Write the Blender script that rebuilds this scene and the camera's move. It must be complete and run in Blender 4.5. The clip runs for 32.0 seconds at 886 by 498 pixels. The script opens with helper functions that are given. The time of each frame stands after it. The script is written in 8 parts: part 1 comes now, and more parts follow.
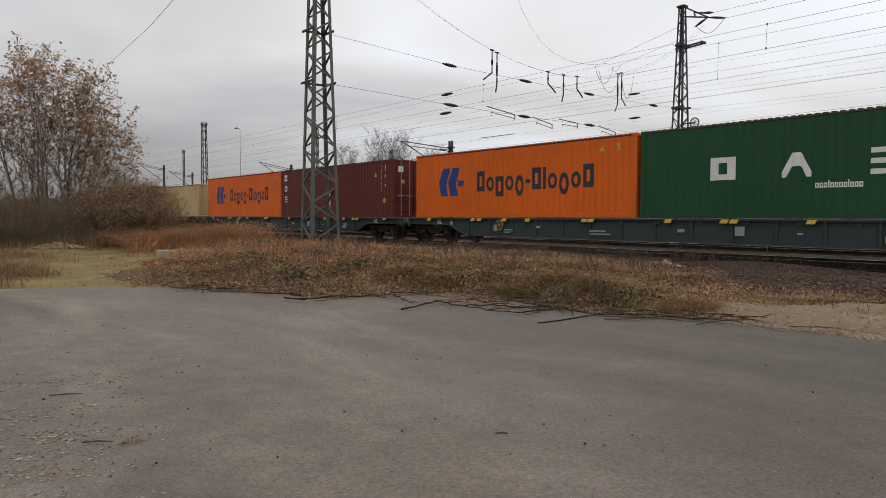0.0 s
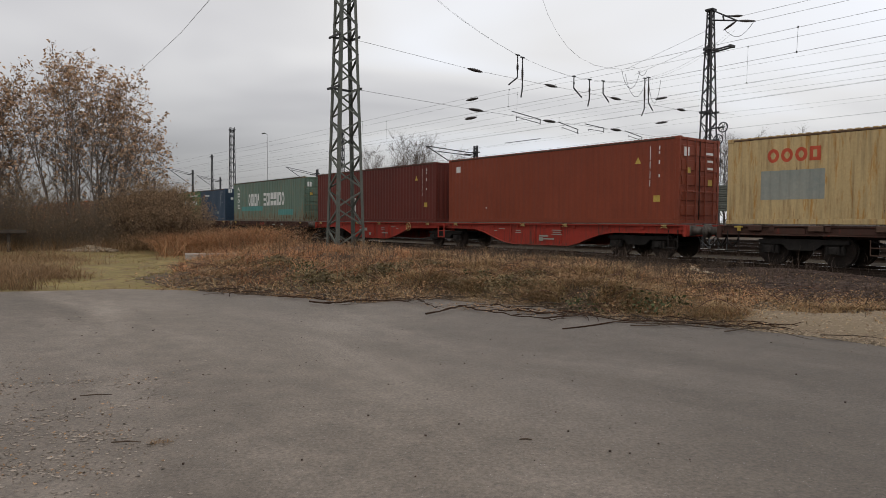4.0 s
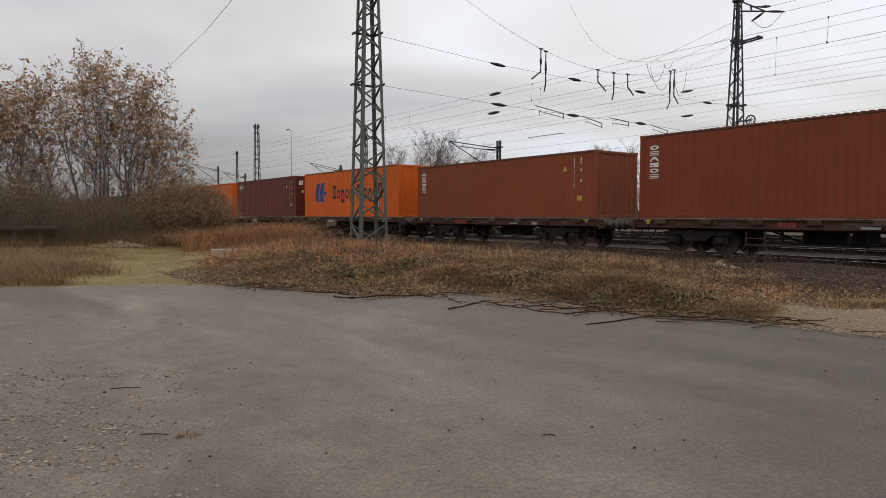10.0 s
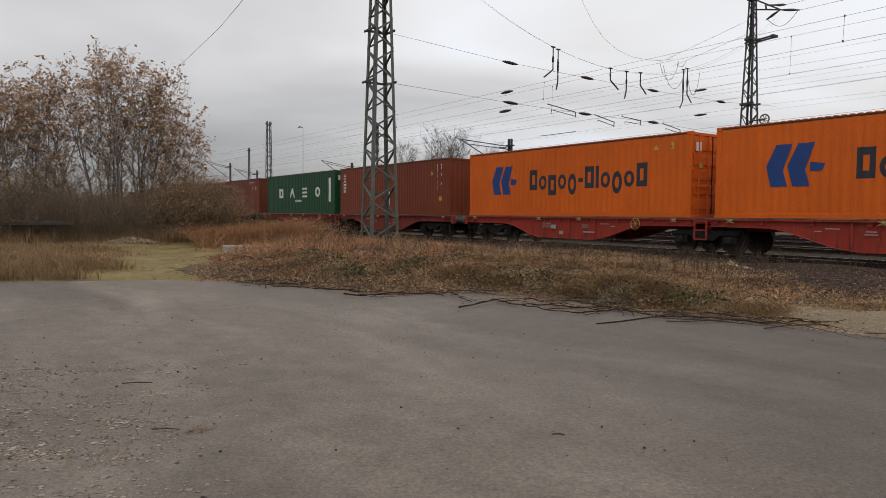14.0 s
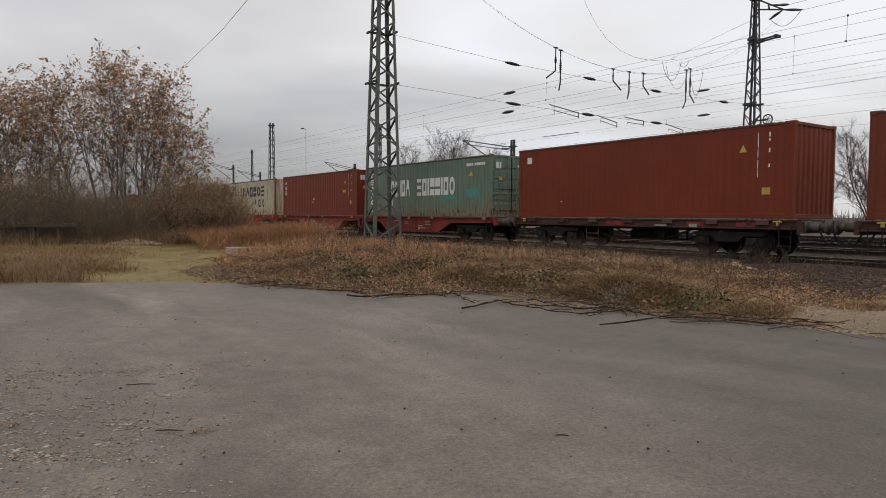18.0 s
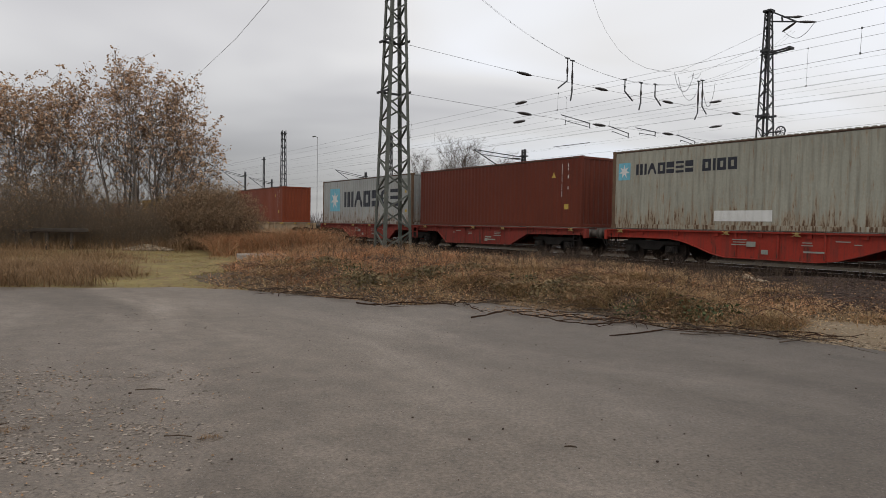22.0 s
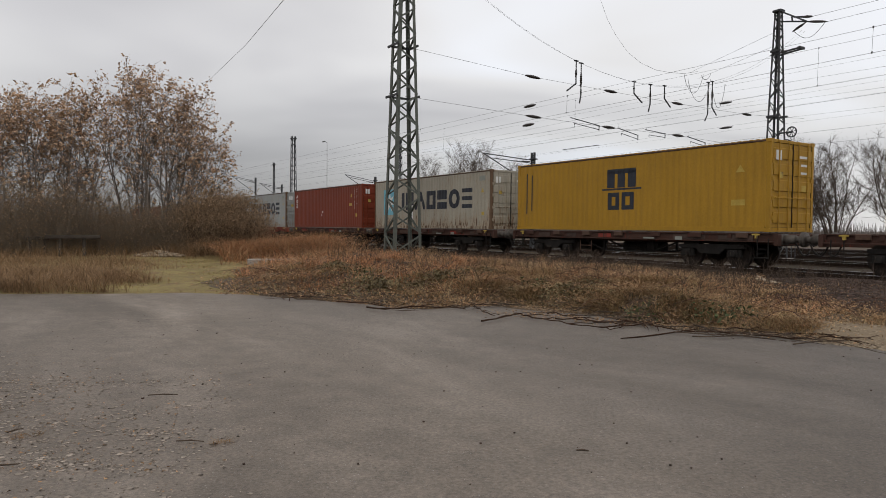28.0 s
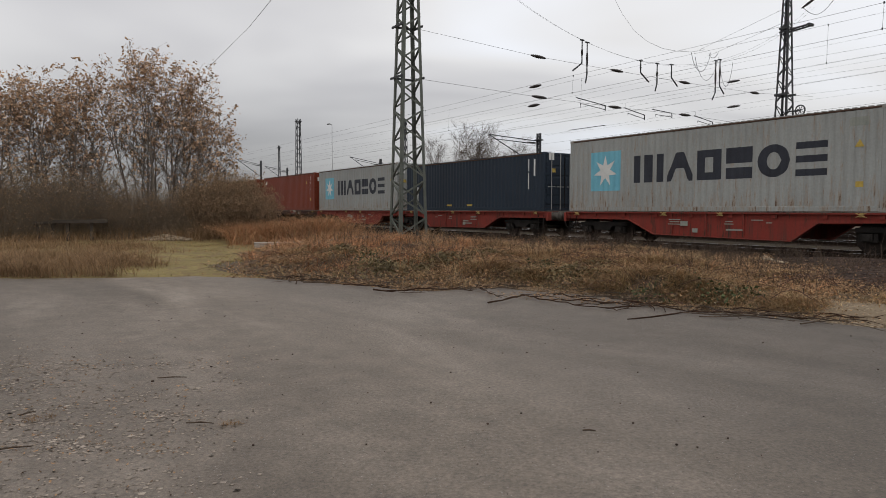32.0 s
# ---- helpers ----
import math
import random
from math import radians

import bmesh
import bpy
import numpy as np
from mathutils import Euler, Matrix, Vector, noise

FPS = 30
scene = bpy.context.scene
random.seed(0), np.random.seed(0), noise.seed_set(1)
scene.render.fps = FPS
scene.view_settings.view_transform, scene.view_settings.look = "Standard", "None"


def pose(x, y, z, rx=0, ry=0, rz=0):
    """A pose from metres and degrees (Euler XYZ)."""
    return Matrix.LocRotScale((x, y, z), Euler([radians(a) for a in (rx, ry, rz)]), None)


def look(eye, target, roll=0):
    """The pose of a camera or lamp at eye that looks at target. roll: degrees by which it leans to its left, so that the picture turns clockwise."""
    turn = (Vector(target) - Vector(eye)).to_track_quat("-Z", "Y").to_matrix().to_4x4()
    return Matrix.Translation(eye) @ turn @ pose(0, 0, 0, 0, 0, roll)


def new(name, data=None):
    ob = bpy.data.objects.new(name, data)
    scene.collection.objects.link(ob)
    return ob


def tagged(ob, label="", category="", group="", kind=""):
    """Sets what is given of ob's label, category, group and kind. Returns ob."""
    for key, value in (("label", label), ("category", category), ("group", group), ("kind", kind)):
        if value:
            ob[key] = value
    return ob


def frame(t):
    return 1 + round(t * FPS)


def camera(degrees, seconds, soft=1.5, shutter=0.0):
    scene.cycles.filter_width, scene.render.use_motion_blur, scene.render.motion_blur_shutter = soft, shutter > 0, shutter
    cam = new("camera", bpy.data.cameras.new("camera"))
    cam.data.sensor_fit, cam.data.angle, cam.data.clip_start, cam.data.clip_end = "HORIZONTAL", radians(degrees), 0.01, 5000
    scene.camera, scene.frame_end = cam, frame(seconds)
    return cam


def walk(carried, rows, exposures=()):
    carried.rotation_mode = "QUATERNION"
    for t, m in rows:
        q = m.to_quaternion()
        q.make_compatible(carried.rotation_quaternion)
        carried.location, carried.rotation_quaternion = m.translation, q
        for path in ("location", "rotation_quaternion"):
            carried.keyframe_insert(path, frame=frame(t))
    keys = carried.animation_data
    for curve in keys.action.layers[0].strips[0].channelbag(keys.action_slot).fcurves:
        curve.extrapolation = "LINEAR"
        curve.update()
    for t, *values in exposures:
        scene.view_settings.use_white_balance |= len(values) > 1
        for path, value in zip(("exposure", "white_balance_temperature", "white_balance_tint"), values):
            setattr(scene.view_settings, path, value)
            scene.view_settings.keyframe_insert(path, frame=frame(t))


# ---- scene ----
cam = camera(66.27, 32.0, 0.85)
EYE = (0.0, 0.0, 1.55)
# seconds, yaw to the left, pitch, lean
VIEW = [
    (0, 0.00, -2.76, 0.11), (0.5, 0.34, -2.89, 0.01), (1, 0.48, -2.77, 0.08), (1.5, 0.73, -2.83, 0.19), (2, 1.02, -2.74, 0.30), (2.5, 1.28, -2.77, 0.32),
    (3, 1.75, -2.79, 0.45), (3.5, 1.79, -2.52, 0.49), (4, 2.07, -2.36, 0.30), (4.5, 2.43, -2.53, 0.32), (6.5, 2.90, -3.10, 0.44), (7, 2.95, -3.34, 0.53),
    (7.5, 3.24, -3.34, 0.43), (8, 3.31, -3.18, 0.48), (8.5, 3.71, -2.89, 0.23), (9, 3.82, -2.86, 0.38), (9.5, 3.74, -2.76, 0.20), (10, 4.01, -2.77, 0.14),
    (10.5, 4.05, -3.07, 0.18), (11, 3.96, -3.09, 0.17), (11.5, 4.47, -2.89, 0.01), (12, 4.71, -2.93, -0.03), (12.5, 4.84, -2.88, -0.08), (13, 4.78, -3.07,
    0.04), (13.5, 5.00, -3.22, 0.23), (14, 4.90, -2.94, 0.51), (14.5, 4.78, -3.13, 0.68), (16.5, 5.10, -3.51, 0.66), (17, 5.07, -3.41, 0.27), (17.5, 5.20,
    -3.35, 0.66), (18, 5.15, -2.85, 0.36), (18.5, 5.19, -2.81, 0.64), (19, 5.32, -2.82, 0.23), (19.5, 5.31, -2.71, 0.62), (20, 5.75, -2.15, 0.54), (20.5,
    5.82, -2.11, 0.67), (21, 5.74, -1.85, 0.57), (21.5, 6.08, -1.92, 0.89), (22, 5.99, -2.11, 0.96), (22.5, 6.01, -2.39, 0.87), (23, 6.09, -2.62, 0.80),
    (23.5, 6.28, -2.76, 0.69), (24, 6.15, -2.81, 0.39), (24.5, 6.30, -2.91, 0.54), (26.5, 6.10, -2.41, 0.56), (27, 6.21, -2.27, 0.48), (27.5, 6.92, -1.83,
    0.63), (28, 6.83, -1.80, 0.50), (28.5, 6.88, -2.04, 0.45), (29, 7.01, -2.77, 0.39), (29.5, 6.55, -2.98, 0.60), (30, 6.66, -2.99, 0.33), (30.5, 6.61,
    -2.92, 0.14), (31, 7.04, -3.17, 0.02), (31.5, 7.14, -3.30, -0.05), (32, 7.33, -3.32, 0.08)]


def view_pose(yaw, pitch, lean):
    ya, pi = radians(yaw), radians(pitch)
    ahead = Vector((-math.sin(ya) * math.cos(pi), math.cos(ya) * math.cos(pi), math.sin(pi)))
    return look(EYE, Vector(EYE) + ahead, lean)


walk(cam, [(t, view_pose(ya, pi, le)) for t, ya, pi, le in VIEW])

# ---- world and light ----
SUN_UP, SUN_TURN = 56.0, 188.0


def nodes_of(tree):
    tree.nodes.clear()

    def add(kind, **values):
        n = tree.nodes.new(kind)
        for key, v in values.items():
            n.inputs[key.replace("_", " ")].default_value = v
        return n

    return add, tree.links.new


def ramp(node, stops):
    el = node.color_ramp.elements
    while len(el) < len(stops):
        el.new(0.5)
    for e, (pos, col) in zip(el, stops):
        e.position, e.color = pos, (*col, 1) if len(col) == 3 else col


world = bpy.data.worlds.new("overcast_sky")
scene.world = world
world.use_nodes = True
add, link = nodes_of(world.node_tree)
sky = add("ShaderNodeTexSky")
sky.sky_type, sky.sun_disc = "NISHITA", False
sky.sun_elevation, sky.sun_rotation = radians(SUN_UP), radians(SUN_TURN)
sky_dim = add("ShaderNodeMix")
sky_dim.data_type, sky_dim.blend_type = "RGBA", "MULTIPLY"
sky_dim.inputs[0].default_value, sky_dim.inputs[7].default_value = 1.0, (0.1, 0.1, 0.1, 1)
link(sky.outputs[0], sky_dim.inputs[6])
# a flat cloud deck: the direction of view meets a plane far above
coord = add("ShaderNodeTexCoord")
split = add("ShaderNodeSeparateXYZ")
link(coord.outputs["Generated"], split.inputs[0])
lift = add("ShaderNodeMath")
lift.operation = "ADD"
lift.inputs[1].default_value = 0.16
link(split.outputs[2], lift.inputs[0])
floor_lift = add("ShaderNodeMath")
floor_lift.operation = "MAXIMUM"
floor_lift.inputs[1].default_value = 0.1
link(lift.outputs[0], floor_lift.inputs[0])
deck = add("ShaderNodeVectorMath")
deck.operation = "DIVIDE"
both = add("ShaderNodeCombineXYZ")
for i in range(3):
    link(floor_lift.outputs[0], both.inputs[i])
link(coord.outputs["Generated"], deck.inputs[0])
link(both.outputs[0], deck.inputs[1])
turn = add("ShaderNodeMapping")
turn.inputs["Rotation"].default_value = (0, 0, radians(25))
turn.inputs["Scale"].default_value = (0.6, 0.95, 1.0)
link(deck.outputs[0], turn.inputs[0])
big = add("ShaderNodeTexNoise", Scale=0.7, Detail=3.5, Roughness=0.46, Distortion=0.5)
link(turn.outputs[0], big.inputs["Vector"])
slow = add("ShaderNodeTexNoise", Scale=0.55, Detail=2.0, Roughness=0.5)
drift = add("ShaderNodeMapping")
drift.inputs["Location"].default_value = (3.1, 1.7, 0.4)
link(coord.outputs["Generated"], drift.inputs[0])
link(drift.outputs[0], slow.inputs["Vector"])
blend = add("ShaderNodeMix")
blend.inputs[0].default_value = 0.45
link(big.outputs[0], blend.inputs[2])
link(slow.outputs[0], blend.inputs[3])
tones = add("ShaderNodeValToRGB")
ramp(tones, [(0.35, (0.39, 0.383, 0.395)), (0.44, (0.56, 0.550, 0.558)), (0.52, (0.72, 0.710, 0.708)), (0.60, (0.83, 0.85, 0.90))])
link(blend.outputs[0], tones.inputs[0])
# heavier, bluish cloud low over the horizon
low = add("ShaderNodeMapRange")
low.interpolation_type = "SMOOTHSTEP"
low.inputs["From Min"].default_value, low.inputs["From Max"].default_value = 0.01, 0.27
low.inputs["To Min"].default_value, low.inputs["To Max"].default_value = 0.72, 1.0
link(split.outputs[2], low.inputs[0])
# the deck is thinner and brighter towards the open side of the yard
open_side = add("ShaderNodeMapRange")
open_side.inputs["From Min"].default_value, open_side.inputs["From Max"].default_value = -0.45, 0.45
open_side.inputs["To Min"].default_value, open_side.inputs["To Max"].default_value = 0.46, 0.90
link(split.outputs[0], open_side.inputs[0])
link(open_side.outputs[0], low.inputs["To Min"])
dim = add("ShaderNodeMix")
dim.data_type, dim.blend_type = "RGBA", "MULTIPLY"
dim.inputs[0].default_value = 1.0
link(tones.outputs[0], dim.inputs[6])
link(low.outputs[0], dim.inputs[7])
veil = add("ShaderNodeMix")
veil.data_type = "RGBA"
veil.inputs[0].default_value = 0.93
link(sky_dim.outputs[2], veil.inputs[6])
link(dim.outputs[2], veil.inputs[7])
back = add("ShaderNodeBackground", Strength=1.18)
link(veil.outputs[2], back.inputs[0])
out = add("ShaderNodeOutputWorld")
link(back.outputs[0], out.inputs[0])

sun_data = bpy.data.lights.new("sun", "SUN")
sun_data.energy, sun_data.angle, sun_data.color = 0.8, radians(25), (1.0, 0.97, 0.93)
sun = new("sun", sun_data)
sun.matrix_basis = pose(0, 0, 30, 90 - SUN_UP, 0, 180 - SUN_TURN)

# ---- materials ----


def material(name, low, high, rough=0.85, grain=8.0, coarse=0.6, bump=0.2, bump_scale=60.0, metal=0.0, island=0.0, streak=0.0, stain=None, stain_at=0.62, coords="Object", random_tint=0.0, spec=0.4):
    """Two-scale mottled paint: low and high colours, a coarse and a fine grain, stains and relief."""
    m = bpy.data.materials.new(name)
    m.use_nodes = True
    add, link = nodes_of(m.node_tree)
    co = add("ShaderNodeTexCoord")
    source = co.outputs[coords]
    n1 = add("ShaderNodeTexNoise", Scale=coarse, Detail=6.0, Roughness=0.6)
    n2 = add("ShaderNodeTexNoise", Scale=grain, Detail=5.0, Roughness=0.7)
    link(source, n1.inputs["Vector"])
    link(source, n2.inputs["Vector"])
    mixn = add("ShaderNodeMix")
    mixn.inputs[0].default_value = 0.45
    link(n1.outputs[0], mixn.inputs[2])
    link(n2.outputs[0], mixn.inputs[3])
    stretch = add("ShaderNodeMapRange")
    stretch.inputs["From Min"].default_value, stretch.inputs["From Max"].default_value = 0.32, 0.68
    link(mixn.outputs[0], stretch.inputs[0])
    col = add("ShaderNodeMix")
    col.data_type = "RGBA"
    col.inputs[6].default_value, col.inputs[7].default_value = (*low, 1), (*high, 1)
    link(stretch.outputs[0], col.inputs[0])
    colour = col.outputs[2]
    if stain:
        mp = add("ShaderNodeMapping")
        mp.inputs["Scale"].default_value = (3.5, 3.5, 0.45) if streak else (1.2, 1.2, 1.2)
        link(source, mp.inputs[0])
        n3 = add("ShaderNodeTexNoise", Scale=1.6, Detail=7.0, Roughness=0.72)
        link(mp.outputs[0], n3.inputs["Vector"])
        edge = add("ShaderNodeMapRange")
        edge.inputs["From Min"].default_value, edge.inputs["From Max"].default_value = stain_at, stain_at + 0.09
        link(n3.outputs[0], edge.inputs[0])
        over = add("ShaderNodeMix")
        over.data_type = "RGBA"
        over.inputs[7].default_value = (*stain, 1)
        link(edge.outputs[0], over.inputs[0])
        link(colour, over.inputs[6])
        colour = over.outputs[2]
    if island or random_tint:
        if island:
            rnd = add("ShaderNodeNewGeometry").outputs["Random Per Island"]
        else:
            rnd = add("ShaderNodeObjectInfo").outputs["Random"]
        amount = island or random_tint
        hue = add("ShaderNodeHueSaturation")
        vr = add("ShaderNodeMapRange")
        vr.inputs["To Min"].default_value, vr.inputs["To Max"].default_value = 1 - amount, 1 + amount
        link(rnd, vr.inputs[0])
        link(vr.outputs[0], hue.inputs["Value"])
        link(colour, hue.inputs["Color"])
        colour = hue.outputs[0]
    bsdf = add("ShaderNodeBsdfPrincipled", Roughness=rough, Metallic=metal)
    bsdf.inputs["Specular IOR Level"].default_value = spec
    link(colour, bsdf.inputs["Base Color"])
    if bump:
        nb = add("ShaderNodeTexNoise", Scale=bump_scale, Detail=4.0, Roughness=0.65)
        link(source, nb.inputs["Vector"])
        bp = add("ShaderNodeBump", Strength=bump, Distance=0.01)
        link(nb.outputs[0], bp.inputs["Height"])
        link(bp.outputs[0], bsdf.inputs["Normal"])
    o = add("ShaderNodeOutputMaterial")
    link(bsdf.outputs[0], o.inputs[0])
    return m


def shade(c, k):
    return tuple(min(1.0, v * k) for v in c)


def paint(name, c, rust=0.66, fade=1.18, rust_colour=(0.10, 0.045, 0.022), rough=0.55, grime=0.35, scabs=0.0):
    """Weathered steel paint: faded patches, runs of grime, scabs and runs of rust."""
    m = material(name, shade(c, 0.84), shade(c, fade), rough=rough, grain=14, coarse=0.5, bump=0.12, bump_scale=25, streak=1.0, spec=0.22, stain=rust_colour, stain_at=rust)
    nt = m.node_tree
    bsdf = next(n for n in nt.nodes if n.type == "BSDF_PRINCIPLED")
    old = bsdf.inputs["Base Color"].links[0].from_socket
    co = nt.nodes.new("ShaderNodeTexCoord").outputs["Object"]
    mp = nt.nodes.new("ShaderNodeMapping")
    mp.inputs["Scale"].default_value = (9.0, 9.0, 0.55)
    n1 = nt.nodes.new("ShaderNodeTexNoise")
    n1.inputs["Scale"].default_value, n1.inputs["Detail"].default_value = 1.0, 5.0
    mr = nt.nodes.new("ShaderNodeMapRange")
    mr.inputs["From Min"].default_value, mr.inputs["From Max"].default_value = 0.48, 0.74
    mr.inputs["To Max"].default_value = grime
    mix = nt.nodes.new("ShaderNodeMix")
    mix.data_type = "RGBA"
    mix.inputs[7].default_value = (0.05, 0.04, 0.032, 1)
    nt.links.new(co, mp.inputs[0])
    nt.links.new(mp.outputs[0], n1.inputs["Vector"])
    nt.links.new(n1.outputs[0], mr.inputs[0])
    nt.links.new(mr.outputs[0], mix.inputs[0])
    nt.links.new(old, mix.inputs[6])
    done = mix.outputs[2]
    if scabs:
        # scabs of rust that creep up from the bottom rail
        sep = nt.nodes.new("ShaderNodeSeparateXYZ")
        climb = nt.nodes.new("ShaderNodeMapRange")
        climb.inputs["From Min"].default_value, climb.inputs["From Max"].default_value = 0.1, 1.1
        climb.inputs["To Min"].default_value, climb.inputs["To Max"].default_value = scabs, 0.0
        mp2 = nt.nodes.new("ShaderNodeMapping")
        mp2.inputs["Scale"].default_value = (6.5, 6.5, 0.8)
        n2 = nt.nodes.new("ShaderNodeTexNoise")
        n2.inputs["Scale"].default_value, n2.inputs["Detail"].default_value, n2.inputs["Roughness"].default_value = 1.5, 7.0, 0.75
        total = nt.nodes.new("ShaderNodeMath")
        total.operation = "ADD"
        cut = nt.nodes.new("ShaderNodeMapRange")
        cut.inputs["From Min"].default_value, cut.inputs["From Max"].default_value = 0.66, 0.72
        halo = nt.nodes.new("ShaderNodeMapRange")
        halo.inputs["From Min"].default_value, halo.inputs["From Max"].default_value = 0.55, 0.70
        halo.inputs["To Max"].default_value = 0.55
        warm = nt.nodes.new("ShaderNodeMix")
        warm.data_type = "RGBA"
        warm.inputs[7].default_value = (0.27, 0.145, 0.06, 1)
        over = nt.nodes.new("ShaderNodeMix")
        over.data_type = "RGBA"
        over.inputs[7].default_value = (0.095, 0.052, 0.028, 1)
        nt.links.new(total.outputs[0], halo.inputs[0])
        nt.links.new(halo.outputs[0], warm.inputs[0])
        nt.links.new(done, warm.inputs[6])
        done = warm.outputs[2]
        nt.links.new(co, sep.inputs[0])
        nt.links.new(sep.outputs[2], climb.inputs[0])
        nt.links.new(co, mp2.inputs[0])
        nt.links.new(mp2.outputs[0], n2.inputs["Vector"])
        nt.links.new(n2.outputs[0], total.inputs[0])
        nt.links.new(climb.outputs[0], total.inputs[1])
        nt.links.new(total.outputs[0], cut.inputs[0])
        nt.links.new(cut.outputs[0], over.inputs[0])
        nt.links.new(done, over.inputs[6])
        done = over.outputs[2]
    nt.links.new(done, bsdf.inputs["Base Color"])
    return m


M_RUST = material("rusty_steel", (0.045, 0.028, 0.02), (0.11, 0.06, 0.04), rough=0.9, grain=20, coarse=1.5, bump=0.4)
M_BLACK = material("grimy_black_steel", (0.007, 0.006, 0.005), (0.026, 0.022, 0.019), rough=0.8, spec=0.25, grain=14, coarse=2.0, bump=0.3)
M_WHEEL = material("wheel_steel", (0.010, 0.008, 0.007), (0.036, 0.026, 0.020), rough=0.75, grain=10, coarse=3, bump=0.2, spec=0.2)
M_RAIL = material("rail_steel", (0.018, 0.013, 0.010), (0.042, 0.030, 0.024), spec=0.05, rough=0.9, grain=12, coarse=1.5, bump=0.3)
M_RAILTOP = material("polished_rail_head", (0.55, 0.55, 0.56), (0.72, 0.72, 0.73), rough=0.22, grain=20, coarse=2, bump=0.05, metal=1.0)
M_BUFFER = material("greasy_grey_brown_steel", (0.030, 0.025, 0.021), (0.105, 0.088, 0.072), rough=0.6, grain=14, coarse=2.0, bump=0.3)
M_DRYBROWN = material("brown_dry_grass", (0.155, 0.094, 0.048), (0.36, 0.232, 0.126), rough=0.9, grain=4, coarse=0.3, bump=0, island=0.45)
M_YELLOW = material("yellow_paint", (0.34, 0.22, 0.03), (0.54, 0.40, 0.09), rough=0.6, grain=20, coarse=3, bump=0.1, stain=(0.08, 0.05, 0.03), stain_at=0.6)
M_LOCK = material("bright_yellow_lock_paint", (0.48, 0.30, 0.035), (0.68, 0.47, 0.09), rough=0.6, grain=20, coarse=3, bump=0.1, stain=(0.08, 0.05, 0.03), stain_at=0.62)
M_OLDLOCK = material("worn_ochre_lock_paint", (0.24, 0.15, 0.05), (0.46, 0.32, 0.12), rough=0.8, grain=20, coarse=3, bump=0.2, stain=(0.06, 0.035, 0.02), stain_at=0.60)
M_WHITE = material("white_lettering_paint", (0.52, 0.52, 0.49), (0.72, 0.72, 0.69), rough=0.6, grain=25, coarse=2, bump=0.05)
M_INK = material("dark_lettering_paint", (0.012, 0.014, 0.022), (0.03, 0.034, 0.046), rough=0.6, grain=25, coarse=2, bump=0.05)
M_NAVY = material("blue_emblem_paint", (0.008, 0.035, 0.15), (0.014, 0.055, 0.22), rough=0.6, grain=25, coarse=2, bump=0.05)
M_SKYBLUE = material("light_blue_emblem_paint", (0.12, 0.36, 0.46), (0.18, 0.46, 0.56), rough=0.6, grain=25, coarse=2, bump=0.05)
M_REDMARK = material("red_lettering_paint", (0.38, 0.045, 0.02), (0.52, 0.09, 0.035), rough=0.6, grain=25, coarse=2, bump=0.05)
M_TEALPATCH = material("teal_repair_paint", (0.05, 0.19, 0.17), (0.08, 0.26, 0.23), rough=0.6, grain=12, coarse=1, bump=0.05)
M_GREYPATCH = material("faded_grey_paint", (0.20, 0.22, 0.20), (0.30, 0.30, 0.25), rough=0.7, grain=12, coarse=1, bump=0.05)
M_GREENMARK = material("green_emblem_paint", (0.18, 0.35, 0.05), (0.25, 0.45, 0.08), rough=0.6, grain=25, coarse=2, bump=0.05)
M_MAST = material("weathered_grey_green_steel", (0.066, 0.074, 0.064), (0.135, 0.142, 0.12), rough=0.75, grain=9, coarse=1.2, bump=0.25, stain=(0.10, 0.06, 0.04), stain_at=0.62)
M_MASTDARK = material("dark_mast_steel", (0.03, 0.031, 0.033), (0.065, 0.066, 0.068), rough=0.75, grain=9, coarse=1.2, bump=0.25)
M_WIRE = material("copper_wire_patina", (0.03, 0.032, 0.032), (0.06, 0.062, 0.06), rough=0.6, bump=0)
M_INSUL = material("brown_porcelain", (0.018, 0.014, 0.012), (0.04, 0.03, 0.026), rough=0.35, grain=30, bump=0)
M_GALV = material("galvanised_steel", (0.20, 0.20, 0.195), (0.34, 0.34, 0.33), rough=0.55, grain=20, coarse=2, bump=0.1, metal=0.3)
M_RUSTPOST = material("rust_brown_edge_paint", (0.075, 0.044, 0.027), (0.17, 0.105, 0.06), rough=0.9, grain=18, coarse=2, bump=0.3)
M_BRAMBLE = material("olive_brown_bramble_leaf", (0.100, 0.078, 0.038), (0.25, 0.190, 0.095), rough=0.85, grain=5, coarse=0.5, bump=0, island=0.5)
M_CONCRETE = material("pale_concrete", (0.26, 0.235, 0.20), (0.42, 0.385, 0.34), rough=0.9, grain=16, coarse=1.5, bump=0.4)
M_WOOD = material("weathered_wood", (0.03, 0.023, 0.018), (0.075, 0.058, 0.045), rough=0.9, grain=25, coarse=3, bump=0.5)
M_SLEEPER = material("tarred_sleeper_wood", (0.012, 0.010, 0.008), (0.036, 0.028, 0.023), spec=0.03, rough=0.95, grain=25, coarse=3, bump=0.5)
M_PALEWOOD = material("pale_plank_wood", (0.30, 0.24, 0.16), (0.44, 0.36, 0.25), rough=0.9, grain=25, coarse=3, bump=0.4)
M_BARK = material("grey_brown_bark", (0.115, 0.094, 0.078), (0.25, 0.206, 0.172), rough=0.95, grain=12, coarse=1.0, bump=0.4)
M_BARKDARK = material("dark_twig_bark", (0.042, 0.029, 0.021), (0.10, 0.070, 0.048), rough=0.95, grain=12, coarse=1.0, bump=0.3)
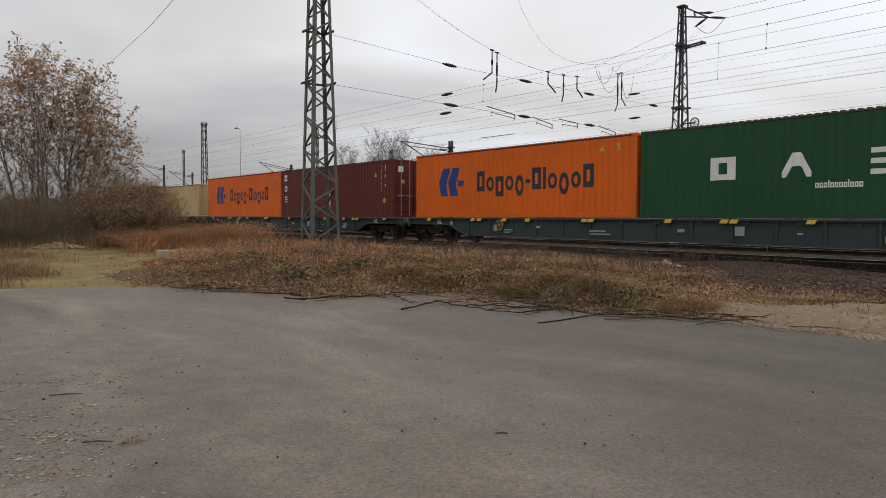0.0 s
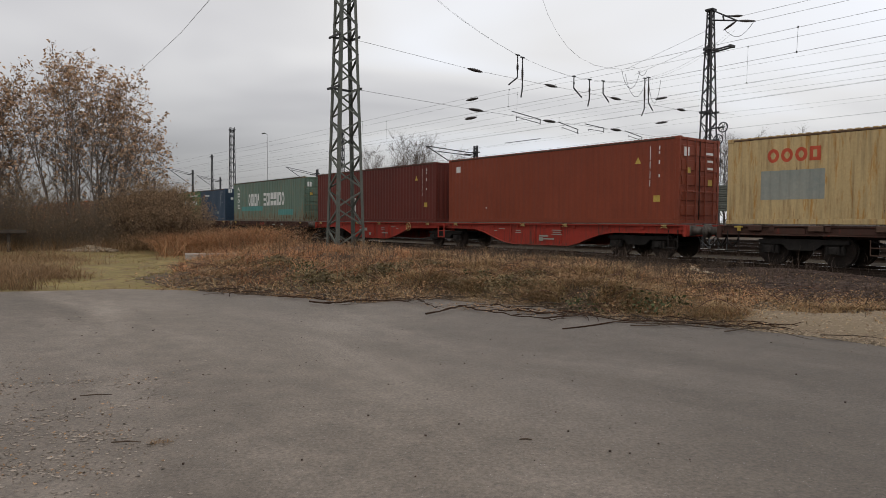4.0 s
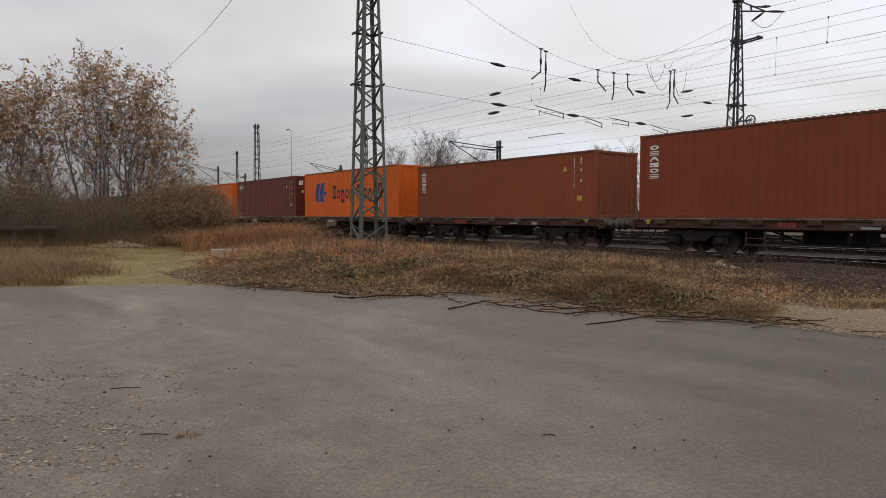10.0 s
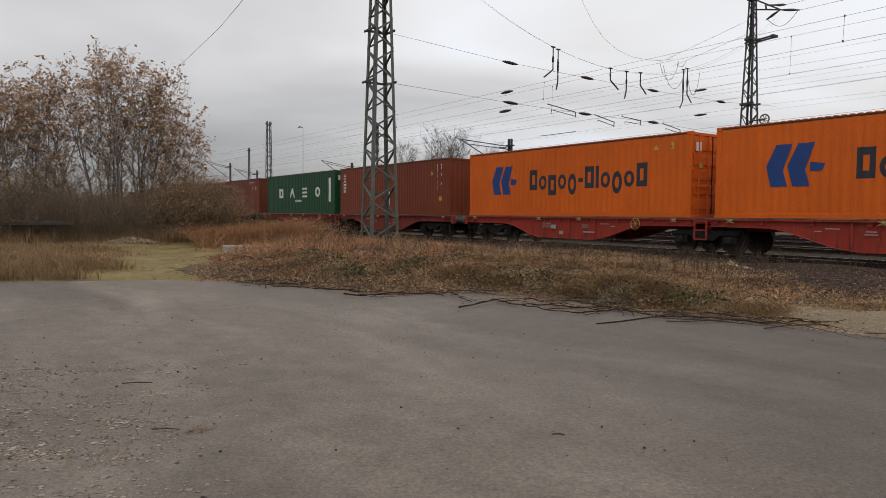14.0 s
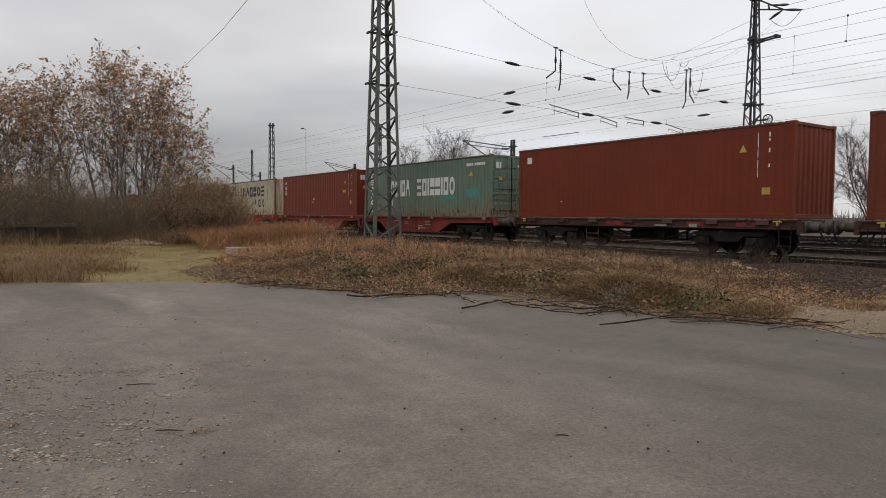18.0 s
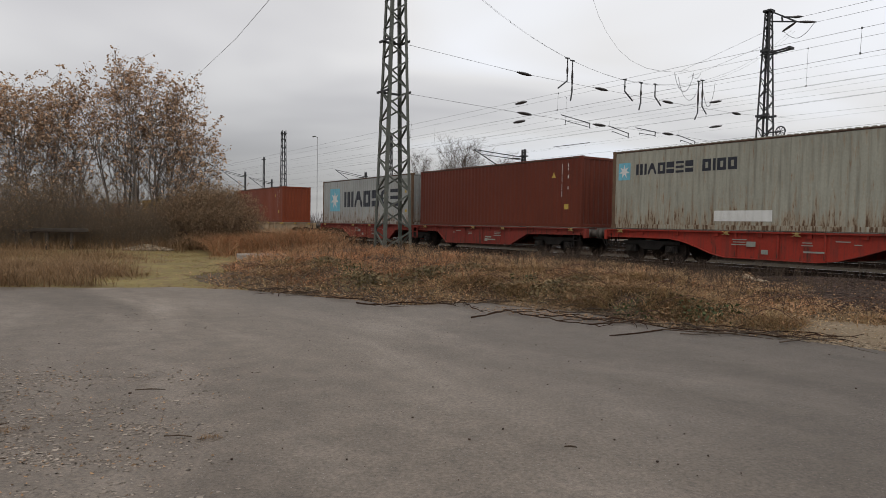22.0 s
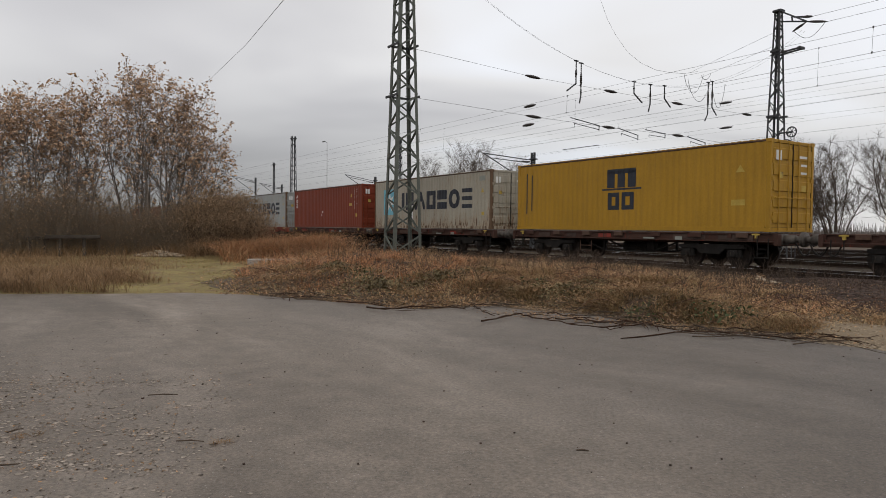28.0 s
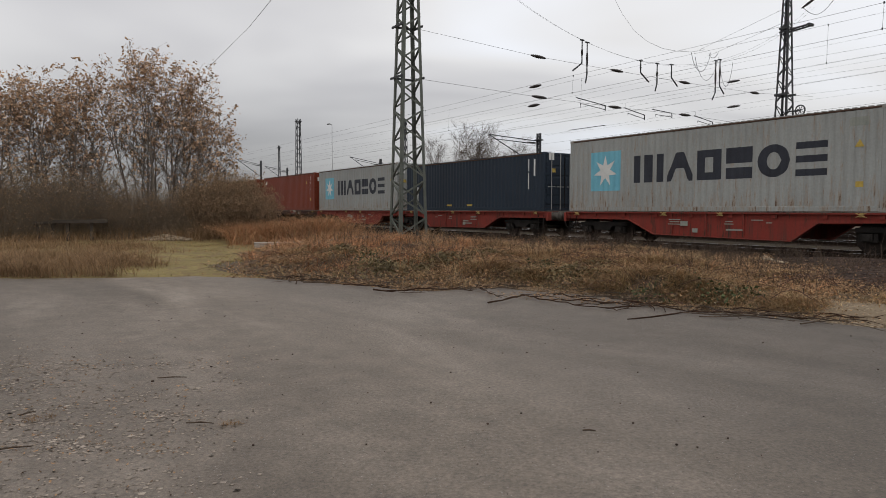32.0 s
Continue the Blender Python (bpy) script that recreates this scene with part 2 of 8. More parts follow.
M_BUSH = material("grey_brown_bush_twig", (0.130, 0.100, 0.070), (0.25, 0.195, 0.140), rough=0.95, grain=12, coarse=1.0, bump=0.3)
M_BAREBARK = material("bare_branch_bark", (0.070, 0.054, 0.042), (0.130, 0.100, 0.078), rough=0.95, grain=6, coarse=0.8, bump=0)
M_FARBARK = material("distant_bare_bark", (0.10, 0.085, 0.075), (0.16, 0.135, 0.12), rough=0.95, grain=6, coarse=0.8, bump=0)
M_LEAF = material("withered_brown_leaf", (0.29, 0.178, 0.106), (0.60, 0.41, 0.26), rough=0.85, grain=6, coarse=0.6, bump=0, island=0.5)
M_TWIGDARK = material("damp_dark_bark", (0.026, 0.015, 0.010), (0.070, 0.040, 0.027), rough=0.95, spec=0.1, grain=12, coarse=1.0, bump=0.3)
M_CANE = material("red_brown_bramble_cane", (0.060, 0.026, 0.018), (0.135, 0.068, 0.045), rough=0.8, grain=12, coarse=1.0, bump=0)
M_BUSHLEAF = material("dull_brown_bush_leaf", (0.20, 0.130, 0.075), (0.40, 0.275, 0.165), rough=0.9, grain=6, coarse=0.6, bump=0, island=0.4)
M_PALELEAF = material("bleached_dead_leaf", (0.20, 0.145, 0.095), (0.38, 0.29, 0.20), rough=0.9, grain=5, coarse=0.35, bump=0, island=0.35)
M_LITTER = material("dead_leaf_litter", (0.170, 0.096, 0.047), (0.47, 0.295, 0.160), rough=0.9, grain=5, coarse=0.35, bump=0, island=0.62)
M_STRAW = material("dry_straw_grass", (0.215, 0.128, 0.062), (0.46, 0.295, 0.155), rough=0.9, grain=4, coarse=0.3, bump=0, island=0.4)
M_OCHREGRASS = material("ochre_dry_grass", (0.27, 0.195, 0.095), (0.60, 0.445, 0.240), rough=0.9, grain=5, coarse=0.5, bump=0, island=0.5)
M_RUSTGRASS = material("russet_dry_weed", (0.245, 0.100, 0.044), (0.56, 0.285, 0.140), rough=0.9, grain=4, coarse=0.3, bump=0, island=0.55)
M_GREEN = material("dull_green_weed", (0.038, 0.052, 0.018), (0.08, 0.095, 0.038), rough=0.85, grain=4, coarse=0.6, bump=0, island=0.4)
M_MOSS = material("yellowish_moss_grass", (0.165, 0.132, 0.044), (0.285, 0.228, 0.082), rough=0.9, grain=4, coarse=0.4, bump=0, island=0.35)
M_STONE = material("crushed_ballast_stone", (0.020, 0.013, 0.010), (0.112, 0.072, 0.054), rough=0.95, grain=10, coarse=1, bump=0.3, island=0.45)
# sooty stone, darker than M_STONE: shade beside the train is in its colour
M_TRACKSTONE = material("sooty_shaded_ballast_stone", (0.010, 0.008, 0.007), (0.036, 0.028, 0.024), rough=0.95, grain=10, coarse=1, bump=0.3, island=0.45, spec=0.03)
M_PEBBLE = material("pale_gravel_stone", (0.22, 0.17, 0.115), (0.38, 0.305, 0.215), rough=0.95, grain=10, coarse=1, bump=0.3, island=0.4)
M_FLAKE = material("broken_asphalt_flake", (0.25, 0.205, 0.165), (0.42, 0.355, 0.295), rough=0.95, grain=10, coarse=1, bump=0.3, island=0.35)


def thin_leaf(m, share):
    """Dead leaves are thin: part of the light goes through them."""
    nt = m.node_tree
    bsdf = next(n for n in nt.nodes if n.type == "BSDF_PRINCIPLED")
    end = next(n for n in nt.nodes if n.type == "OUTPUT_MATERIAL")
    glow = nt.nodes.new("ShaderNodeBsdfTranslucent")
    mix = nt.nodes.new("ShaderNodeMixShader")
    mix.inputs[0].default_value = share
    nt.links.new(bsdf.inputs["Base Color"].links[0].from_socket, glow.inputs[0])
    nt.links.new(bsdf.outputs[0], mix.inputs[1])
    nt.links.new(glow.outputs[0], mix.inputs[2])
    nt.links.new(mix.outputs[0], end.inputs[0])


for leafy in (M_LEAF, M_BUSHLEAF, M_OCHREGRASS, M_STRAW, M_RUSTGRASS, M_DRYBROWN):
    thin_leaf(leafy, 0.3)


def asphalt_material():
    m = bpy.data.materials.new("worn_asphalt")
    m.use_nodes = True
    add, link = nodes_of(m.node_tree)
    co = add("ShaderNodeTexCoord").outputs["Object"]
    broad_map = add("ShaderNodeMapping")
    broad_map.vector_type = "TEXTURE"
    broad_map.inputs["Rotation"].default_value = (0, 0, radians(-50))
    broad_map.inputs["Scale"].default_value = (5.2, 1.5, 1.0)
    link(co, broad_map.inputs[0])
    broad = add("ShaderNodeTexNoise", Scale=1.0, Detail=5.0, Roughness=0.55, Distortion=0.6)
    link(broad_map.outputs[0], broad.inputs["Vector"])
    mid = add("ShaderNodeTexNoise", Scale=2.6, Detail=8.0, Roughness=0.74)
    fine = add("ShaderNodeTexNoise", Scale=34.0, Detail=5.0, Roughness=0.8)
    link(co, mid.inputs["Vector"])
    link(co, fine.inputs["Vector"])
    base = add("ShaderNodeValToRGB")
    ramp(base, [(0.30, (0.105, 0.0845, 0.0655)), (0.48, (0.134, 0.109, 0.0855)), (0.58, (0.160, 0.131, 0.1045)), (0.70, (0.209, 0.174, 0.141))])
    link(broad.outputs[0], base.inputs[0])
    k1 = add("ShaderNodeMapRange")
    k1.inputs["From Min"].default_value, k1.inputs["From Max"].default_value = 0.3, 0.7
    k1.inputs["To Min"].default_value, k1.inputs["To Max"].default_value = 0.78, 1.22
    link(mid.outputs[0], k1.inputs[0])
    k2 = add("ShaderNodeMapRange")
    k2.inputs["From Min"].default_value, k2.inputs["From Max"].default_value = 0.25, 0.75
    k2.inputs["To Min"].default_value, k2.inputs["To Max"].default_value = 0.36, 1.64
    link(fine.outputs[0], k2.inputs[0])
    k = add("ShaderNodeMath")
    k.operation = "MULTIPLY"
    link(k1.outputs[0], k.inputs[0])
    link(k2.outputs[0], k.inputs[1])
    tone = add("ShaderNodeMix")
    tone.data_type, tone.blend_type = "RGBA", "MULTIPLY"
    tone.inputs[0].default_value = 1.0
    link(base.outputs[0], tone.inputs[6])
    link(k.outputs[0], tone.inputs[7])
    # an older, darker stretch of the surface
    place = add("ShaderNodeSeparateXYZ")
    link(co, place.inputs[0])
    worn = add("ShaderNodeMath")
    worn.operation = "MULTIPLY_ADD"
    worn.inputs[1].default_value = 4.0
    link(broad.outputs[0], worn.inputs[0])
    link(place.outputs[0], worn.inputs[2])
    older = add("ShaderNodeMapRange")
    older.inputs["From Min"].default_value, older.inputs["From Max"].default_value = 1.6, 6.0
    older.inputs["To Min"].default_value, older.inputs["To Max"].default_value = 1.0, 0.67
    link(worn.outputs[0], older.inputs[0])
    # a paler worn band, its glancing sheen put into the colour
    band_map = add("ShaderNodeMapping")
    band_map.vector_type = "TEXTURE"
    band_map.inputs["Location"].default_value = (-2.1, 7.1, 0)
    band_map.inputs["Rotation"].default_value = (0, 0, radians(-52))
    link(co, band_map.inputs[0])
    off = add("ShaderNodeSeparateXYZ")
    link(band_map.outputs[0], off.inputs[0])
    sway = add("ShaderNodeMath")
    sway.operation = "MULTIPLY_ADD"
    sway.inputs[1].default_value = 2.2
    link(mid.outputs[0], sway.inputs[0])
    link(off.outputs[1], sway.inputs[2])
    away = add("ShaderNodeMath")
    away.operation = "ABSOLUTE"
    shifted = add("ShaderNodeMath")
    shifted.operation = "SUBTRACT"
    shifted.inputs[1].default_value = 1.1
    link(sway.outputs[0], shifted.inputs[0])
    link(shifted.outputs[0], away.inputs[0])
    band = add("ShaderNodeMapRange")
    band.interpolation_type = "SMOOTHSTEP"
    band.inputs["From Min"].default_value, band.inputs["From Max"].default_value = 0.2, 2.2
    band.inputs["To Min"].default_value, band.inputs["To Max"].default_value = 1.27, 1.0
    link(away.outputs[0], band.inputs[0])
    banded = add("ShaderNodeMath")
    banded.operation = "MULTIPLY"
    link(older.outputs[0], banded.inputs[0])
    link(band.outputs[0], banded.inputs[1])
    k3 = add("ShaderNodeMath")
    k3.operation = "MULTIPLY"
    link(k.outputs[0], k3.inputs[0])
    link(banded.outputs[0], k3.inputs[1])
    link(k3.outputs[0], tone.inputs[7])
    # pale and dark aggregate grains
    chips = add("ShaderNodeTexVoronoi", Scale=38.0)
    link(co, chips.inputs["Vector"])
    near = add("ShaderNodeMapRange")
    near.inputs["From Min"].default_value, near.inputs["From Max"].default_value = 0.12, 0.20
    near.inputs["To Min"].default_value, near.inputs["To Max"].default_value = 1.0, 0.0
    link(chips.outputs["Distance"], near.inputs[0])
    pick = add("ShaderNodeSeparateColor")
    link(chips.outputs["Color"], pick.inputs[0])
    rare = add("ShaderNodeMath")
    rare.operation = "GREATER_THAN"
    rare.inputs[1].default_value = 0.56
    link(pick.outputs[0], rare.inputs[0])
    both = add("ShaderNodeMath")
    both.operation = "MULTIPLY"
    link(near.outputs[0], both.inputs[0])
    link(rare.outputs[0], both.inputs[1])
    chip_col = add("ShaderNodeMix")
    chip_col.data_type = "RGBA"
    chip_col.inputs[6].default_value, chip_col.inputs[7].default_value = (0.04, 0.037, 0.034, 1), (0.36, 0.33, 0.31, 1)
    link(pick.outputs[1], chip_col.inputs[0])
    done = add("ShaderNodeMix")
    done.data_type = "RGBA"
    link(both.outputs[0], done.inputs[0])
    link(tone.outputs[2], done.inputs[6])
    link(chip_col.outputs[2], done.inputs[7])
    # a few wandering hairline cracks
    warp = add("ShaderNodeTexNoise", Scale=1.1, Detail=4.0)
    link(co, warp.inputs["Vector"])
    shift = add("ShaderNodeVectorMath")
    shift.operation = "MULTIPLY_ADD"
    shift.inputs[1].default_value = (1.6, 1.6, 0)
    link(warp.outputs["Color"], shift.inputs[0])
    link(co, shift.inputs[2])
    cell = add("ShaderNodeTexVoronoi", Scale=0.16)
    cell.feature = "DISTANCE_TO_EDGE"
    link(shift.outputs[0], cell.inputs["Vector"])
    crack = add("ShaderNodeMapRange")
    crack.inputs["From Min"].default_value, crack.inputs["From Max"].default_value = 0.0, 0.0022
    crack.inputs["To Min"].default_value, crack.inputs["To Max"].default_value = 0.22, 0.0
    link(cell.outputs["Distance"], crack.inputs[0])
    lined = add("ShaderNodeMix")
    lined.data_type = "RGBA"
    lined.inputs[7].default_value = (0.04, 0.035, 0.03, 1)
    link(crack.outputs[0], lined.inputs[0])
    link(done.outputs[2], lined.inputs[6])
    bsdf = add("ShaderNodeBsdfPrincipled", Roughness=0.62)
    bsdf.inputs["Specular IOR Level"].default_value = 0.40
    link(lined.outputs[2], bsdf.inputs["Base Color"])
    bp = add("ShaderNodeBump", Strength=0.45, Distance=0.012)
    link(fine.outputs[0], bp.inputs["Height"])
    link(bp.outputs[0], bsdf.inputs["Normal"])
    o = add("ShaderNodeOutputMaterial")
    link(bsdf.outputs[0], o.inputs[0])
    return m


M_ASPHALT = asphalt_material()
M_SOIL = material("brown_verge_soil", (0.046, 0.031, 0.019), (0.118, 0.082, 0.050), rough=0.95, grain=9, coarse=0.5, bump=0.6, bump_scale=30)
M_MEADOW = material("mossy_short_turf", (0.135, 0.102, 0.036), (0.30, 0.235, 0.085), rough=0.95, grain=9, coarse=0.6, stain=(0.17, 0.112, 0.055), stain_at=0.50, bump=0.6, bump_scale=30)
# near-black bed: the wagons' shade is put into the base colour
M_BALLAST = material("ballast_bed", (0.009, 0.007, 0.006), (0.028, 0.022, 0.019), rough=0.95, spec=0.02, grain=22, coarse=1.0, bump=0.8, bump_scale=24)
M_FARBED = material("pale_weedy_ballast", (0.026, 0.021, 0.017), (0.076, 0.063, 0.049), rough=0.95, spec=0.03, grain=14, coarse=0.5, stain=(0.062, 0.052, 0.030), stain_at=0.5, bump=0.6, bump_scale=20)
M_SLOPE = material("brown_ballast_slope", (0.022, 0.014, 0.011), (0.064, 0.042, 0.032), rough=0.95, spec=0.03, grain=24, coarse=1.0, bump=0.8, bump_scale=24)
M_GRAVEL = material("pale_gravel_bed", (0.155, 0.115, 0.072), (0.275, 0.210, 0.138), rough=0.95, grain=30, coarse=1.2, bump=0.7, bump_scale=40)

# ---- mesh helpers ----


class Shape:
    """A growing list of corners and faces for one mesh."""

    def __init__(self):
        self.v, self.f = [], []

    def poly(self, pts):
        n = len(self.v)
        self.v.extend(tuple(p) for p in pts)
        self.f.append(tuple(range(n, n + len(pts))))
        return self

    def box(self, x0, x1, y0, y1, z0, z1, c=0.0):
        """A block; c cuts its edges off along its longest side."""
        if c:
            size = (x1 - x0, y1 - y0, z1 - z0)
            k = size.index(max(size))
            lo, hi = [(x0, x1), (y0, y1), (z0, z1)][k]
            (a0, a1), (b0, b1) = [((y0, y1), (z0, z1)), ((z0, z1), (x0, x1)), ((x0, x1), (y0, y1))][k]
            ring = [(a0 + c, b0), (a1 - c, b0), (a1, b0 + c), (a1, b1 - c), (a1 - c, b1), (a0 + c, b1), (a0, b1 - c), (a0, b0 + c)]
            return self.prism(ring, k, lo, hi)
        n = len(self.v)
        self.v.extend([(x, y, z) for x in (x0, x1) for y in (y0, y1) for z in (z0, z1)])
        self.f.extend([tuple(n + i for i in q) for q in ((0, 1, 3, 2), (4, 6, 7, 5), (0, 4, 5, 1), (2, 3, 7, 6), (0, 2, 6, 4), (1, 5, 7, 3))])
        return self

    def prism(self, ring, axis, lo, hi):
        """ring: points in the two axes that follow axis, in order."""
        n, m = len(self.v), len(ring)

        def at(a, b, c):
            p = [0, 0, 0]
            p[axis], p[(axis + 1) % 3], p[(axis + 2) % 3] = c, a, b
            return tuple(p)

        self.v.extend([at(a, b, lo) for a, b in ring] + [at(a, b, hi) for a, b in ring])
        self.f.append(tuple(range(n + m - 1, n - 1, -1)))
        self.f.append(tuple(range(n + m, n + 2 * m)))
        self.f.extend([(n + i, n + (i + 1) % m, n + m + (i + 1) % m, n + m + i) for i in range(m)])
        return self

    def tube(self, pts, radii, sides=6, closed=True):
        """A tapering pipe along pts."""
        pts = [Vector(p) for p in pts]
        n0 = len(self.v)
        for i, p in enumerate(pts):
            way = (pts[min(i + 1, len(pts) - 1)] - pts[max(i - 1, 0)])
            way = way.normalized() if way.length > 1e-9 else Vector((0, 0, 1))
            side = way.cross(Vector((0, 0, 1)) if abs(way.z) < 0.9 else Vector((1, 0, 0))).normalized()
            up = side.cross(way)
            r = radii[i] if isinstance(radii, (list, tuple)) else radii
            for k in range(sides):
                a = 2 * math.pi * k / sides
                self.v.append(tuple(p + side * (r * math.cos(a)) + up * (r * math.sin(a))))
        for i in range(len(pts) - 1):
            for k in range(sides):
                a, b = n0 + i * sides + k, n0 + i * sides + (k + 1) % sides
                self.f.append((a, b, b + sides, a + sides))
        if closed:
            self.f.append(tuple(n0 + k for k in reversed(range(sides))))
            e = n0 + (len(pts) - 1) * sides
            self.f.append(tuple(e + k for k in range(sides)))
        return self

    def disc(self, x, y0, y1, z, r, n=20, hub=0.0):
        """A wheel-like drum whose axle runs along y."""
        ring = [(z + r * math.sin(2 * math.pi * k / n), x + r * math.cos(2 * math.pi * k / n)) for k in range(n)]
        return self.prism(ring, 1, y0, y1)

    def mesh(self, name, mat, smooth=False):
        me = bpy.data.meshes.new(name)
        me.from_pydata(self.v, [], self.f)
        if smooth:
            me.polygons.foreach_set("use_smooth", [True] * len(me.polygons))
        me.materials.append(mat)
        me.update()
        return me


def part(name, shape, mat, parent, label="", smooth=False, m=None):
    """One mesh object under a thing or a part; shape is a Shape or a mesh that is shared."""
    me = shape if isinstance(shape, bpy.types.Mesh) else shape.mesh(name, mat, smooth)
    ob = new(name, me)
    if isinstance(shape, bpy.types.Mesh) and mat is not None and me.materials[0] != mat:
        ob.material_slots[0].link = "OBJECT"
        ob.material_slots[0].material = mat
    ob.parent = parent
    if m is not None:
        ob.matrix_basis = m
    if label:
        ob["label"] = label
    return ob


def thing(name, label, category, group="", kind="", m=None):
    ob = new(name)
    ob.empty_display_size = 0.3
    if m is not None:
        ob.matrix_basis = m
    return tagged(ob, label, category, group, kind)


def solid(name, shape, mat, label, category="", group="", kind="", smooth=False, m=None):
    ob = new(name, shape.mesh(name, mat, smooth))
    if m is not None:
        ob.matrix_basis = m
    return tagged(ob, label, category, group, kind)


def scatter_mesh(name, mat, verts, faces):
    """A mesh of many like pieces from arrays of corners and quads."""
    me = bpy.data.meshes.new(name)
    nv, nf, k = len(verts), len(faces), faces.shape[1]
    me.vertices.add(nv)
    me.vertices.foreach_set("co", np.asarray(verts, np.float32).ravel())
    me.loops.add(nf * k)
    me.loops.foreach_set("vertex_index", np.asarray(faces, np.int32).ravel())
    me.polygons.add(nf)
    me.polygons.foreach_set("loop_start", np.arange(0, nf * k, k, dtype=np.int32))
    me.polygons.foreach_set("loop_total", np.full(nf, k, np.int32))
    me.materials.append(mat)
    me.update(calc_edges=True)
    me.validate()
    return me


rng = np.random.default_rng(7)


def leaf_arrays(pos, size, droop=0.4, flat=False, aspect=0.5):
    """Two folded quads a leaf, turned at random about pos."""
    n = len(pos)
    a = rng.uniform(0, 2 * math.pi, n)
    tip = rng.uniform(-0.25, 0.25, n) if flat else rng.uniform(-1.2, 0.5, n)
    roll = rng.uniform(-0.5, 0.5, n) if flat else rng.uniform(-1.3, 1.3, n)
    fwd = np.stack([np.cos(a) * np.cos(tip), np.sin(a) * np.cos(tip), np.sin(tip)], 1)
    side = np.stack([-np.sin(a), np.cos(a), np.zeros(n)], 1)
    up = np.cross(fwd, side)
    side = side * np.cos(roll)[:, None] + up * np.sin(roll)[:, None]
    up = np.cross(fwd, side)
    s = (size * rng.uniform(0.6, 1.4, n))[:, None]
    w = s * aspect * 0.5
    bend = up * s * droop * rng.uniform(-0.5, 0.5, n)[:, None]
    v = np.stack([pos, pos + fwd * s * 0.5 + side * w + bend, pos + fwd * s, pos + fwd * s * 0.5 - side * w + bend], 1)
    base = (np.arange(n) * 4)[:, None]
    return v.reshape(-1, 3), base + np.array([[0, 1, 2, 3]])


def blade_arrays(pos, height, width=0.006, lean=0.35):
    """Bent grass blades of two segments."""
    n = len(pos)
    a = rng.uniform(0, 2 * math.pi, n)
    b = a + rng.uniform(-0.6, 0.6, n)
    le = rng.uniform(0.05, lean, n)
    h = height * rng.uniform(0.5, 1.3, n)
    side = np.stack([-np.sin(a), np.cos(a), np.zeros(n)], 1) * (width * rng.uniform(0.6, 1.5, n))[:, None]
    d1 = np.stack([np.cos(b) * le, np.sin(b) * le, np.ones(n)], 1) * (h * 0.55)[:, None]
    d2 = np.stack([np.cos(b) * le * 2.6, np.sin(b) * le * 2.6, np.ones(n) * 0.75], 1) * (h * 0.45)[:, None]
    p1, p2 = pos + d1, pos + d1 + d2
    v = np.stack([pos - side, pos + side, p1 + side * 0.8, p1 - side * 0.8, p2 + side * 0.2, p2 - side * 0.2], 1)
    base = (np.arange(n) * 6)[:, None]
    return v.reshape(-1, 3), np.concatenate([base + np.array([[0, 1, 2, 3]]), base + np.array([[3, 2, 4, 5]])])


def stone_arrays(pos, size, flat=0.7):
    """Rough eight-cornered stones."""
    n = len(pos)
    cube = np.array([[x, y, z] for x in (-1, 1) for y in (-1, 1) for z in (-1, 1)], float)
    s = (np.asarray(size) * rng.uniform(0.5, 1.4, n))[:, None, None]
    v = cube[None] * s * rng.uniform(0.55, 1.0, (n, 8, 3)) * np.array([1, 1, flat]) * 0.5
    a = rng.uniform(0, 2 * math.pi, n)
    c, q = np.cos(a)[:, None], np.sin(a)[:, None]
    x, y = v[..., 0] * c - v[..., 1] * q, v[..., 0] * q + v[..., 1] * c
    v = np.stack([x, y, v[..., 2]], -1) + pos[:, None, :]
    base = (np.arange(n) * 8)[:, None]
    quads = [(0, 1, 3, 2), (4, 6, 7, 5), (0, 4, 5, 1), (2, 3, 7, 6), (0, 2, 6, 4), (1, 5, 7, 3)]
    return v.reshape(-1, 3), np.concatenate([base + np.array([q]) for q in quads])


# ---- plan: the track's own axes ----
PHI = 39.886                      # the line runs this far to the left of straight ahead
SIDE = 19.81                      # from the eye to the near face of the containers
MID = SIDE + 1.219                # the line's middle
RAIL = 0.32                       # top of rail
DECK = 1.50                       # underside of the containers
TRACK = pose(0, 0, 0, 0, 0, PHI - 90)      # x the way the train goes, y away from the eye
ALONG = np.array([-math.sin(radians(PHI)), math.cos(radians(PHI))])
ACROSS = np.array([math.cos(radians(PHI)), math.sin(radians(PHI))])


def spot(s, d, z=0.0, rz=0.0):
    """A pose s metres back along the line and d metres across it."""
    return TRACK @ pose(-s, d, z, 0, 0, rz)


def sd_of(x, y):
    return x * ALONG[0] + y * ALONG[1], x * ACROSS[0] + y * ACROSS[1]


def edge_y(x):
    """Where the asphalt ends, straight ahead of x."""
    return np.interp(x, [-60, -16, -10.9, -8.5, -7.7, -6.2, -5.2, -4.3, -3.2, -2.5, -1.8, -1.2, -0.6, 0.0, 0.6, 1.4, 1.9, 2.3, 3.0, 3.7, 4.3, 5.2, 5.6, 9.0, 14.0, 60.0], [10.5, 13.6, 13.9, 14.6, 14.95, 14.8, 14.35, 13.95, 13.45, 13.0, 12.9, 13.3, 13.6, 13.1, 12.65, 12.4, 11.6, 10.85, 10.55, 10.4, 9.85, 8.95, 8.45, 4.9, 0.4, -43])


def smooth(a, b, x):
    t = np.clip((x - a) / (b - a), 0, 1)
    return t * t * (3 - 2 * t)


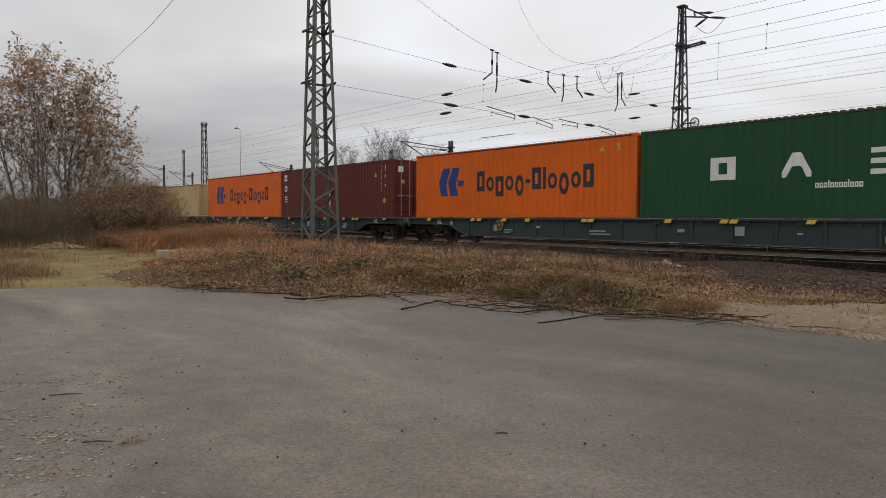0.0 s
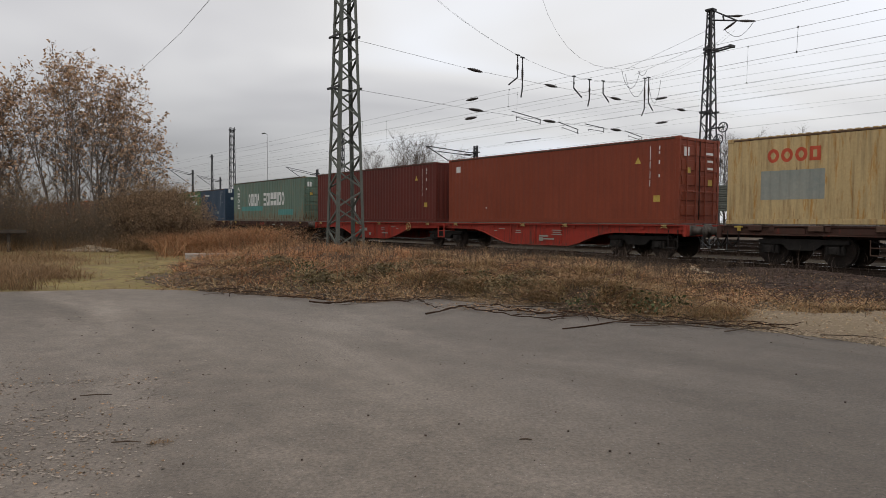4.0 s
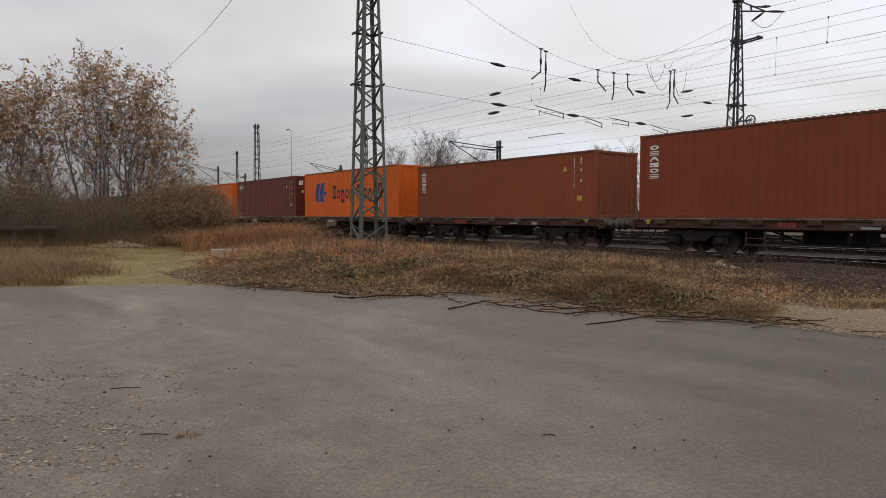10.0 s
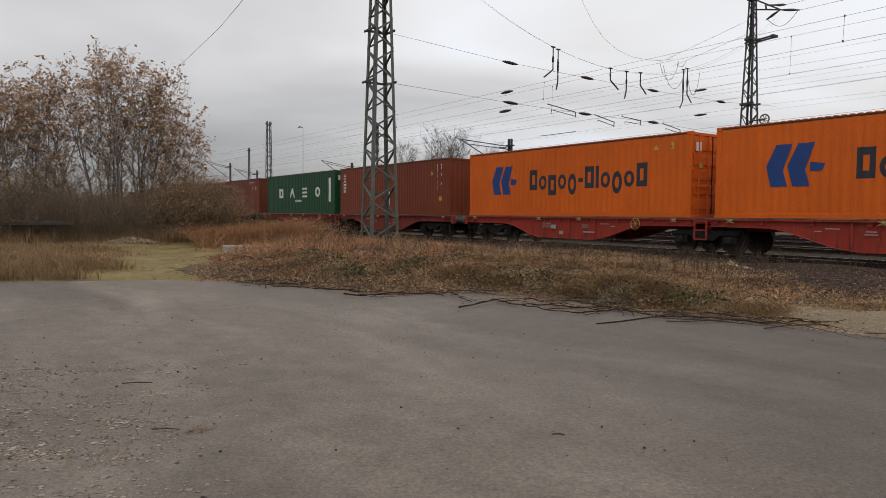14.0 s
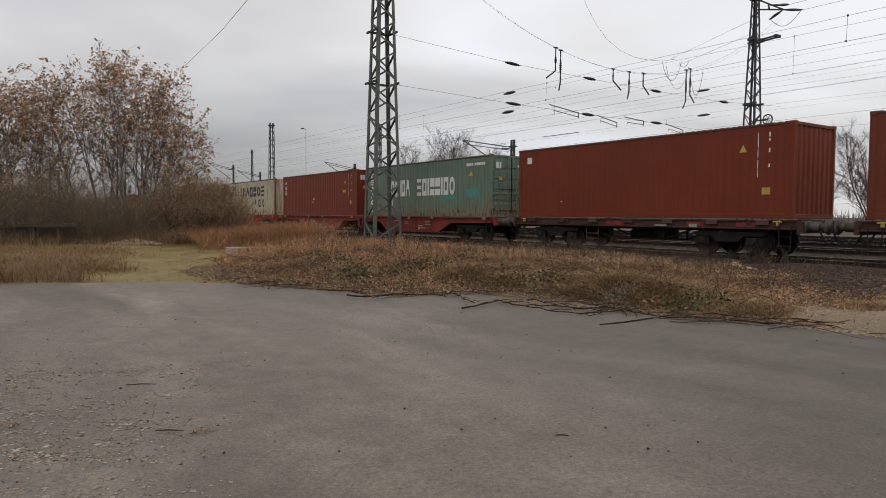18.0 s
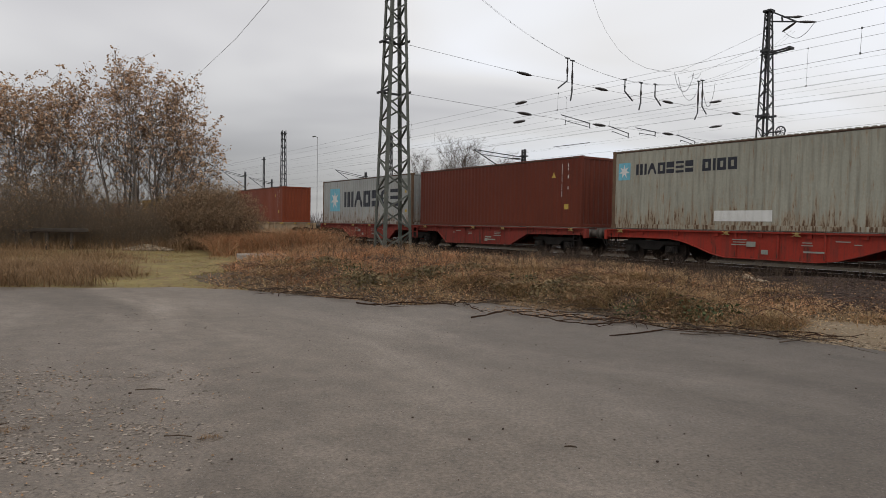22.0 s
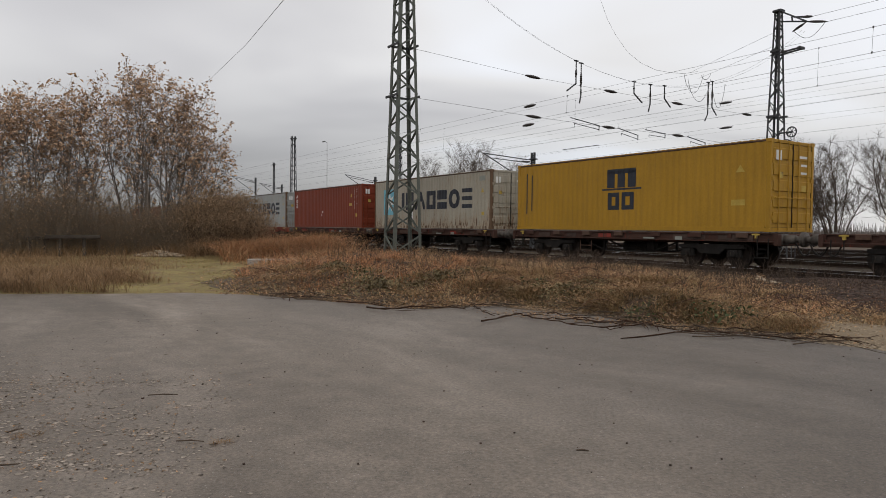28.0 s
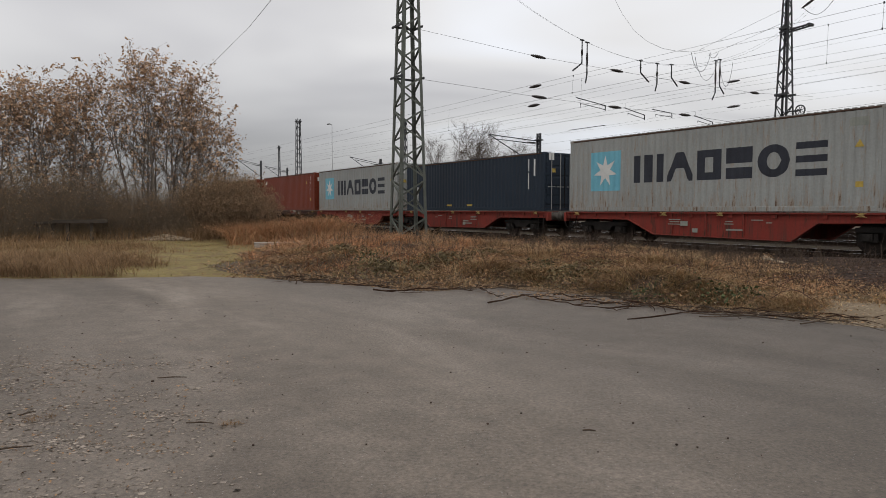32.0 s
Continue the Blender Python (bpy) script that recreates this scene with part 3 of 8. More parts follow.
def lumps(x, y):
    """Uneven heaps of the verge, 0 to 1."""
    a = np.sin(x * 1.25 + 1.6 * np.sin(y * 0.9 + 0.4)) * np.sin(y * 1.5 + 1.9 * np.sin(x * 0.7))
    b = np.sin(x * 2.9 + 1.2 * np.sin(y * 2.1 + 2.0)) * np.sin(y * 3.3 + 1.4 * np.sin(x * 1.9 + 1.0))
    return 0.5 + 0.33 * a + 0.17 * b


def ground_z(x, y):
    """Height of the ground beside and under the tracks."""
    x, y = np.asarray(x, float), np.asarray(y, float)
    s, d = sd_of(x, y)
    e = y - edge_y(x)
    wave = 0.05 * np.sin(x * 0.9 + 1.3 * np.sin(y * 0.5)) + 0.04 * np.sin(y * 1.3 + x * 0.4)
    weeds = smooth(-8.5, -5.0, x + 0.25 * (y - 14))
    bank = weeds * (smooth(0.0, 2.6, e) * (0.12 + wave) + smooth(0.15, 1.5, e) * (1 - smooth(11.0, 15.0, d)) * (0.4 + 0.6 * smooth(4.5, 2.5, x)) * 0.40 * lumps(x, y) + smooth(9.5, 15.0, d) * 0.13) * (1 - smooth(18.1, 18.9, d))
    return -0.035 + bank + smooth(18.0, 18.9, d) * 0.165

# ---- ground, asphalt, ballast ----


def spaced(stops):
    out = []
    for a, b, step in stops:
        out.extend(np.arange(a, b, step))
    return np.array(out + [stops[-1][1]])


def build_ground():
    gx = spaced([(-3000, -300, 300), (-300, -60, 20), (-60, -26, 2.0), (-26, 14, 0.3), (14, 60, 2.0), (60, 300, 20), (300, 3000, 300)])
    gy = spaced([(-600, -60, 60), (-60, 4, 4.0), (4, 42, 0.3), (42, 80, 2.0), (80, 400, 20), (400, 3000, 200)])
    X, Y = np.meshgrid(gx, gy, indexing="ij")
    Z = ground_z(X, Y)
    Z[(Y < edge_y(X) - 0.4)] = -0.06
    n, m = X.shape
    idx = np.arange(n * m).reshape(n, m)
    q = np.stack([idx[:-1, :-1], idx[1:, :-1], idx[1:, 1:], idx[:-1, 1:]], -1).reshape(-1, 4)
    me = scatter_mesh("ground", M_SOIL, np.stack([X, Y, Z], -1).reshape(-1, 3), q)
    me.polygons.foreach_set("use_smooth", [True] * len(me.polygons))
    tagged(new("ground", me), "brown bare soil with dry weeds beside the tracks", "ground", kind="structure")

    # the asphalt yard, with a crumbling edge
    xs = np.arange(-46, 40.01, 0.12)
    ragged = np.array([noise.noise((x * 0.8, 1.0, 0)) * 0.22 + noise.noise((x * 4.0, 5.0, 0)) * 0.07 for x in xs])
    far = edge_y(xs) + ragged
    rows = np.concatenate([[1.0, 0.998, 0.985], np.linspace(0.95, 0, 34)])
    Y = far[:, None] * rows + (-50) * (1 - rows)
    X = np.repeat(xs[:, None], len(rows), 1)
    Z = 0.012 * np.sin(X * 0.7 + Y * 0.3) * np.sin(Y * 0.45) + 0.0
    Z[:, 0] = -0.045
    n, m = X.shape
    idx = np.arange(n * m).reshape(n, m)
    q = np.stack([idx[:-1, :-1], idx[:-1, 1:], idx[1:, 1:], idx[1:, :-1]], -1).reshape(-1, 4)
    me = scatter_mesh("pavement", M_ASPHALT, np.stack([X, Y, Z], -1).reshape(-1, 3), q[:, ::-1])
    me.polygons.foreach_set("use_smooth", [True] * len(me.polygons))
    tagged(new("pavement", me), "worn grey asphalt yard with a crumbling edge", "pavement", kind="structure")

    # mossy turf in the gap of the verge
    xs = np.arange(-27, -5.5, 0.4)
    vs = np.linspace(0, 1, 40)
    X = np.repeat(xs[:, None], 40, 1)
    Y = (edge_y(xs) - 0.35)[:, None] + vs * (22 + xs[:, None] * 0.15)
    X = X - vs * 7.0
    Z = np.full_like(X, 0.0) + 0.03 * np.sin(X * 1.7) * np.sin(Y * 1.1) * smooth(-0.2, 0.8, Y - edge_y(X)) + 0.015 - 0.045 * smooth(0.45, -0.2, Y - edge_y(X))
    n, m = X.shape
    idx = np.arange(n * m).reshape(n, m)
    q = np.stack([idx[:-1, :-1], idx[1:, :-1], idx[1:, 1:], idx[:-1, 1:]], -1).reshape(-1, 4)
    me = scatter_mesh("lawn", M_MEADOW, np.stack([X, Y, Z], -1).reshape(-1, 3), q)
    tagged(new("lawn", me), "yellowish mossy turf between the weeds", "lawn", kind="structure")


def build_ballast():
    sh = Shape()
    ring = [(18.0, -0.02), (18.7, 0.14), (18.9, 0.15), (23.4, 0.15), (24.2, 0.10), (24.2, -0.4), (18.0, -0.4)]
    sh.prism(ring, 0, -760, 90)
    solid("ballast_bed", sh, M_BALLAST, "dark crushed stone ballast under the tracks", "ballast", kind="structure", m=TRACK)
    far = Shape().prism([(24.2, 0.10), (25.4, 0.15), (54.0, 0.15), (56.5, 0.0), (56.5, -0.4), (24.2, -0.4)], 0, -760, 90)
    solid("weedy_ballast_bed", far, M_FARBED, "pale weedy ballast of the tracks beyond", "ballast", kind="structure", m=TRACK)


TRACKS = [MID, 28.0, 34.3, 40.2, 46.0]


def build_tracks():
    foot = [(-0.07, -0.165), (0.07, -0.165), (0.07, -0.15), (0.012, -0.13), (0.012, -0.05), (0.036, -0.035), (0.036, -0.004), (-0.036, -0.004), (-0.036, -0.035), (-0.012, -0.05), (-0.012, -0.13), (-0.07, -0.15)]
    rail = Shape().prism(foot, 0, -740, 80).mesh("rail", M_RAIL)
    head = Shape().box(-740, 80, -0.034, 0.034, -0.0038, 0.0, 0).mesh("rail_head", M_RAILTOP)
    sleeper = Shape().box(-0.13, 0.13, -1.3, 1.3, -0.11, 0.0, 0.03).mesh("sleeper", M_SLEEPER)
    for i, d in enumerate(TRACKS):
        tr = thing("railway_track", "steel rails on dark sleepers in ballast", "railway track", "tracks of the yard", "structure", spot(0, d, RAIL))
        for y in (-0.7535, 0.7535):
            r = part("rail", rail, M_RAIL, tr, "rusty rail with a polished head", m=pose(0, y, 0))
            part("rail_head", head, M_RAILTOP, r)
        if i < 2:
            for k in range(140):
                part("sleeper", sleeper, M_SLEEPER, tr, m=pose(12 - k * 0.62, 0, -0.165))
        else:
            sh = Shape()
            for k in range(150):
                x = 12 - k * 0.62
                sh.box(x - 0.13, x + 0.13, -1.3, 1.3, -0.27, -0.165)
            tagged(part("sleepers", sh, M_SLEEPER, tr), kind="stuff")


build_ground()
build_ballast()
build_tracks()

# ---- containers ----
WIDE, TALL, LOW = 2.438, 2.896, 2.591
PITCH, DEPTH = 0.278, 0.013


def inset(x):
    """How deep the corrugated wall lies at x."""
    u = (x % PITCH) / PITCH
    if u < 0.26:
        return 0.0
    if u < 0.5:
        return DEPTH * (u - 0.26) / 0.24
    if u < 0.76:
        return DEPTH
    return DEPTH * (1 - u) / 0.24


def breaks(x0, x1):
    xs = [x0]
    k = math.floor(x0 / PITCH)
    while k * PITCH < x1:
        for u in (0.0, 0.26, 0.5, 0.76):
            x = (k + u) * PITCH
            if x0 + 1e-4 < x < x1 - 1e-4:
                xs.append(x)
        k += 1
    return xs + [x1]


def wall_strip(x0, x1, low, high, y, lift=0.0, more=(), deep=1.0):
    """A piece of corrugated wall that faces -y, between the heights low(x) and high(x)."""
    sh = Shape()
    xs = sorted(breaks(x0, x1) + list(more))
    for x in xs:
        for h in (low, high):
            sh.v.append((x, y + deep * inset(x) - lift, h(x) if callable(h) else h))
    sh.f = [(2 * i, 2 * i + 2, 2 * i + 3, 2 * i + 1) for i in range(len(xs) - 1)]
    return sh


MESHES = {}
LOW_ONES = set()


def shared(key, make):
    if key not in MESHES:
        MESHES[key] = make()
    return MESHES[key]


def container_body(c, L, paint_mat, front, edge=None, H=TALL):
    """Walls, roof, posts, rails and castings of a container whose middle is at the origin of c."""
    h, w = L / 2, WIDE / 2
    edge = edge or paint_mat
    side = shared(("side", L, H), lambda: wall_strip(-h + 0.13, h - 0.13, 0.16, H - 0.09, -w + 0.012).mesh("side_panel", M_RUST))
    part("side_panel", side, paint_mat, c)
    part("side_panel", side, paint_mat, c, m=pose(0, 0, 0, 0, 0, 180))
    post = shared(("post", H), lambda: Shape().box(-0.075, 0.075, -0.06, 0.06, 0.118, H - 0.118, 0.014).mesh("corner_post", M_RUST))
    cast = shared("cast", lambda: Shape().box(-0.089, 0.089, -0.081, 0.081, 0.0, 0.118, 0.012).mesh("corner_casting", M_RUST))
    for sx in (-1, 1):
        for sy in (-1, 1):
            part("corner_post", post, edge, c, m=pose(sx * (h - 0.078), sy * (w - 0.063), 0))
            part("corner_casting", cast, edge, c, m=pose(sx * (h - 0.089), sy * (w - 0.081), 0))
            part("corner_casting", cast, edge, c, m=pose(sx * (h - 0.089), sy * (w - 0.081), H - 0.118))
    top = shared(("top", L, H), lambda: Shape().box(-h + 0.18, h - 0.18, -0.03, 0.03, H - 0.085, H - 0.032, 0.01).mesh("top_rail", M_RUST))
    bottom = shared(("bottom", L), lambda: Shape().box(-h + 0.18, h - 0.18, -0.025, 0.025, 0.012, 0.165, 0.008).mesh("bottom_rail", M_RUST))
    for sy in (-1, 1):
        # top rails are dark brown whatever the container's own paint
        part("top_rail", top, M_RUST if paint_mat.name != "beige" else M_RUSTPOST, c, m=pose(0, sy * (w - 0.034), 0))
        part("bottom_rail", bottom, paint_mat, c, m=pose(0, sy * (w - 0.034), 0))

    def roof():
        sh = Shape()
        n = int((L - 0.3) / 0.209)
        for k in range(n):
            x = -h + 0.15 + k * (L - 0.3) / n
            sh.box(x + 0.03, x + 0.15, -w + 0.012, w - 0.012, H - 0.031, H - 0.002)
        sh.box(-h + 0.1, h - 0.1, -w + 0.05, w - 0.05, H - 0.07, H - 0.045)
        return sh.mesh("roof", M_RUST)

    def base():
        sh = Shape().box(-h + 0.05, h - 0.05, -w + 0.07, w - 0.07, 0.13, 0.17)
        for k in range(int(L / 0.6)):
            x = -h + 0.3 + k * 0.6
            sh.box(x, x + 0.05, -w + 0.07, w - 0.07, 0.02, 0.13)
        return sh.mesh("base", M_RUST)

    part("roof", shared(("roof", L, H), roof), paint_mat, c)
    part("base", shared(("base", L), base), M_RUST, c)
    cross = shared("cross", lambda: Shape().box(-0.05, 0.05, -w + 0.17, w - 0.17, 0.01, 0.14, 0.01).mesh("end_sill", M_RUST))
    header = shared(("header", H), lambda: Shape().box(-0.05, 0.05, -w + 0.17, w - 0.17, H - 0.12, H - 0.02, 0.01).mesh("end_header", M_RUST))
    for sx in (-1, 1):
        part("end_sill", cross, paint_mat, c, m=pose(sx * (h - 0.06), 0, 0))
        part("end_header", header, paint_mat, c, m=pose(sx * (h - 0.06), 0, 0))

    def end_wall():
        return wall_strip(-w + 0.12, w - 0.12, 0.13, H - 0.1, 0.03, deep=2.6).mesh("end_panel", M_RUST)

    wall = shared(("end_wall", H), end_wall)
    door_at = 1 if front == "door" else -1
    part("end_panel", wall, paint_mat, c, m=pose(-door_at * h, 0, 0, 0, 0, -90 * door_at))

    def leaf():
        sh = Shape().box(0.03, 0.06, 0.02, w - 0.13, 0.15, H - 0.13)
        for k in range(5):
            z = 0.28 + k * (H - 0.55) / 4.7
            sh.box(0.004, 0.03, 0.05, w - 0.16, z, z + 0.34, 0.012)
        return sh.mesh("door", M_RUST)

    rod = shared(("rod", H), lambda: Shape().tube([(0, 0, 0.06), (0, 0, H - 0.06)], 0.019, 6).mesh("lock_rod", M_RUST))
    grip = shared("grip", lambda: Shape().box(-0.02, 0.0, 0, 0.42, 0.0, 0.035, 0.006).mesh("door_handle", M_RUST))
    hinge = shared("hinge", lambda: Shape().box(-0.014, 0.016, -0.02, 0.09, -0.06, 0.06, 0.008).tube([(-0.012, 0.09, -0.07), (-0.012, 0.09, 0.07)], 0.016, 6).mesh("hinge", M_RUST))
    gasket = shared(("gasket", H), lambda: Shape().box(0.0, 0.03, 0.0, 0.009, 0.14, H - 0.12).box(0.02, 0.04, w - 0.135, w - 0.118, 0.14, H - 0.12).mesh("gasket", M_BLACK))
    door = shared(("door", H), leaf)
    galv = M_GALV if front == "door" and paint_mat.name in ("blue_black", "maroon_a") else paint_mat
    for sy in (-1, 1):
        m = pose(door_at * h, 0, 0, 0, 0, 180 if door_at > 0 else 0)
        if sy < 0:
            m = m @ Matrix.Diagonal((1, -1, 1, 1))
        d = part("door", door, paint_mat, c, m=m)
        if front == "door":
            for z in (0.45, 1.05, 1.65, 2.2):
                part("hinge", hinge, paint_mat, d, m=pose(0.0, w - 0.16, z))
            part("gasket", gasket, M_BLACK, d, "black rubber door seal")
        for y in (0.28, 0.80):
            part("lock_rod", rod, galv, d, "steel lock rod", m=pose(-0.022, y, 0))
            part("door_handle", grip, galv, d, "steel handle", m=pose(-0.03, y - 0.2, 1.05))


def tall_of(c):
    return LOW if c.name in LOW_ONES else TALL


def mark(c, u0, u1, z0, z1, mat, L, name="marking", label=""):
    """A painted block on the wall that faces the eye; u from its far end, z as a share of its height, following the corrugation."""
    glyph(c, u0, u1, z0, z1, mat, L, name, "block", label)


def bow(t, k=1.0):
    """Half the height of an oval at t, k of its full size."""
    return 0.5 * math.sqrt(max(0.0, 1 - ((2 * t - 1) / k) ** 2))


def gable(t):
    return min(1.0, 0.20 + 2.3 * (0.5 - abs(t - 0.5)))


# plain hollow shapes: stretches of the width with the lower and upper edge of the paint
OUTLINE = {
    "block": [(0, 1, lambda t: 0.0, lambda t: 1.0)],
    "frame": [(0, 0.33, lambda t: 0.0, lambda t: 1.0), (0.33, 0.67, lambda t: 0.0, lambda t: 0.25), (0.33, 0.67, lambda t: 0.75, lambda t: 1.0), (0.67, 1, lambda t: 0.0, lambda t: 1.0)],
    "comb": [(0, 0.22, lambda t: 0.0, lambda t: 1.0), (0.36, 0.64, lambda t: 0.0, lambda t: 1.0), (0.78, 1, lambda t: 0.0, lambda t: 1.0)],
    "tent": [(0, 1, lambda t: max(0.0, gable(t) - 0.55), gable)],
    "oval": [(0, 1, lambda t: 0.5 - bow(t), lambda t: 0.5 - 0.52 * bow(t, 0.42)), (0, 1, lambda t: 0.5 + 0.52 * bow(t, 0.42), lambda t: 0.5 + bow(t))],
    "wedge": [(0, 1, lambda t: 0.0, lambda t: 0.36), (0, 1, lambda t: 0.5, lambda t: 1.0)],
    "waist": [(0, 1, lambda t: 0.0, lambda t: 0.2), (0, 1, lambda t: 0.4, lambda t: 0.6), (0, 1, lambda t: 0.8, lambda t: 1.0)],
}


def glyph(c, u0, u1, z0, z1, mat, L, name, kind, label=""):
    """One plain shape of the given outline between u0 and u1."""
    x0, wide = -L / 2 + u0, u1 - u0
    rise = tall_of(c) - 0.25
    a, b = 0.16 + z0 * rise, 0.16 + z1 * rise
    sh = Shape()
    for t0, t1, under, over in OUTLINE[kind]:
        more = [x0 + wide * i / 16 for i in range(1, 16)] if kind in ("tent", "oval") else []
        strip = wall_strip(x0 + t0 * wide, x0 + t1 * wide, lambda x: a + (b - a) * under((x - x0) / wide), lambda x: a + (b - a) * over((x - x0) / wide), -WIDE / 2 + 0.012, 0.004, more)
        n = len(sh.v)
        sh.v += strip.v
        sh.f += [tuple(n + i for i in f) for f in strip.f]
    part(name, sh, mat, c, label)


# share of a letter's width, its foot and head, its outline
GLYPHS = {
    "T": (0.9, 0.0, 1.0, "frame"), "W": (1.25, 0.0, 1.0, "comb"), "A": (1.0, 0.0, 1.0, "tent"), "O": (1.0, 0.0, 1.0, "oval"), "K": (0.9, 0.0, 1.0, "wedge"), "S": (0.9, 0.0, 1.0, "waist"),
    "o": (0.9, 0.0, 0.7, "oval"), "p": (0.9, -0.28, 0.7, "frame"), "g": (0.9, -0.28, 0.7, "oval"), "-": (0.55, 0.30, 0.48, "block"), "i": (0.4, 0.0, 1.0, "block"), "x": (0.85, 0.0, 0.7, "frame"), " ": (0.7, 0, 0, ""),
}


def word(c, u0, u1, z0, z1, mat, L, pattern, name="lettering"):
    """A row of plain shapes, one a letter."""
    unit = (u1 - u0) / sum(GLYPHS[k][0] for k in pattern)
    u = u0
    for k in pattern:
        w, lo, hi, kind = GLYPHS[k]
        if kind:
            glyph(c, u + unit * 0.07, u + w * unit - unit * 0.07, z0 + lo * (z1 - z0), z0 + hi * (z1 - z0), mat, L, name, "block" if name == "number_bar" else kind)
        u += w * unit


def column(c, u0, u1, zs, mat, L, name="lettering"):
    """Plain shapes one under another."""
    for k, (a, b) in enumerate(zs):
        glyph(c, u0, u1, a, b, mat, L, name, ("waist", "oval", "wedge", "tent")[k % 4] if name == "lettering" else "block")


def poly_mark(c, pts, mat, L, name="emblem", label=""):
    """A flat painted shape in front of the corrugation's ridges; pts as (u, share of height)."""
    sh = Shape()
    y = -WIDE / 2 + 0.007
    sh.poly([(-L / 2 + u, y, 0.16 + z * (tall_of(c) - 0.25)) for u, z in pts])
    part(name, sh, mat, c, label)


def star(c, u, z, r, mat, L):
    """A seven-pointed plain star."""
    k = 1.0 / (tall_of(c) - 0.25)
    pts = []
    for i in range(14):
        a = math.pi / 2 + i * math.pi / 7
        q = r if i % 2 == 0 else r * 0.42
        pts.append((u + q * math.cos(a), z + q * math.sin(a) * k))
    mid = (u, z)
    sh = Shape()
    y = -WIDE / 2 + 0.002
    for i in range(14):
        sh.poly([(-L / 2 + a, y, 0.16 + b * (tall_of(c) - 0.25)) for a, b in (mid, pts[i], pts[(i + 1) % 14])])
    part("star_emblem", sh, mat, c, "white star on a light blue square")


def small_marks(c, L, mat=None, yellow=True, rows=True):
    """Weight and number rows near the end, as thin bars."""
    mat = mat or M_WHITE
    if rows:
        column(c, L - 1.15, L - 1.12, [(0.42, 0.50), (0.52, 0.62), (0.65, 0.74), (0.76, 0.93)], mat, L, "number_bar")
        column(c, L - 0.79, L - 0.74, [(0.53, 0.57), (0.70, 0.75), (0.83, 0.86), (0.88, 0.93)], mat, L, "number_bar")
    if yellow:
        mark(c, L - 0.98, L - 0.72, 0.22, 0.30, M_YELLOW, L, "yellow_plate")
        poly_mark(c, [(L - 1.75, 0.72), (L - 1.5, 0.72), (L - 1.62, 0.81)], M_YELLOW, L, "warning_triangle")


def deco_hapag(c, L):
    for k, (u0, u1) in enumerate(((1.85, 2.45), (2.5, 3.05))):
        poly_mark(c, [(u0, 0.30), (u0 + 0.5, 0.30), (u0 + 0.36, 0.48), (u0 + 0.62, 0.77), (u0 + 0.14, 0.77), (u0 - 0.16, 0.53)], M_NAVY, L)
    poly_mark(c, [(3.0, 0.46), (3.35, 0.46), (3.42, 0.54), (3.0, 0.56)], M_NAVY, L)
    word(c, 4.2, 10.45, 0.36, 0.68, M_INK, L, "Topog-TTogoT".replace("TT", "Ti"))
    mark(c, L - 0.82, L - 0.70, 0.83, 0.92, M_YELLOW, L, "number_bar")
    poly_mark(c, [(L - 1.55, 0.83), (L - 1.3, 0.83), (L - 1.42, 0.90)], M_YELLOW, L, "warning_triangle")


def deco_star(c, L):
    u0 = 1.2 if L > 8 else 0.7
    mark(c, u0, u0 + 1.58, 0.24, 0.82, M_SKYBLUE, L, "emblem_square")
    star(c, u0 + 0.79, 0.53, 0.62, M_WHITE, L)
    word(c, u0 + 2.15, L - 1.5 if L > 8 else L - 0.9, 0.34, 0.72, M_INK, L, "WATKOS")
    mark(c, L - 1.0, L - 0.5, 0.84, 0.93, M_GREYPATCH, L, "number_bar")
    poly_mark(c, [(L - 0.85, 0.62), (L - 0.6, 0.62), (L - 0.72, 0.70)], M_YELLOW, L, "warning_triangle")
    mark(c, L - 0.8, L - 0.6, 0.20, 0.26, M_YELLOW, L, "yellow_plate")


def deco_small_star(c, L):
    mark(c, 0.3, 0.86, 0.62, 0.86, M_SKYBLUE, L, "emblem_square")
    star(c, 0.58, 0.74, 0.26, M_WHITE, L)
    word(c, 1.1, 5.2, 0.68, 0.83, M_INK, L, "WATKSK TiTT")
    mark(c, 4.4, 6.4, 0.05, 0.18, M_WHITE, L, "repair_patch")


def deco_two_rows(c, L):
    word(c, 3.9, 9.8, 0.52, 0.83, M_INK, L, "WATKOS")
    for u, kind in ((3.95, "waist"), (7.35, "tent"), (8.35, "frame"), (9.25, "oval")):
        glyph(c, u, u + 0.5, 0.18, 0.42, M_INK, L, "lettering", kind)
    mark(c, 6.4, 6.55, 0.2, 0.4, M_GREYPATCH, L, "lettering")


def deco_four_letters(c, L):
    for u in (2.5, 4.65, 6.9, 9.1):
        glyph(c, u, u + 0.8, 0.38, 0.64, M_WHITE, L, "lettering", {2.5: "frame", 4.65: "tent", 6.9: "waist", 9.1: "oval"}[u])
    word(c, 5.55, 6.75, 0.26, 0.335, M_WHITE, L, "xxxixxxxixxx")
    mark(c, L - 0.95, L - 0.62, 0.25, 0.85, M_WHITE, L, "number_bar")


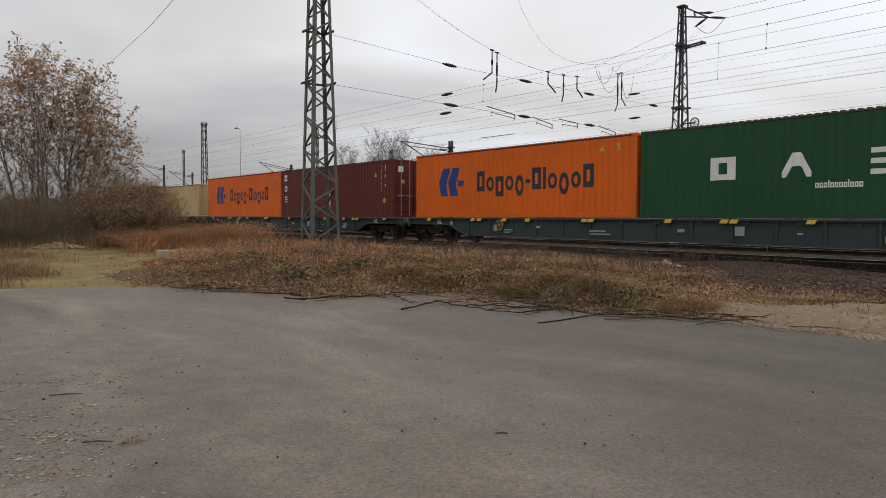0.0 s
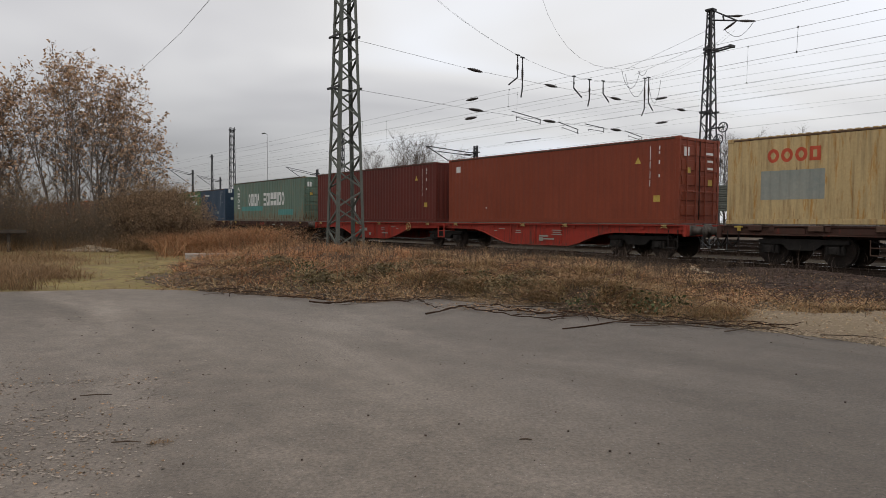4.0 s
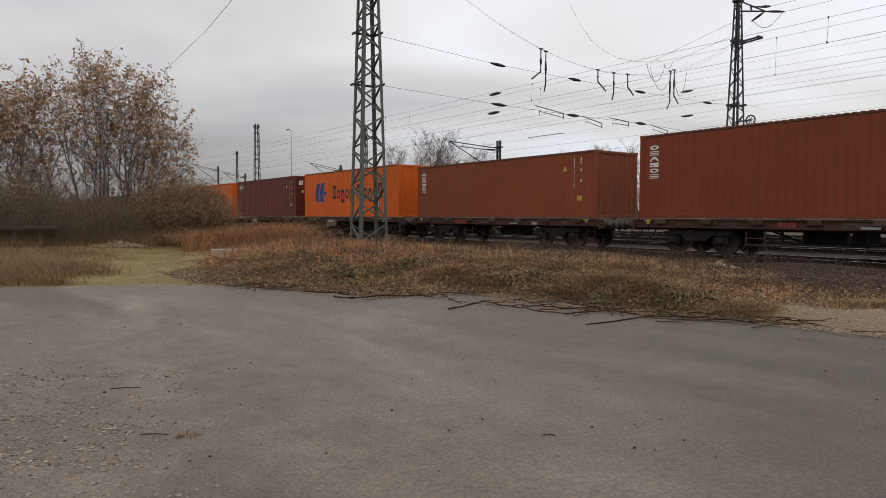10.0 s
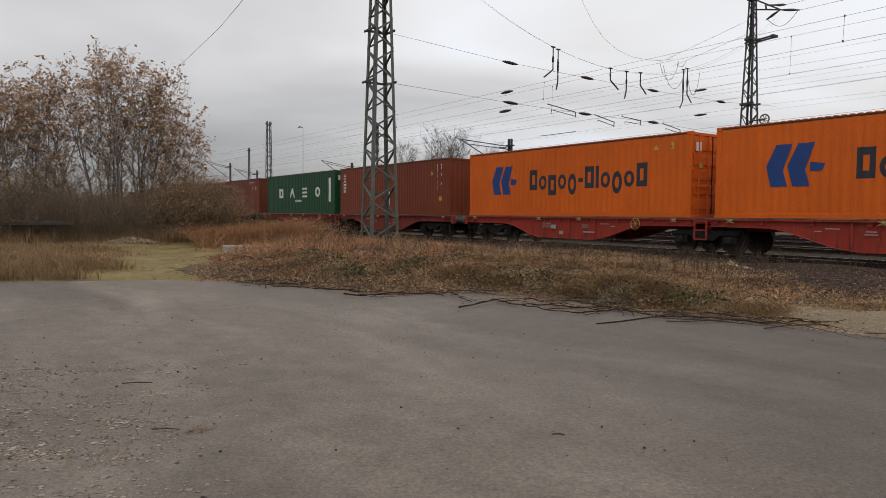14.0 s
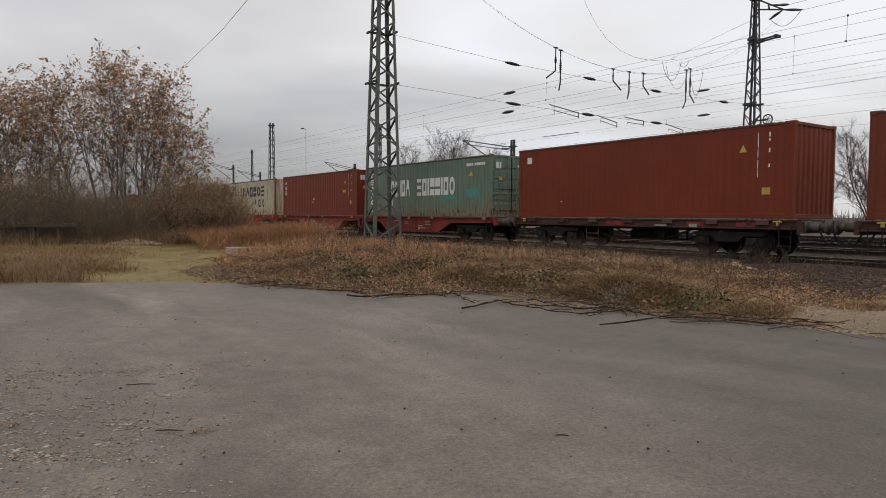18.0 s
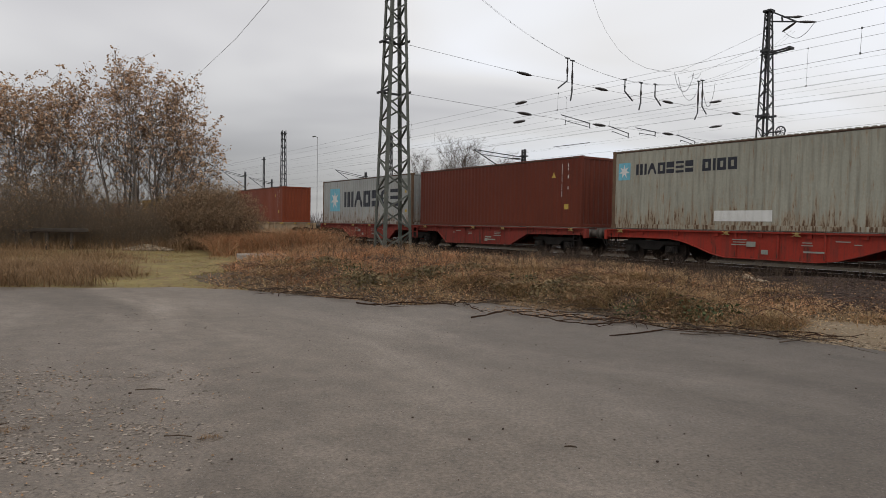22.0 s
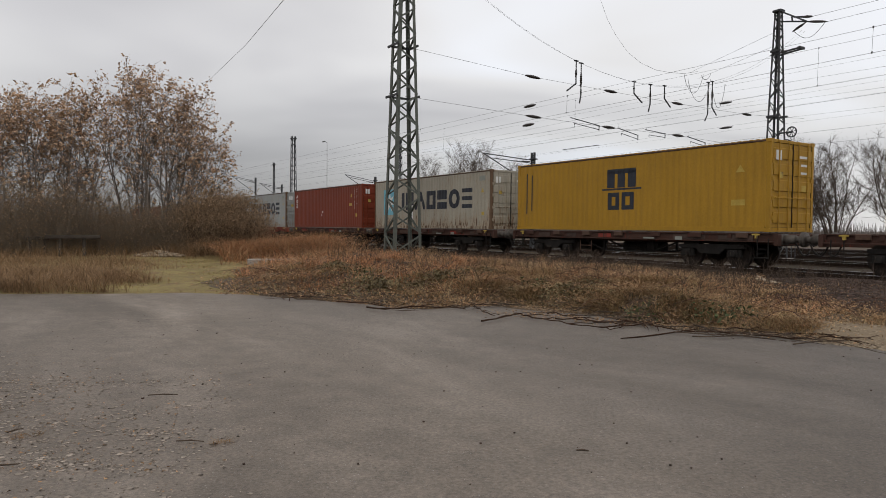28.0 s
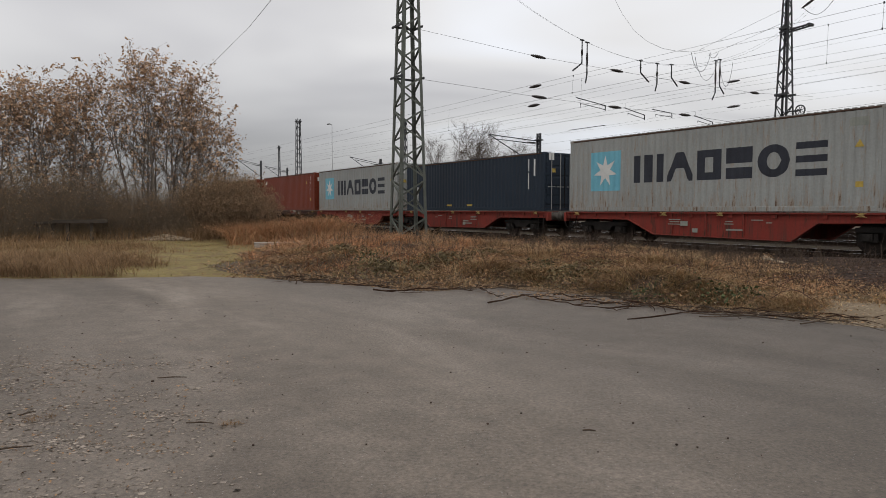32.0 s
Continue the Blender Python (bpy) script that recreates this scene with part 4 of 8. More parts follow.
def deco_green_wide(c, L):
    word(c, 2.9, 5.05, 0.35, 0.69, M_WHITE, L, "OTiTA")
    word(c, 5.7, 9.3, 0.35, 0.69, M_WHITE, L, "STiKKiTO")
    column(c, 0.6, 1.05, [(0.03, 0.14), (0.18, 0.29), (0.33, 0.44), (0.48, 0.59), (0.63, 0.74), (0.78, 0.89)], M_WHITE, L)
    mark(c, 8.1, 9.4, 0.26, 0.34, M_TEALPATCH, L, "repair_patch")
    mark(c, 10.2, 11.2, 0.30, 0.44, M_TEALPATCH, L, "repair_patch")
    word(c, 10.2, 11.7, 0.86, 0.91, M_WHITE, L, "TTTT TTTTTT", "number_bar")
    poly_mark(c, [(10.4, 0.68), (10.75, 0.68), (10.58, 0.77)], M_YELLOW, L, "warning_triangle")


def deco_green_wide_b(c, L):
    word(c, 2.9, 5.05, 0.35, 0.69, M_WHITE, L, "OTiTA")
    word(c, 5.7, 9.3, 0.35, 0.69, M_WHITE, L, "STiKKiTO")
    column(c, 0.75, 1.2, [(0.28, 0.40), (0.45, 0.57), (0.62, 0.74), (0.79, 0.91)], M_WHITE, L)
    mark(c, 1.6, 5.6, 0.22, 0.34, M_TEALPATCH, L, "repair_patch")
    mark(c, 8.2, 10.6, 0.10, 0.24, M_TEALPATCH, L, "repair_patch")


def deco_nine(c, L):
    word(c, 1.1, 5.15, 0.46, 0.67, M_WHITE, L, "TATKOKTTA")
    word(c, 3.2, 5.4, 0.84, 0.89, M_WHITE, L, "TTTT TTTT", "number_bar")
    mark(c, L - 0.62, L - 0.5, 0.60, 0.72, M_YELLOW, L, "yellow_plate")


def deco_blue(c, L):
    word(c, 1.1, 2.3, 0.80, 0.88, M_WHITE, L, "xxxxx")
    mark(c, 0.75, 1.05, 0.81, 0.85, M_REDMARK, L, "emblem")
    small_marks(c, L, yellow=False)
    word(c, 3.7, 4.5, 0.17, 0.25, M_GREYPATCH, L, "i-TT", "number_bar")
    mark(c, 0.32, 0.42, 0.16, 0.27, M_WHITE, L, "number_bar")


def deco_three_down(c, L):
    column(c, 0.42, 0.78, [(0.28, 0.42), (0.53, 0.67), (0.78, 0.92)], M_WHITE, L)
    small_marks(c, L)


def deco_six_down(c, L):
    column(c, 0.42, 0.8, [(0.46 + k * 0.075, 0.515 + k * 0.075) for k in range(6)], M_WHITE, L)
    small_marks(c, L)


def deco_tex(c, L):
    for k, kind in enumerate(("waist", "oval", "tent")):
        glyph(c, 0.38, 0.72, 0.52 + 0.14 * k, 0.62 + 0.14 * k, M_WHITE, L, "lettering", kind)
    small_marks(c, L)
    if L > 8:
        mark(c, L - 1.98, L - 1.52, 0.50, 0.56, M_YELLOW, L, "yellow_plate")
        mark(c, 5.6, 5.75, 0.34, 0.39, M_WHITE, L, "number_bar")
        mark(c, 5.45, 5.6, 0.26, 0.30, M_WHITE, L, "number_bar")


def deco_plain(c, L):
    small_marks(c, L)


def deco_small_badge(c, L):
    mark(c, 0.55, 0.85, 0.80, 0.90, M_WHITE, L, "emblem")
    small_marks(c, L)
    mark(c, 2.6, 2.68, 0.17, 0.19, M_WHITE, L, "number_bar")


def deco_badge_plate(c, L):
    mark(c, 0.55, 0.85, 0.80, 0.90, M_WHITE, L, "emblem")
    word(c, L - 2.5, L - 1.2, 0.89, 0.93, M_GREYPATCH, L, "TTTT TTTTTT", "number_bar")
    word(c, L - 2.5, L - 2.1, 0.83, 0.86, M_GREYPATCH, L, "TTTT", "number_bar")
    poly_mark(c, [(L - 1.75, 0.70), (L - 1.48, 0.70), (L - 1.62, 0.79)], M_YELLOW, L, "warning_triangle")
    mark(c, L - 0.98, L - 0.72, 0.66, 0.78, M_YELLOW, L, "yellow_plate")
    mark(c, L - 3.2, L - 3.1, 0.08, 0.12, M_WHITE, L, "number_bar")


def deco_ring(c, L):
    for k in range(14):
        a, b = 2 * math.pi * k / 20 + 0.4, 2 * math.pi * (k + 1) / 20 + 0.4
        pts = [(1.1 + r * math.cos(t) * 1.3, 0.84 + r * math.sin(t) * 0.24) for r, t in ((0.42, a), (0.42, b), (0.36, b), (0.36, a))]
        poly_mark(c, pts, M_GREENMARK, L, "ring_emblem")
    word(c, 0.7, 1.5, 0.81, 0.87, M_WHITE, L, "TTTTTT")
    small_marks(c, L)


def deco_cai(c, L):
    word(c, 0.55, 1.25, 0.64, 0.80, M_WHITE, L, "xTi")
    mark(c, 0.6, 0.85, 0.52, 0.57, M_WHITE, L, "number_bar")
    small_marks(c, L, yellow=False)


def deco_block(c, L):
    # a broad arched block over a thin bar, and two blocks under it
    mark(c, 5.45, 5.85, 0.56, 0.80, M_INK, L, "emblem")
    mark(c, 5.98, 6.36, 0.56, 0.80, M_INK, L, "emblem")
    mark(c, 6.49, 6.88, 0.56, 0.80, M_INK, L, "emblem")
    mark(c, 5.45, 6.88, 0.76, 0.83, M_INK, L, "emblem")
    mark(c, 5.2, 7.15, 0.525, 0.55, M_INK, L, "emblem")
    word(c, 5.45, 6.85, 0.24, 0.49, M_INK, L, "TT")
    mark(c, 0.95, 1.02, 0.25, 0.85, M_INK, L, "number_bar")
    column(c, 0.62, 0.68, [(0.20, 0.88)], M_INK, L, "number_bar")
    poly_mark(c, [(L - 1.2, 0.66), (L - 0.88, 0.66), (L - 1.04, 0.75)], M_YELLOW, L, "warning_triangle")
    mark(c, L - 1.35, L - 0.85, 0.26, 0.33, M_YELLOW, L, "yellow_plate")


def deco_beige(c, L):
    word(c, 1.2, 2.75, 0.70, 0.87, M_REDMARK, L, "OOOT")
    mark(c, 1.05, 2.85, 0.24, 0.60, M_GREYPATCH, L, "faded_panel")
    word(c, L - 1.6, L - 0.5, 0.84, 0.88, M_GREYPATCH, L, "TTTT TTTT", "number_bar")


def deco_dark(c, L):
    column(c, L - 1.1, L - 1.03, [(0.35, 0.66), (0.70, 0.92)], M_WHITE, L, "number_bar")
    mark(c, L - 0.72, L - 0.62, 0.60, 0.92, M_WHITE, L, "number_bar")
    mark(c, 4.3, 4.8, 0.03, 0.07, M_YELLOW, L, "yellow_plate")
    mark(c, 6.2, 6.7, 0.03, 0.07, M_YELLOW, L, "yellow_plate")


ORANGE, BROWN, MAROON, RUSTRED = (0.61, 0.112, 0.008), (0.170, 0.037, 0.014), (0.106, 0.022, 0.015), (0.170, 0.032, 0.013)
PAINTS = {}


def paint_for(name, c, **kw):
    if name not in PAINTS:
        PAINTS[name] = paint(name, c, **kw)
    return PAINTS[name]


# back end, from the front of the train at 0 s: metres, length, paint, end that shows, marks, label
L40, L20 = 12.192, 6.058
LOAD = [
    (1.16, L40, "dark_green", "corrugated", deco_four_letters, "dark green shipping container with spaced white blocks"),
    (13.51, L40, "orange_a", "corrugated", deco_hapag, "orange shipping container with blue emblem and dark blocks"),
    (27.50, L40, "maroon_a", "door", deco_three_down, "maroon shipping container with white blocks down one end"),
    (39.83, L40, "orange_b", "corrugated", deco_hapag, "orange shipping container with blue emblem and dark blocks"),
    (54.04, L40, "beige", "corrugated", deco_beige, "stained beige shipping container with red blocks and grey panel"),
    (67.91, L40, "brown_a", "door", deco_small_badge, "brown-red shipping container with barred doors"),
    (81.11, L40, "maroon_b", "corrugated", deco_plain, "brown-red shipping container with small white bars"),
    (95.23, L40, "sea_green_a", "door", deco_green_wide_b, "faded green shipping container with large white blocks"),
    (109.30, L20, "dark_blue", "door", deco_blue, "short dark blue shipping container with scuffed side"),
    (115.38, L20, "bright_green", "corrugated", deco_nine, "short bright green shipping container with white blocks"),
    (121.53, L20, "maroon_c", "corrugated", deco_tex, "short dark red shipping container with white marks"),
    (129.27, L40, "brown_b", "corrugated", deco_six_down, "red-brown shipping container with white blocks down one end"),
    (143.55, L40, "brown_c", "corrugated", deco_six_down, "red-brown shipping container with white blocks down one end"),
    (157.74, L40, "brown_d", "corrugated", deco_six_down, "red-brown shipping container with white blocks down one end"),
    (171.77, L40, "orange_c", "corrugated", deco_hapag, "orange shipping container with blue emblem and dark blocks"),
    (185.47, L40, "maroon_d", "door", deco_ring, "dark maroon shipping container with a green ring emblem"),
    (199.05, L40, "orange_d", "corrugated", deco_hapag, "orange shipping container with blue emblem and dark blocks"),
    (212.16, L40, "orange_e", "door", deco_hapag, "orange shipping container with blue emblem and dark blocks"),
    (226.00, L40, "brown_e", "corrugated", deco_six_down, "faded red-brown shipping container with white blocks"),
    (239.04, L40, "dark_green_b", "door", deco_four_letters, "dark green shipping container with spaced white blocks"),
    (253.16, L40, "brown_f", "corrugated", deco_badge_plate, "brown-red shipping container with yellow plates"),
    (267.35, L40, "rust_a", "corrugated", deco_small_badge, "rust-red shipping container with small white bars"),
    (281.44, L40, "sea_green_b", "door", deco_green_wide, "weathered green shipping container with white blocks and patches"),
    (294.88, L40, "rust_b", "door", deco_tex, "rust-red shipping container with white marks"),
    (308.83, L40, "dirty_cream", "corrugated", deco_two_rows, "rust-streaked cream shipping container with black blocks"),
    (321.90, L40, "dull_grey", "corrugated", deco_small_star, "dull grey shipping container with a small star emblem"),
    (335.71, L40, "brown_g", "corrugated", deco_plain, "brown-red shipping container with yellow plate"),
    (348.79, L40, "light_grey_a", "corrugated", deco_star, "light grey shipping container with star emblem and black blocks"),
    (368.98, L40, "brown_h", "corrugated", deco_six_down, "brown-red shipping container with yellow plates"),
    (382.52, L20, "light_grey_b", "corrugated", deco_star, "short light grey shipping container with blue top edge"),
    (388.85, L40, "light_grey_c", "corrugated", deco_star, "light grey shipping container with star emblem and black blocks"),
    (405.85, L20, "bright_red", "corrugated", deco_cai, "short bright red shipping container with white marks"),
    (416.77, L40, "mustard", "door", deco_block, "mustard yellow shipping container with black block emblem"),
    (430.95, L40, "light_grey_d", "door", deco_star, "weathered light grey shipping container with star emblem"),
    (444.97, L40, "rust_c", "door", deco_tex, "rust-red shipping container with white marks and barred doors"),
    (459.12, L40, "light_grey_e", "door", deco_star, "light grey shipping container with star emblem and black blocks"),
    (472.14, L40, "light_grey_f", "door", deco_star, "light grey shipping container with star emblem and black blocks"),
    (485.96, L40, "blue_black", "door", deco_dark, "blue-black shipping container with pale lock rods"),
    (499.41, L40, "light_grey_g", "door", deco_star, "light grey shipping container with star emblem and black blocks"),
    (512.55, L40, "rust_d", "door", deco_small_badge, "rust-red shipping container with barred doors"),
    (526.75, L40, "brown_i", "corrugated", deco_plain, "brown-red shipping container with small white bars"),
]
TONES = {
    "dark_green": (0.011, 0.057, 0.022), "beige": (0.47, 0.345, 0.170), "sea_green": (0.112, 0.165, 0.125), "dark_blue": (0.028, 0.050, 0.080),
    "bright_green": (0.007, 0.132, 0.038), "orange": ORANGE, "maroon": MAROON, "brown_a": (0.190, 0.043, 0.021), "brown_f": (0.130, 0.031, 0.014), "brown_g": (0.118, 0.027, 0.014), "brown_d": (0.205, 0.052, 0.021), "brown": BROWN, "rust": RUSTRED, "dirty_cream": (0.415, 0.362, 0.255),
    "dull_grey": (0.33, 0.325, 0.265), "light_grey_d": (0.325, 0.30, 0.24), "light_grey": (0.295, 0.305, 0.29), "bright_red": (0.31, 0.028, 0.020), "mustard": (0.345, 0.190, 0.020), "blue_black": (0.020, 0.030, 0.044),
}
LOW_PAINTS = {"blue_black", "bright_red", "beige", "dark_blue", "bright_green", "maroon_c", "light_grey_b", "brown_d"}
MOVING = []


def build_containers():
    for o, L, pname, front, deco, label in LOAD:
        tone = next(v for k, v in TONES.items() if pname.startswith(k))
        r = random.uniform(0.9, 1.1)
        heavy = pname in ("dirty_cream", "beige", "sea_green_a", "sea_green_b", "dull_grey", "light_grey_a", "light_grey_d")
        calm = 0.66 if heavy else random.uniform(0.69, 0.76)
        heavy = heavy or pname in ("light_grey_c", "light_grey_e")
        mat = paint_for(pname, shade(tone, r), rust=(0.545 if pname in ("dirty_cream", "beige") else 0.615) if heavy else calm, rust_colour=((0.40, 0.215, 0.06) if pname == "beige" else (0.23, 0.105, 0.038)) if heavy else (0.07, 0.035, 0.02), grime=(0.20 if pname.startswith("light_grey") else 0.40) if heavy else 0.16, scabs=0.05 if pname == "beige" else 0.165 if heavy and pname not in ("light_grey_c", "light_grey_e") else (0.09 if pname.startswith("light_grey") else 0.0))
        c = thing("shipping_container", label, "container", "containers on the train")
        H = TALL
        if pname in LOW_PAINTS:
            LOW_ONES.add(c.name)
            H = LOW
        container_body(c, L, mat, front, M_RUSTPOST if heavy and pname not in ("beige", "sea_green_a", "sea_green_b") else None, H)
        if front == "door":
            for y, z, wd, ht, pm in ((-0.95, 2.25, 0.3, 0.3, M_WHITE), (0.35, 2.35, 0.5, 0.08, M_WHITE), (0.45, 2.1, 0.4, 0.07, M_WHITE), (0.45, 1.85, 0.35, 0.07, M_WHITE), (0.5, 1.3, 0.25, 0.2, M_YELLOW), (-0.8, 1.7, 0.25, 0.18, M_YELLOW if L > 8 else M_WHITE)):
                part("door_label", Shape().box(L / 2 - 0.003, L / 2, y, y + wd, z, z + ht), pm, c)
        deco(c, L)
        if pname == "light_grey_b":
            mark(c, 0.1, L - 0.1, 0.94, 1.0, M_NAVY, L, "blue_band")
        MOVING.append((c, -(o + L / 2), DECK))


build_containers()

# ---- wagons ----


def bogie(w, x, dark=M_BLACK, boxes=M_BLACK):
    """A two-axle bogie under wagon w; its wheels and side frames are its parts."""
    core = shared("bolster", lambda: Shape().box(-0.35, 0.35, -0.95, 0.95, -0.72, -0.42, 0.04).box(-0.2, 0.2, -0.3, 0.3, -0.42, -0.2).mesh("bogie", M_BLACK))
    b = part("bogie", core, dark, w, "grimy two-axle bogie", m=pose(x, 0, 0))

    def wheelset_wheel():
        sh = Shape()
        for y0, y1, r in ((-0.065, 0.045, 0.455), (0.045, 0.075, 0.485), (-0.085, -0.065, 0.40), (-0.13, -0.085, 0.13)):
            sh.disc(0, y0, y1, 0, r, 28)
        return sh.mesh("wheel", M_WHEEL)

    wheel = shared("wheel", wheelset_wheel)
    axle = shared("axle", lambda: Shape().tube([(0, -0.95, 0), (0, 0.95, 0)], 0.08, 10).mesh("axle", M_BLACK))

    def frame_side():
        sh = Shape()
        ring = [(-1.25, -0.54), (-1.25, -0.44), (-0.55, -0.42), (0.55, -0.42), (1.25, -0.44), (1.25, -0.54), (1.05, -0.56), (0.55, -0.57), (0.36, -0.74), (-0.36, -0.74), (-0.55, -0.57), (-1.05, -0.56)]
        sh.prism([(z, a) for a, z in ring], 1, -0.06, 0.06)
        return sh.mesh("side_frame", M_BLACK)

    def axle_box():
        sh = Shape().box(-0.13, 0.13, -0.1, 0.1, -0.12, 0.12, 0.03)
        sh.disc(0, -0.14, -0.1, 0, 0.09, 12)
        for sx in (-0.2, 0.2):
            for k in range(4):
                sh.disc(sx, -0.06, 0.06, -0.05 + k * 0.05, 0.024, 8)
            sh.box(sx - 0.06, sx + 0.06, -0.07, 0.07, -0.11, -0.08)
            sh.box(sx - 0.045, sx + 0.045, -0.05, 0.05, -0.08, 0.12)
        return sh.mesh("axle_box", M_BLACK)

    side, box = shared("side_frame", frame_side), shared("axle_box", axle_box)
    axle_z = RAIL + 0.46 - DECK
    for sy in (-1, 1):
        part("side_frame", side, dark, b, m=pose(0, sy * 1.0, 0))
        for sx in (-0.9, 0.9):
            part("wheel", wheel, M_WHEEL, b, m=pose(sx, sy * 0.7535, axle_z, 0, 0, 0 if sy < 0 else 180))
            part("axle_box", box, boxes, b, "axle box with springs", m=pose(sx, sy * 1.02, axle_z))
    for sx in (-0.9, 0.9):
        part("axle", axle, M_BLACK, b, m=pose(sx, 0, axle_z))
    return b


def side_beam(profile, top=-0.03, thick=0.10):
    """A deep side beam: profile is the lower edge as (x, z); plates with a flange above and below."""
    sh = Shape()
    ring = [(x, top) for x in (profile[-1][0], profile[0][0])]
    pts = profile + [(profile[-1][0], top), (profile[0][0], top)]
    sh.prism([(z, x) for x, z in pts], 1, -0.012, 0.012)
    for (xa, za), (xb, zb) in zip(profile, profile[1:]):
        n = len(sh.v)
        for x, z in ((xa, za), (xb, zb)):
            for dy in (-thick, thick):
                for dz in (-0.02, 0.0):
                    sh.v.append((x, dy, z + dz))
        sh.f += [tuple(n + i for i in q) for q in ((0, 4, 6, 2), (1, 3, 7, 5), (0, 1, 5, 4), (2, 6, 7, 3), (0, 2, 3, 1), (4, 5, 7, 6))]
    sh.box(profile[0][0], profile[-1][0], -thick, thick, top - 0.045, top)
    return sh


def buffers(w, x, way, mat):
    """A headstock with two buffers, a hook and hoses at one end."""
    beam = Shape().box(-0.06, 0.06, -1.25, 1.25, -0.42, -0.06, 0.015)
    part("headstock", beam, mat, w, m=pose(x, 0, 0))

    def buf():
        sh = Shape()
        sh.tube([(0, 0, 0), (0.36, 0, 0)], [0.15, 0.135], 14).tube([(0.36, 0, 0), (0.56, 0, 0)], 0.10, 14)
        sh.tube([(0.56, 0, 0), (0.60, 0, 0)], [0.225, 0.23], 18).box(-0.02, 0.02, -0.17, 0.17, -0.17, 0.17)
        return sh.mesh("buffer", M_BLACK, True)

    def hose():
        pts = [(0.05, 0, 0)] + [(0.1 + 0.42 * k / 8, 0, -0.42 * math.sin(math.pi * k / 8 * 0.75)) for k in range(1, 9)]
        return Shape().tube(pts, 0.028, 6).mesh("brake_hose", M_BLACK, True)

    def hook():
        sh = Shape().box(0, 0.28, -0.05, 0.05, -0.06, 0.06, 0.02).tube([(0.3, 0, 0.02), (0.34, 0, -0.1), (0.42, 0, -0.18), (0.52, 0, -0.14)], 0.03, 8)
        return sh.mesh("coupling_hook", M_BLACK, True)

    turn = 0 if way > 0 else 180
    for sy in (-0.875, 0.875):
        part("buffer", shared("buffer", buf), M_BUFFER, w, "round-headed steel buffer", m=pose(x + 0.06 * way, sy, -0.22, 0, 0, turn))
    part("coupling_hook", shared("hook", hook), M_BLACK, w, m=pose(x + 0.06 * way, 0, -0.24, 0, 0, turn))
    for sy in (-0.42, 0.35):
        part("brake_hose", shared("hose", hose), M_BLACK, w, "black rubber brake hose", m=pose(x + 0.06 * way, sy, -0.3, 0, 0, turn))
    step = shared("step", lambda: Shape().box(-0.012, 0.012, -0.012, 0.012, -0.6, 0.0).box(0.348, 0.372, -0.012, 0.012, -0.6, 0.0).box(-0.012, 0.372, -0.14, 0.012, -0.62, -0.59).box(-0.012, 0.372, -0.012, 0.0, -0.34, -0.315).mesh("shunter_step", M_RUST))
    part("shunter_step", step, M_BLACK, w, m=pose(x - 0.45 * way - 0.18, -1.2, -0.2))


def flaps(w, xs, mat):
    def make():
        sh = Shape().box(-0.05, 0.05, -0.03, 0.03, -0.15, -0.03, 0.015)
        for k in (-1, 1):
            sh.prism([(-0.15, -0.13 * k - 0.025), (-0.15, -0.13 * k + 0.025), (-0.035, 0.13 * k + 0.025), (-0.035, 0.13 * k - 0.025)], 1, -0.055, -0.03)
        return sh.mesh("container_lock", M_YELLOW)

    def slanted():
        return Shape().prism([(-0.15, -0.16), (-0.15, 0.08), (-0.03, 0.15), (-0.03, -0.09)], 1, -0.06, -0.02).box(-0.04, 0.04, -0.02, 0.03, -0.14, -0.03).mesh("container_lock", M_LOCK)

    me = shared("slanted_flap", slanted) if mat is M_LOCK else shared("flap", make)
    for x in xs:
        part("container_lock", me, mat, w, m=pose(x, -1.24, 0))


def hand_wheel(w, x, z, mat):
    def make():
        sh = Shape()
        pts = [(0.2 * math.cos(2 * math.pi * k / 18), -0.02, 0.2 * math.sin(2 * math.pi * k / 18)) for k in range(19)]
        sh.tube(pts, 0.016, 5, False)
        for k in range(3):
            a = math.pi * k / 3
            sh.tube([(0.2 * math.cos(a), -0.02, 0.2 * math.sin(a)), (-0.2 * math.cos(a), -0.02, -0.2 * math.sin(a))], 0.011, 5)
        return sh.mesh("brake_wheel", M_YELLOW, True)

    part("brake_wheel", shared("brake_wheel", make), mat, w, "spoked hand brake wheel", m=pose(x, -1.28, z))


def text_mesh(body, size):
    cu = bpy.data.curves.new("lettering", "FONT")
    cu.body, cu.size, cu.extrude = body, size, 0.003
    ob = bpy.data.objects.new("lettering", cu)
    me = bpy.data.meshes.new_from_object(ob)
    bpy.data.objects.remove(ob)
    me.materials.clear()
    me.materials.append(M_WHITE)
    return me


def plate_marks(w, spans, mat=None):
    for x, z, wd, ht in spans:
        part("plate_mark", Shape().box(x, x + wd, -1.2285, -1.2265, z, z + ht), mat or M_WHITE, w)


def deck(w, x0, x1, mat, gap=1.5):
    sh = Shape()
    n = int((x1 - x0) / gap)
    for k in range(n + 1):
        x = x0 + (x1 - x0) * k / n
        sh.box(x - 0.07, x + 0.07, -1.2, 1.2, -0.2, -0.04)
    sh.box(x0, x1, -0.22, 0.22, -0.42, -0.06)
    part("underframe", sh, mat, w)


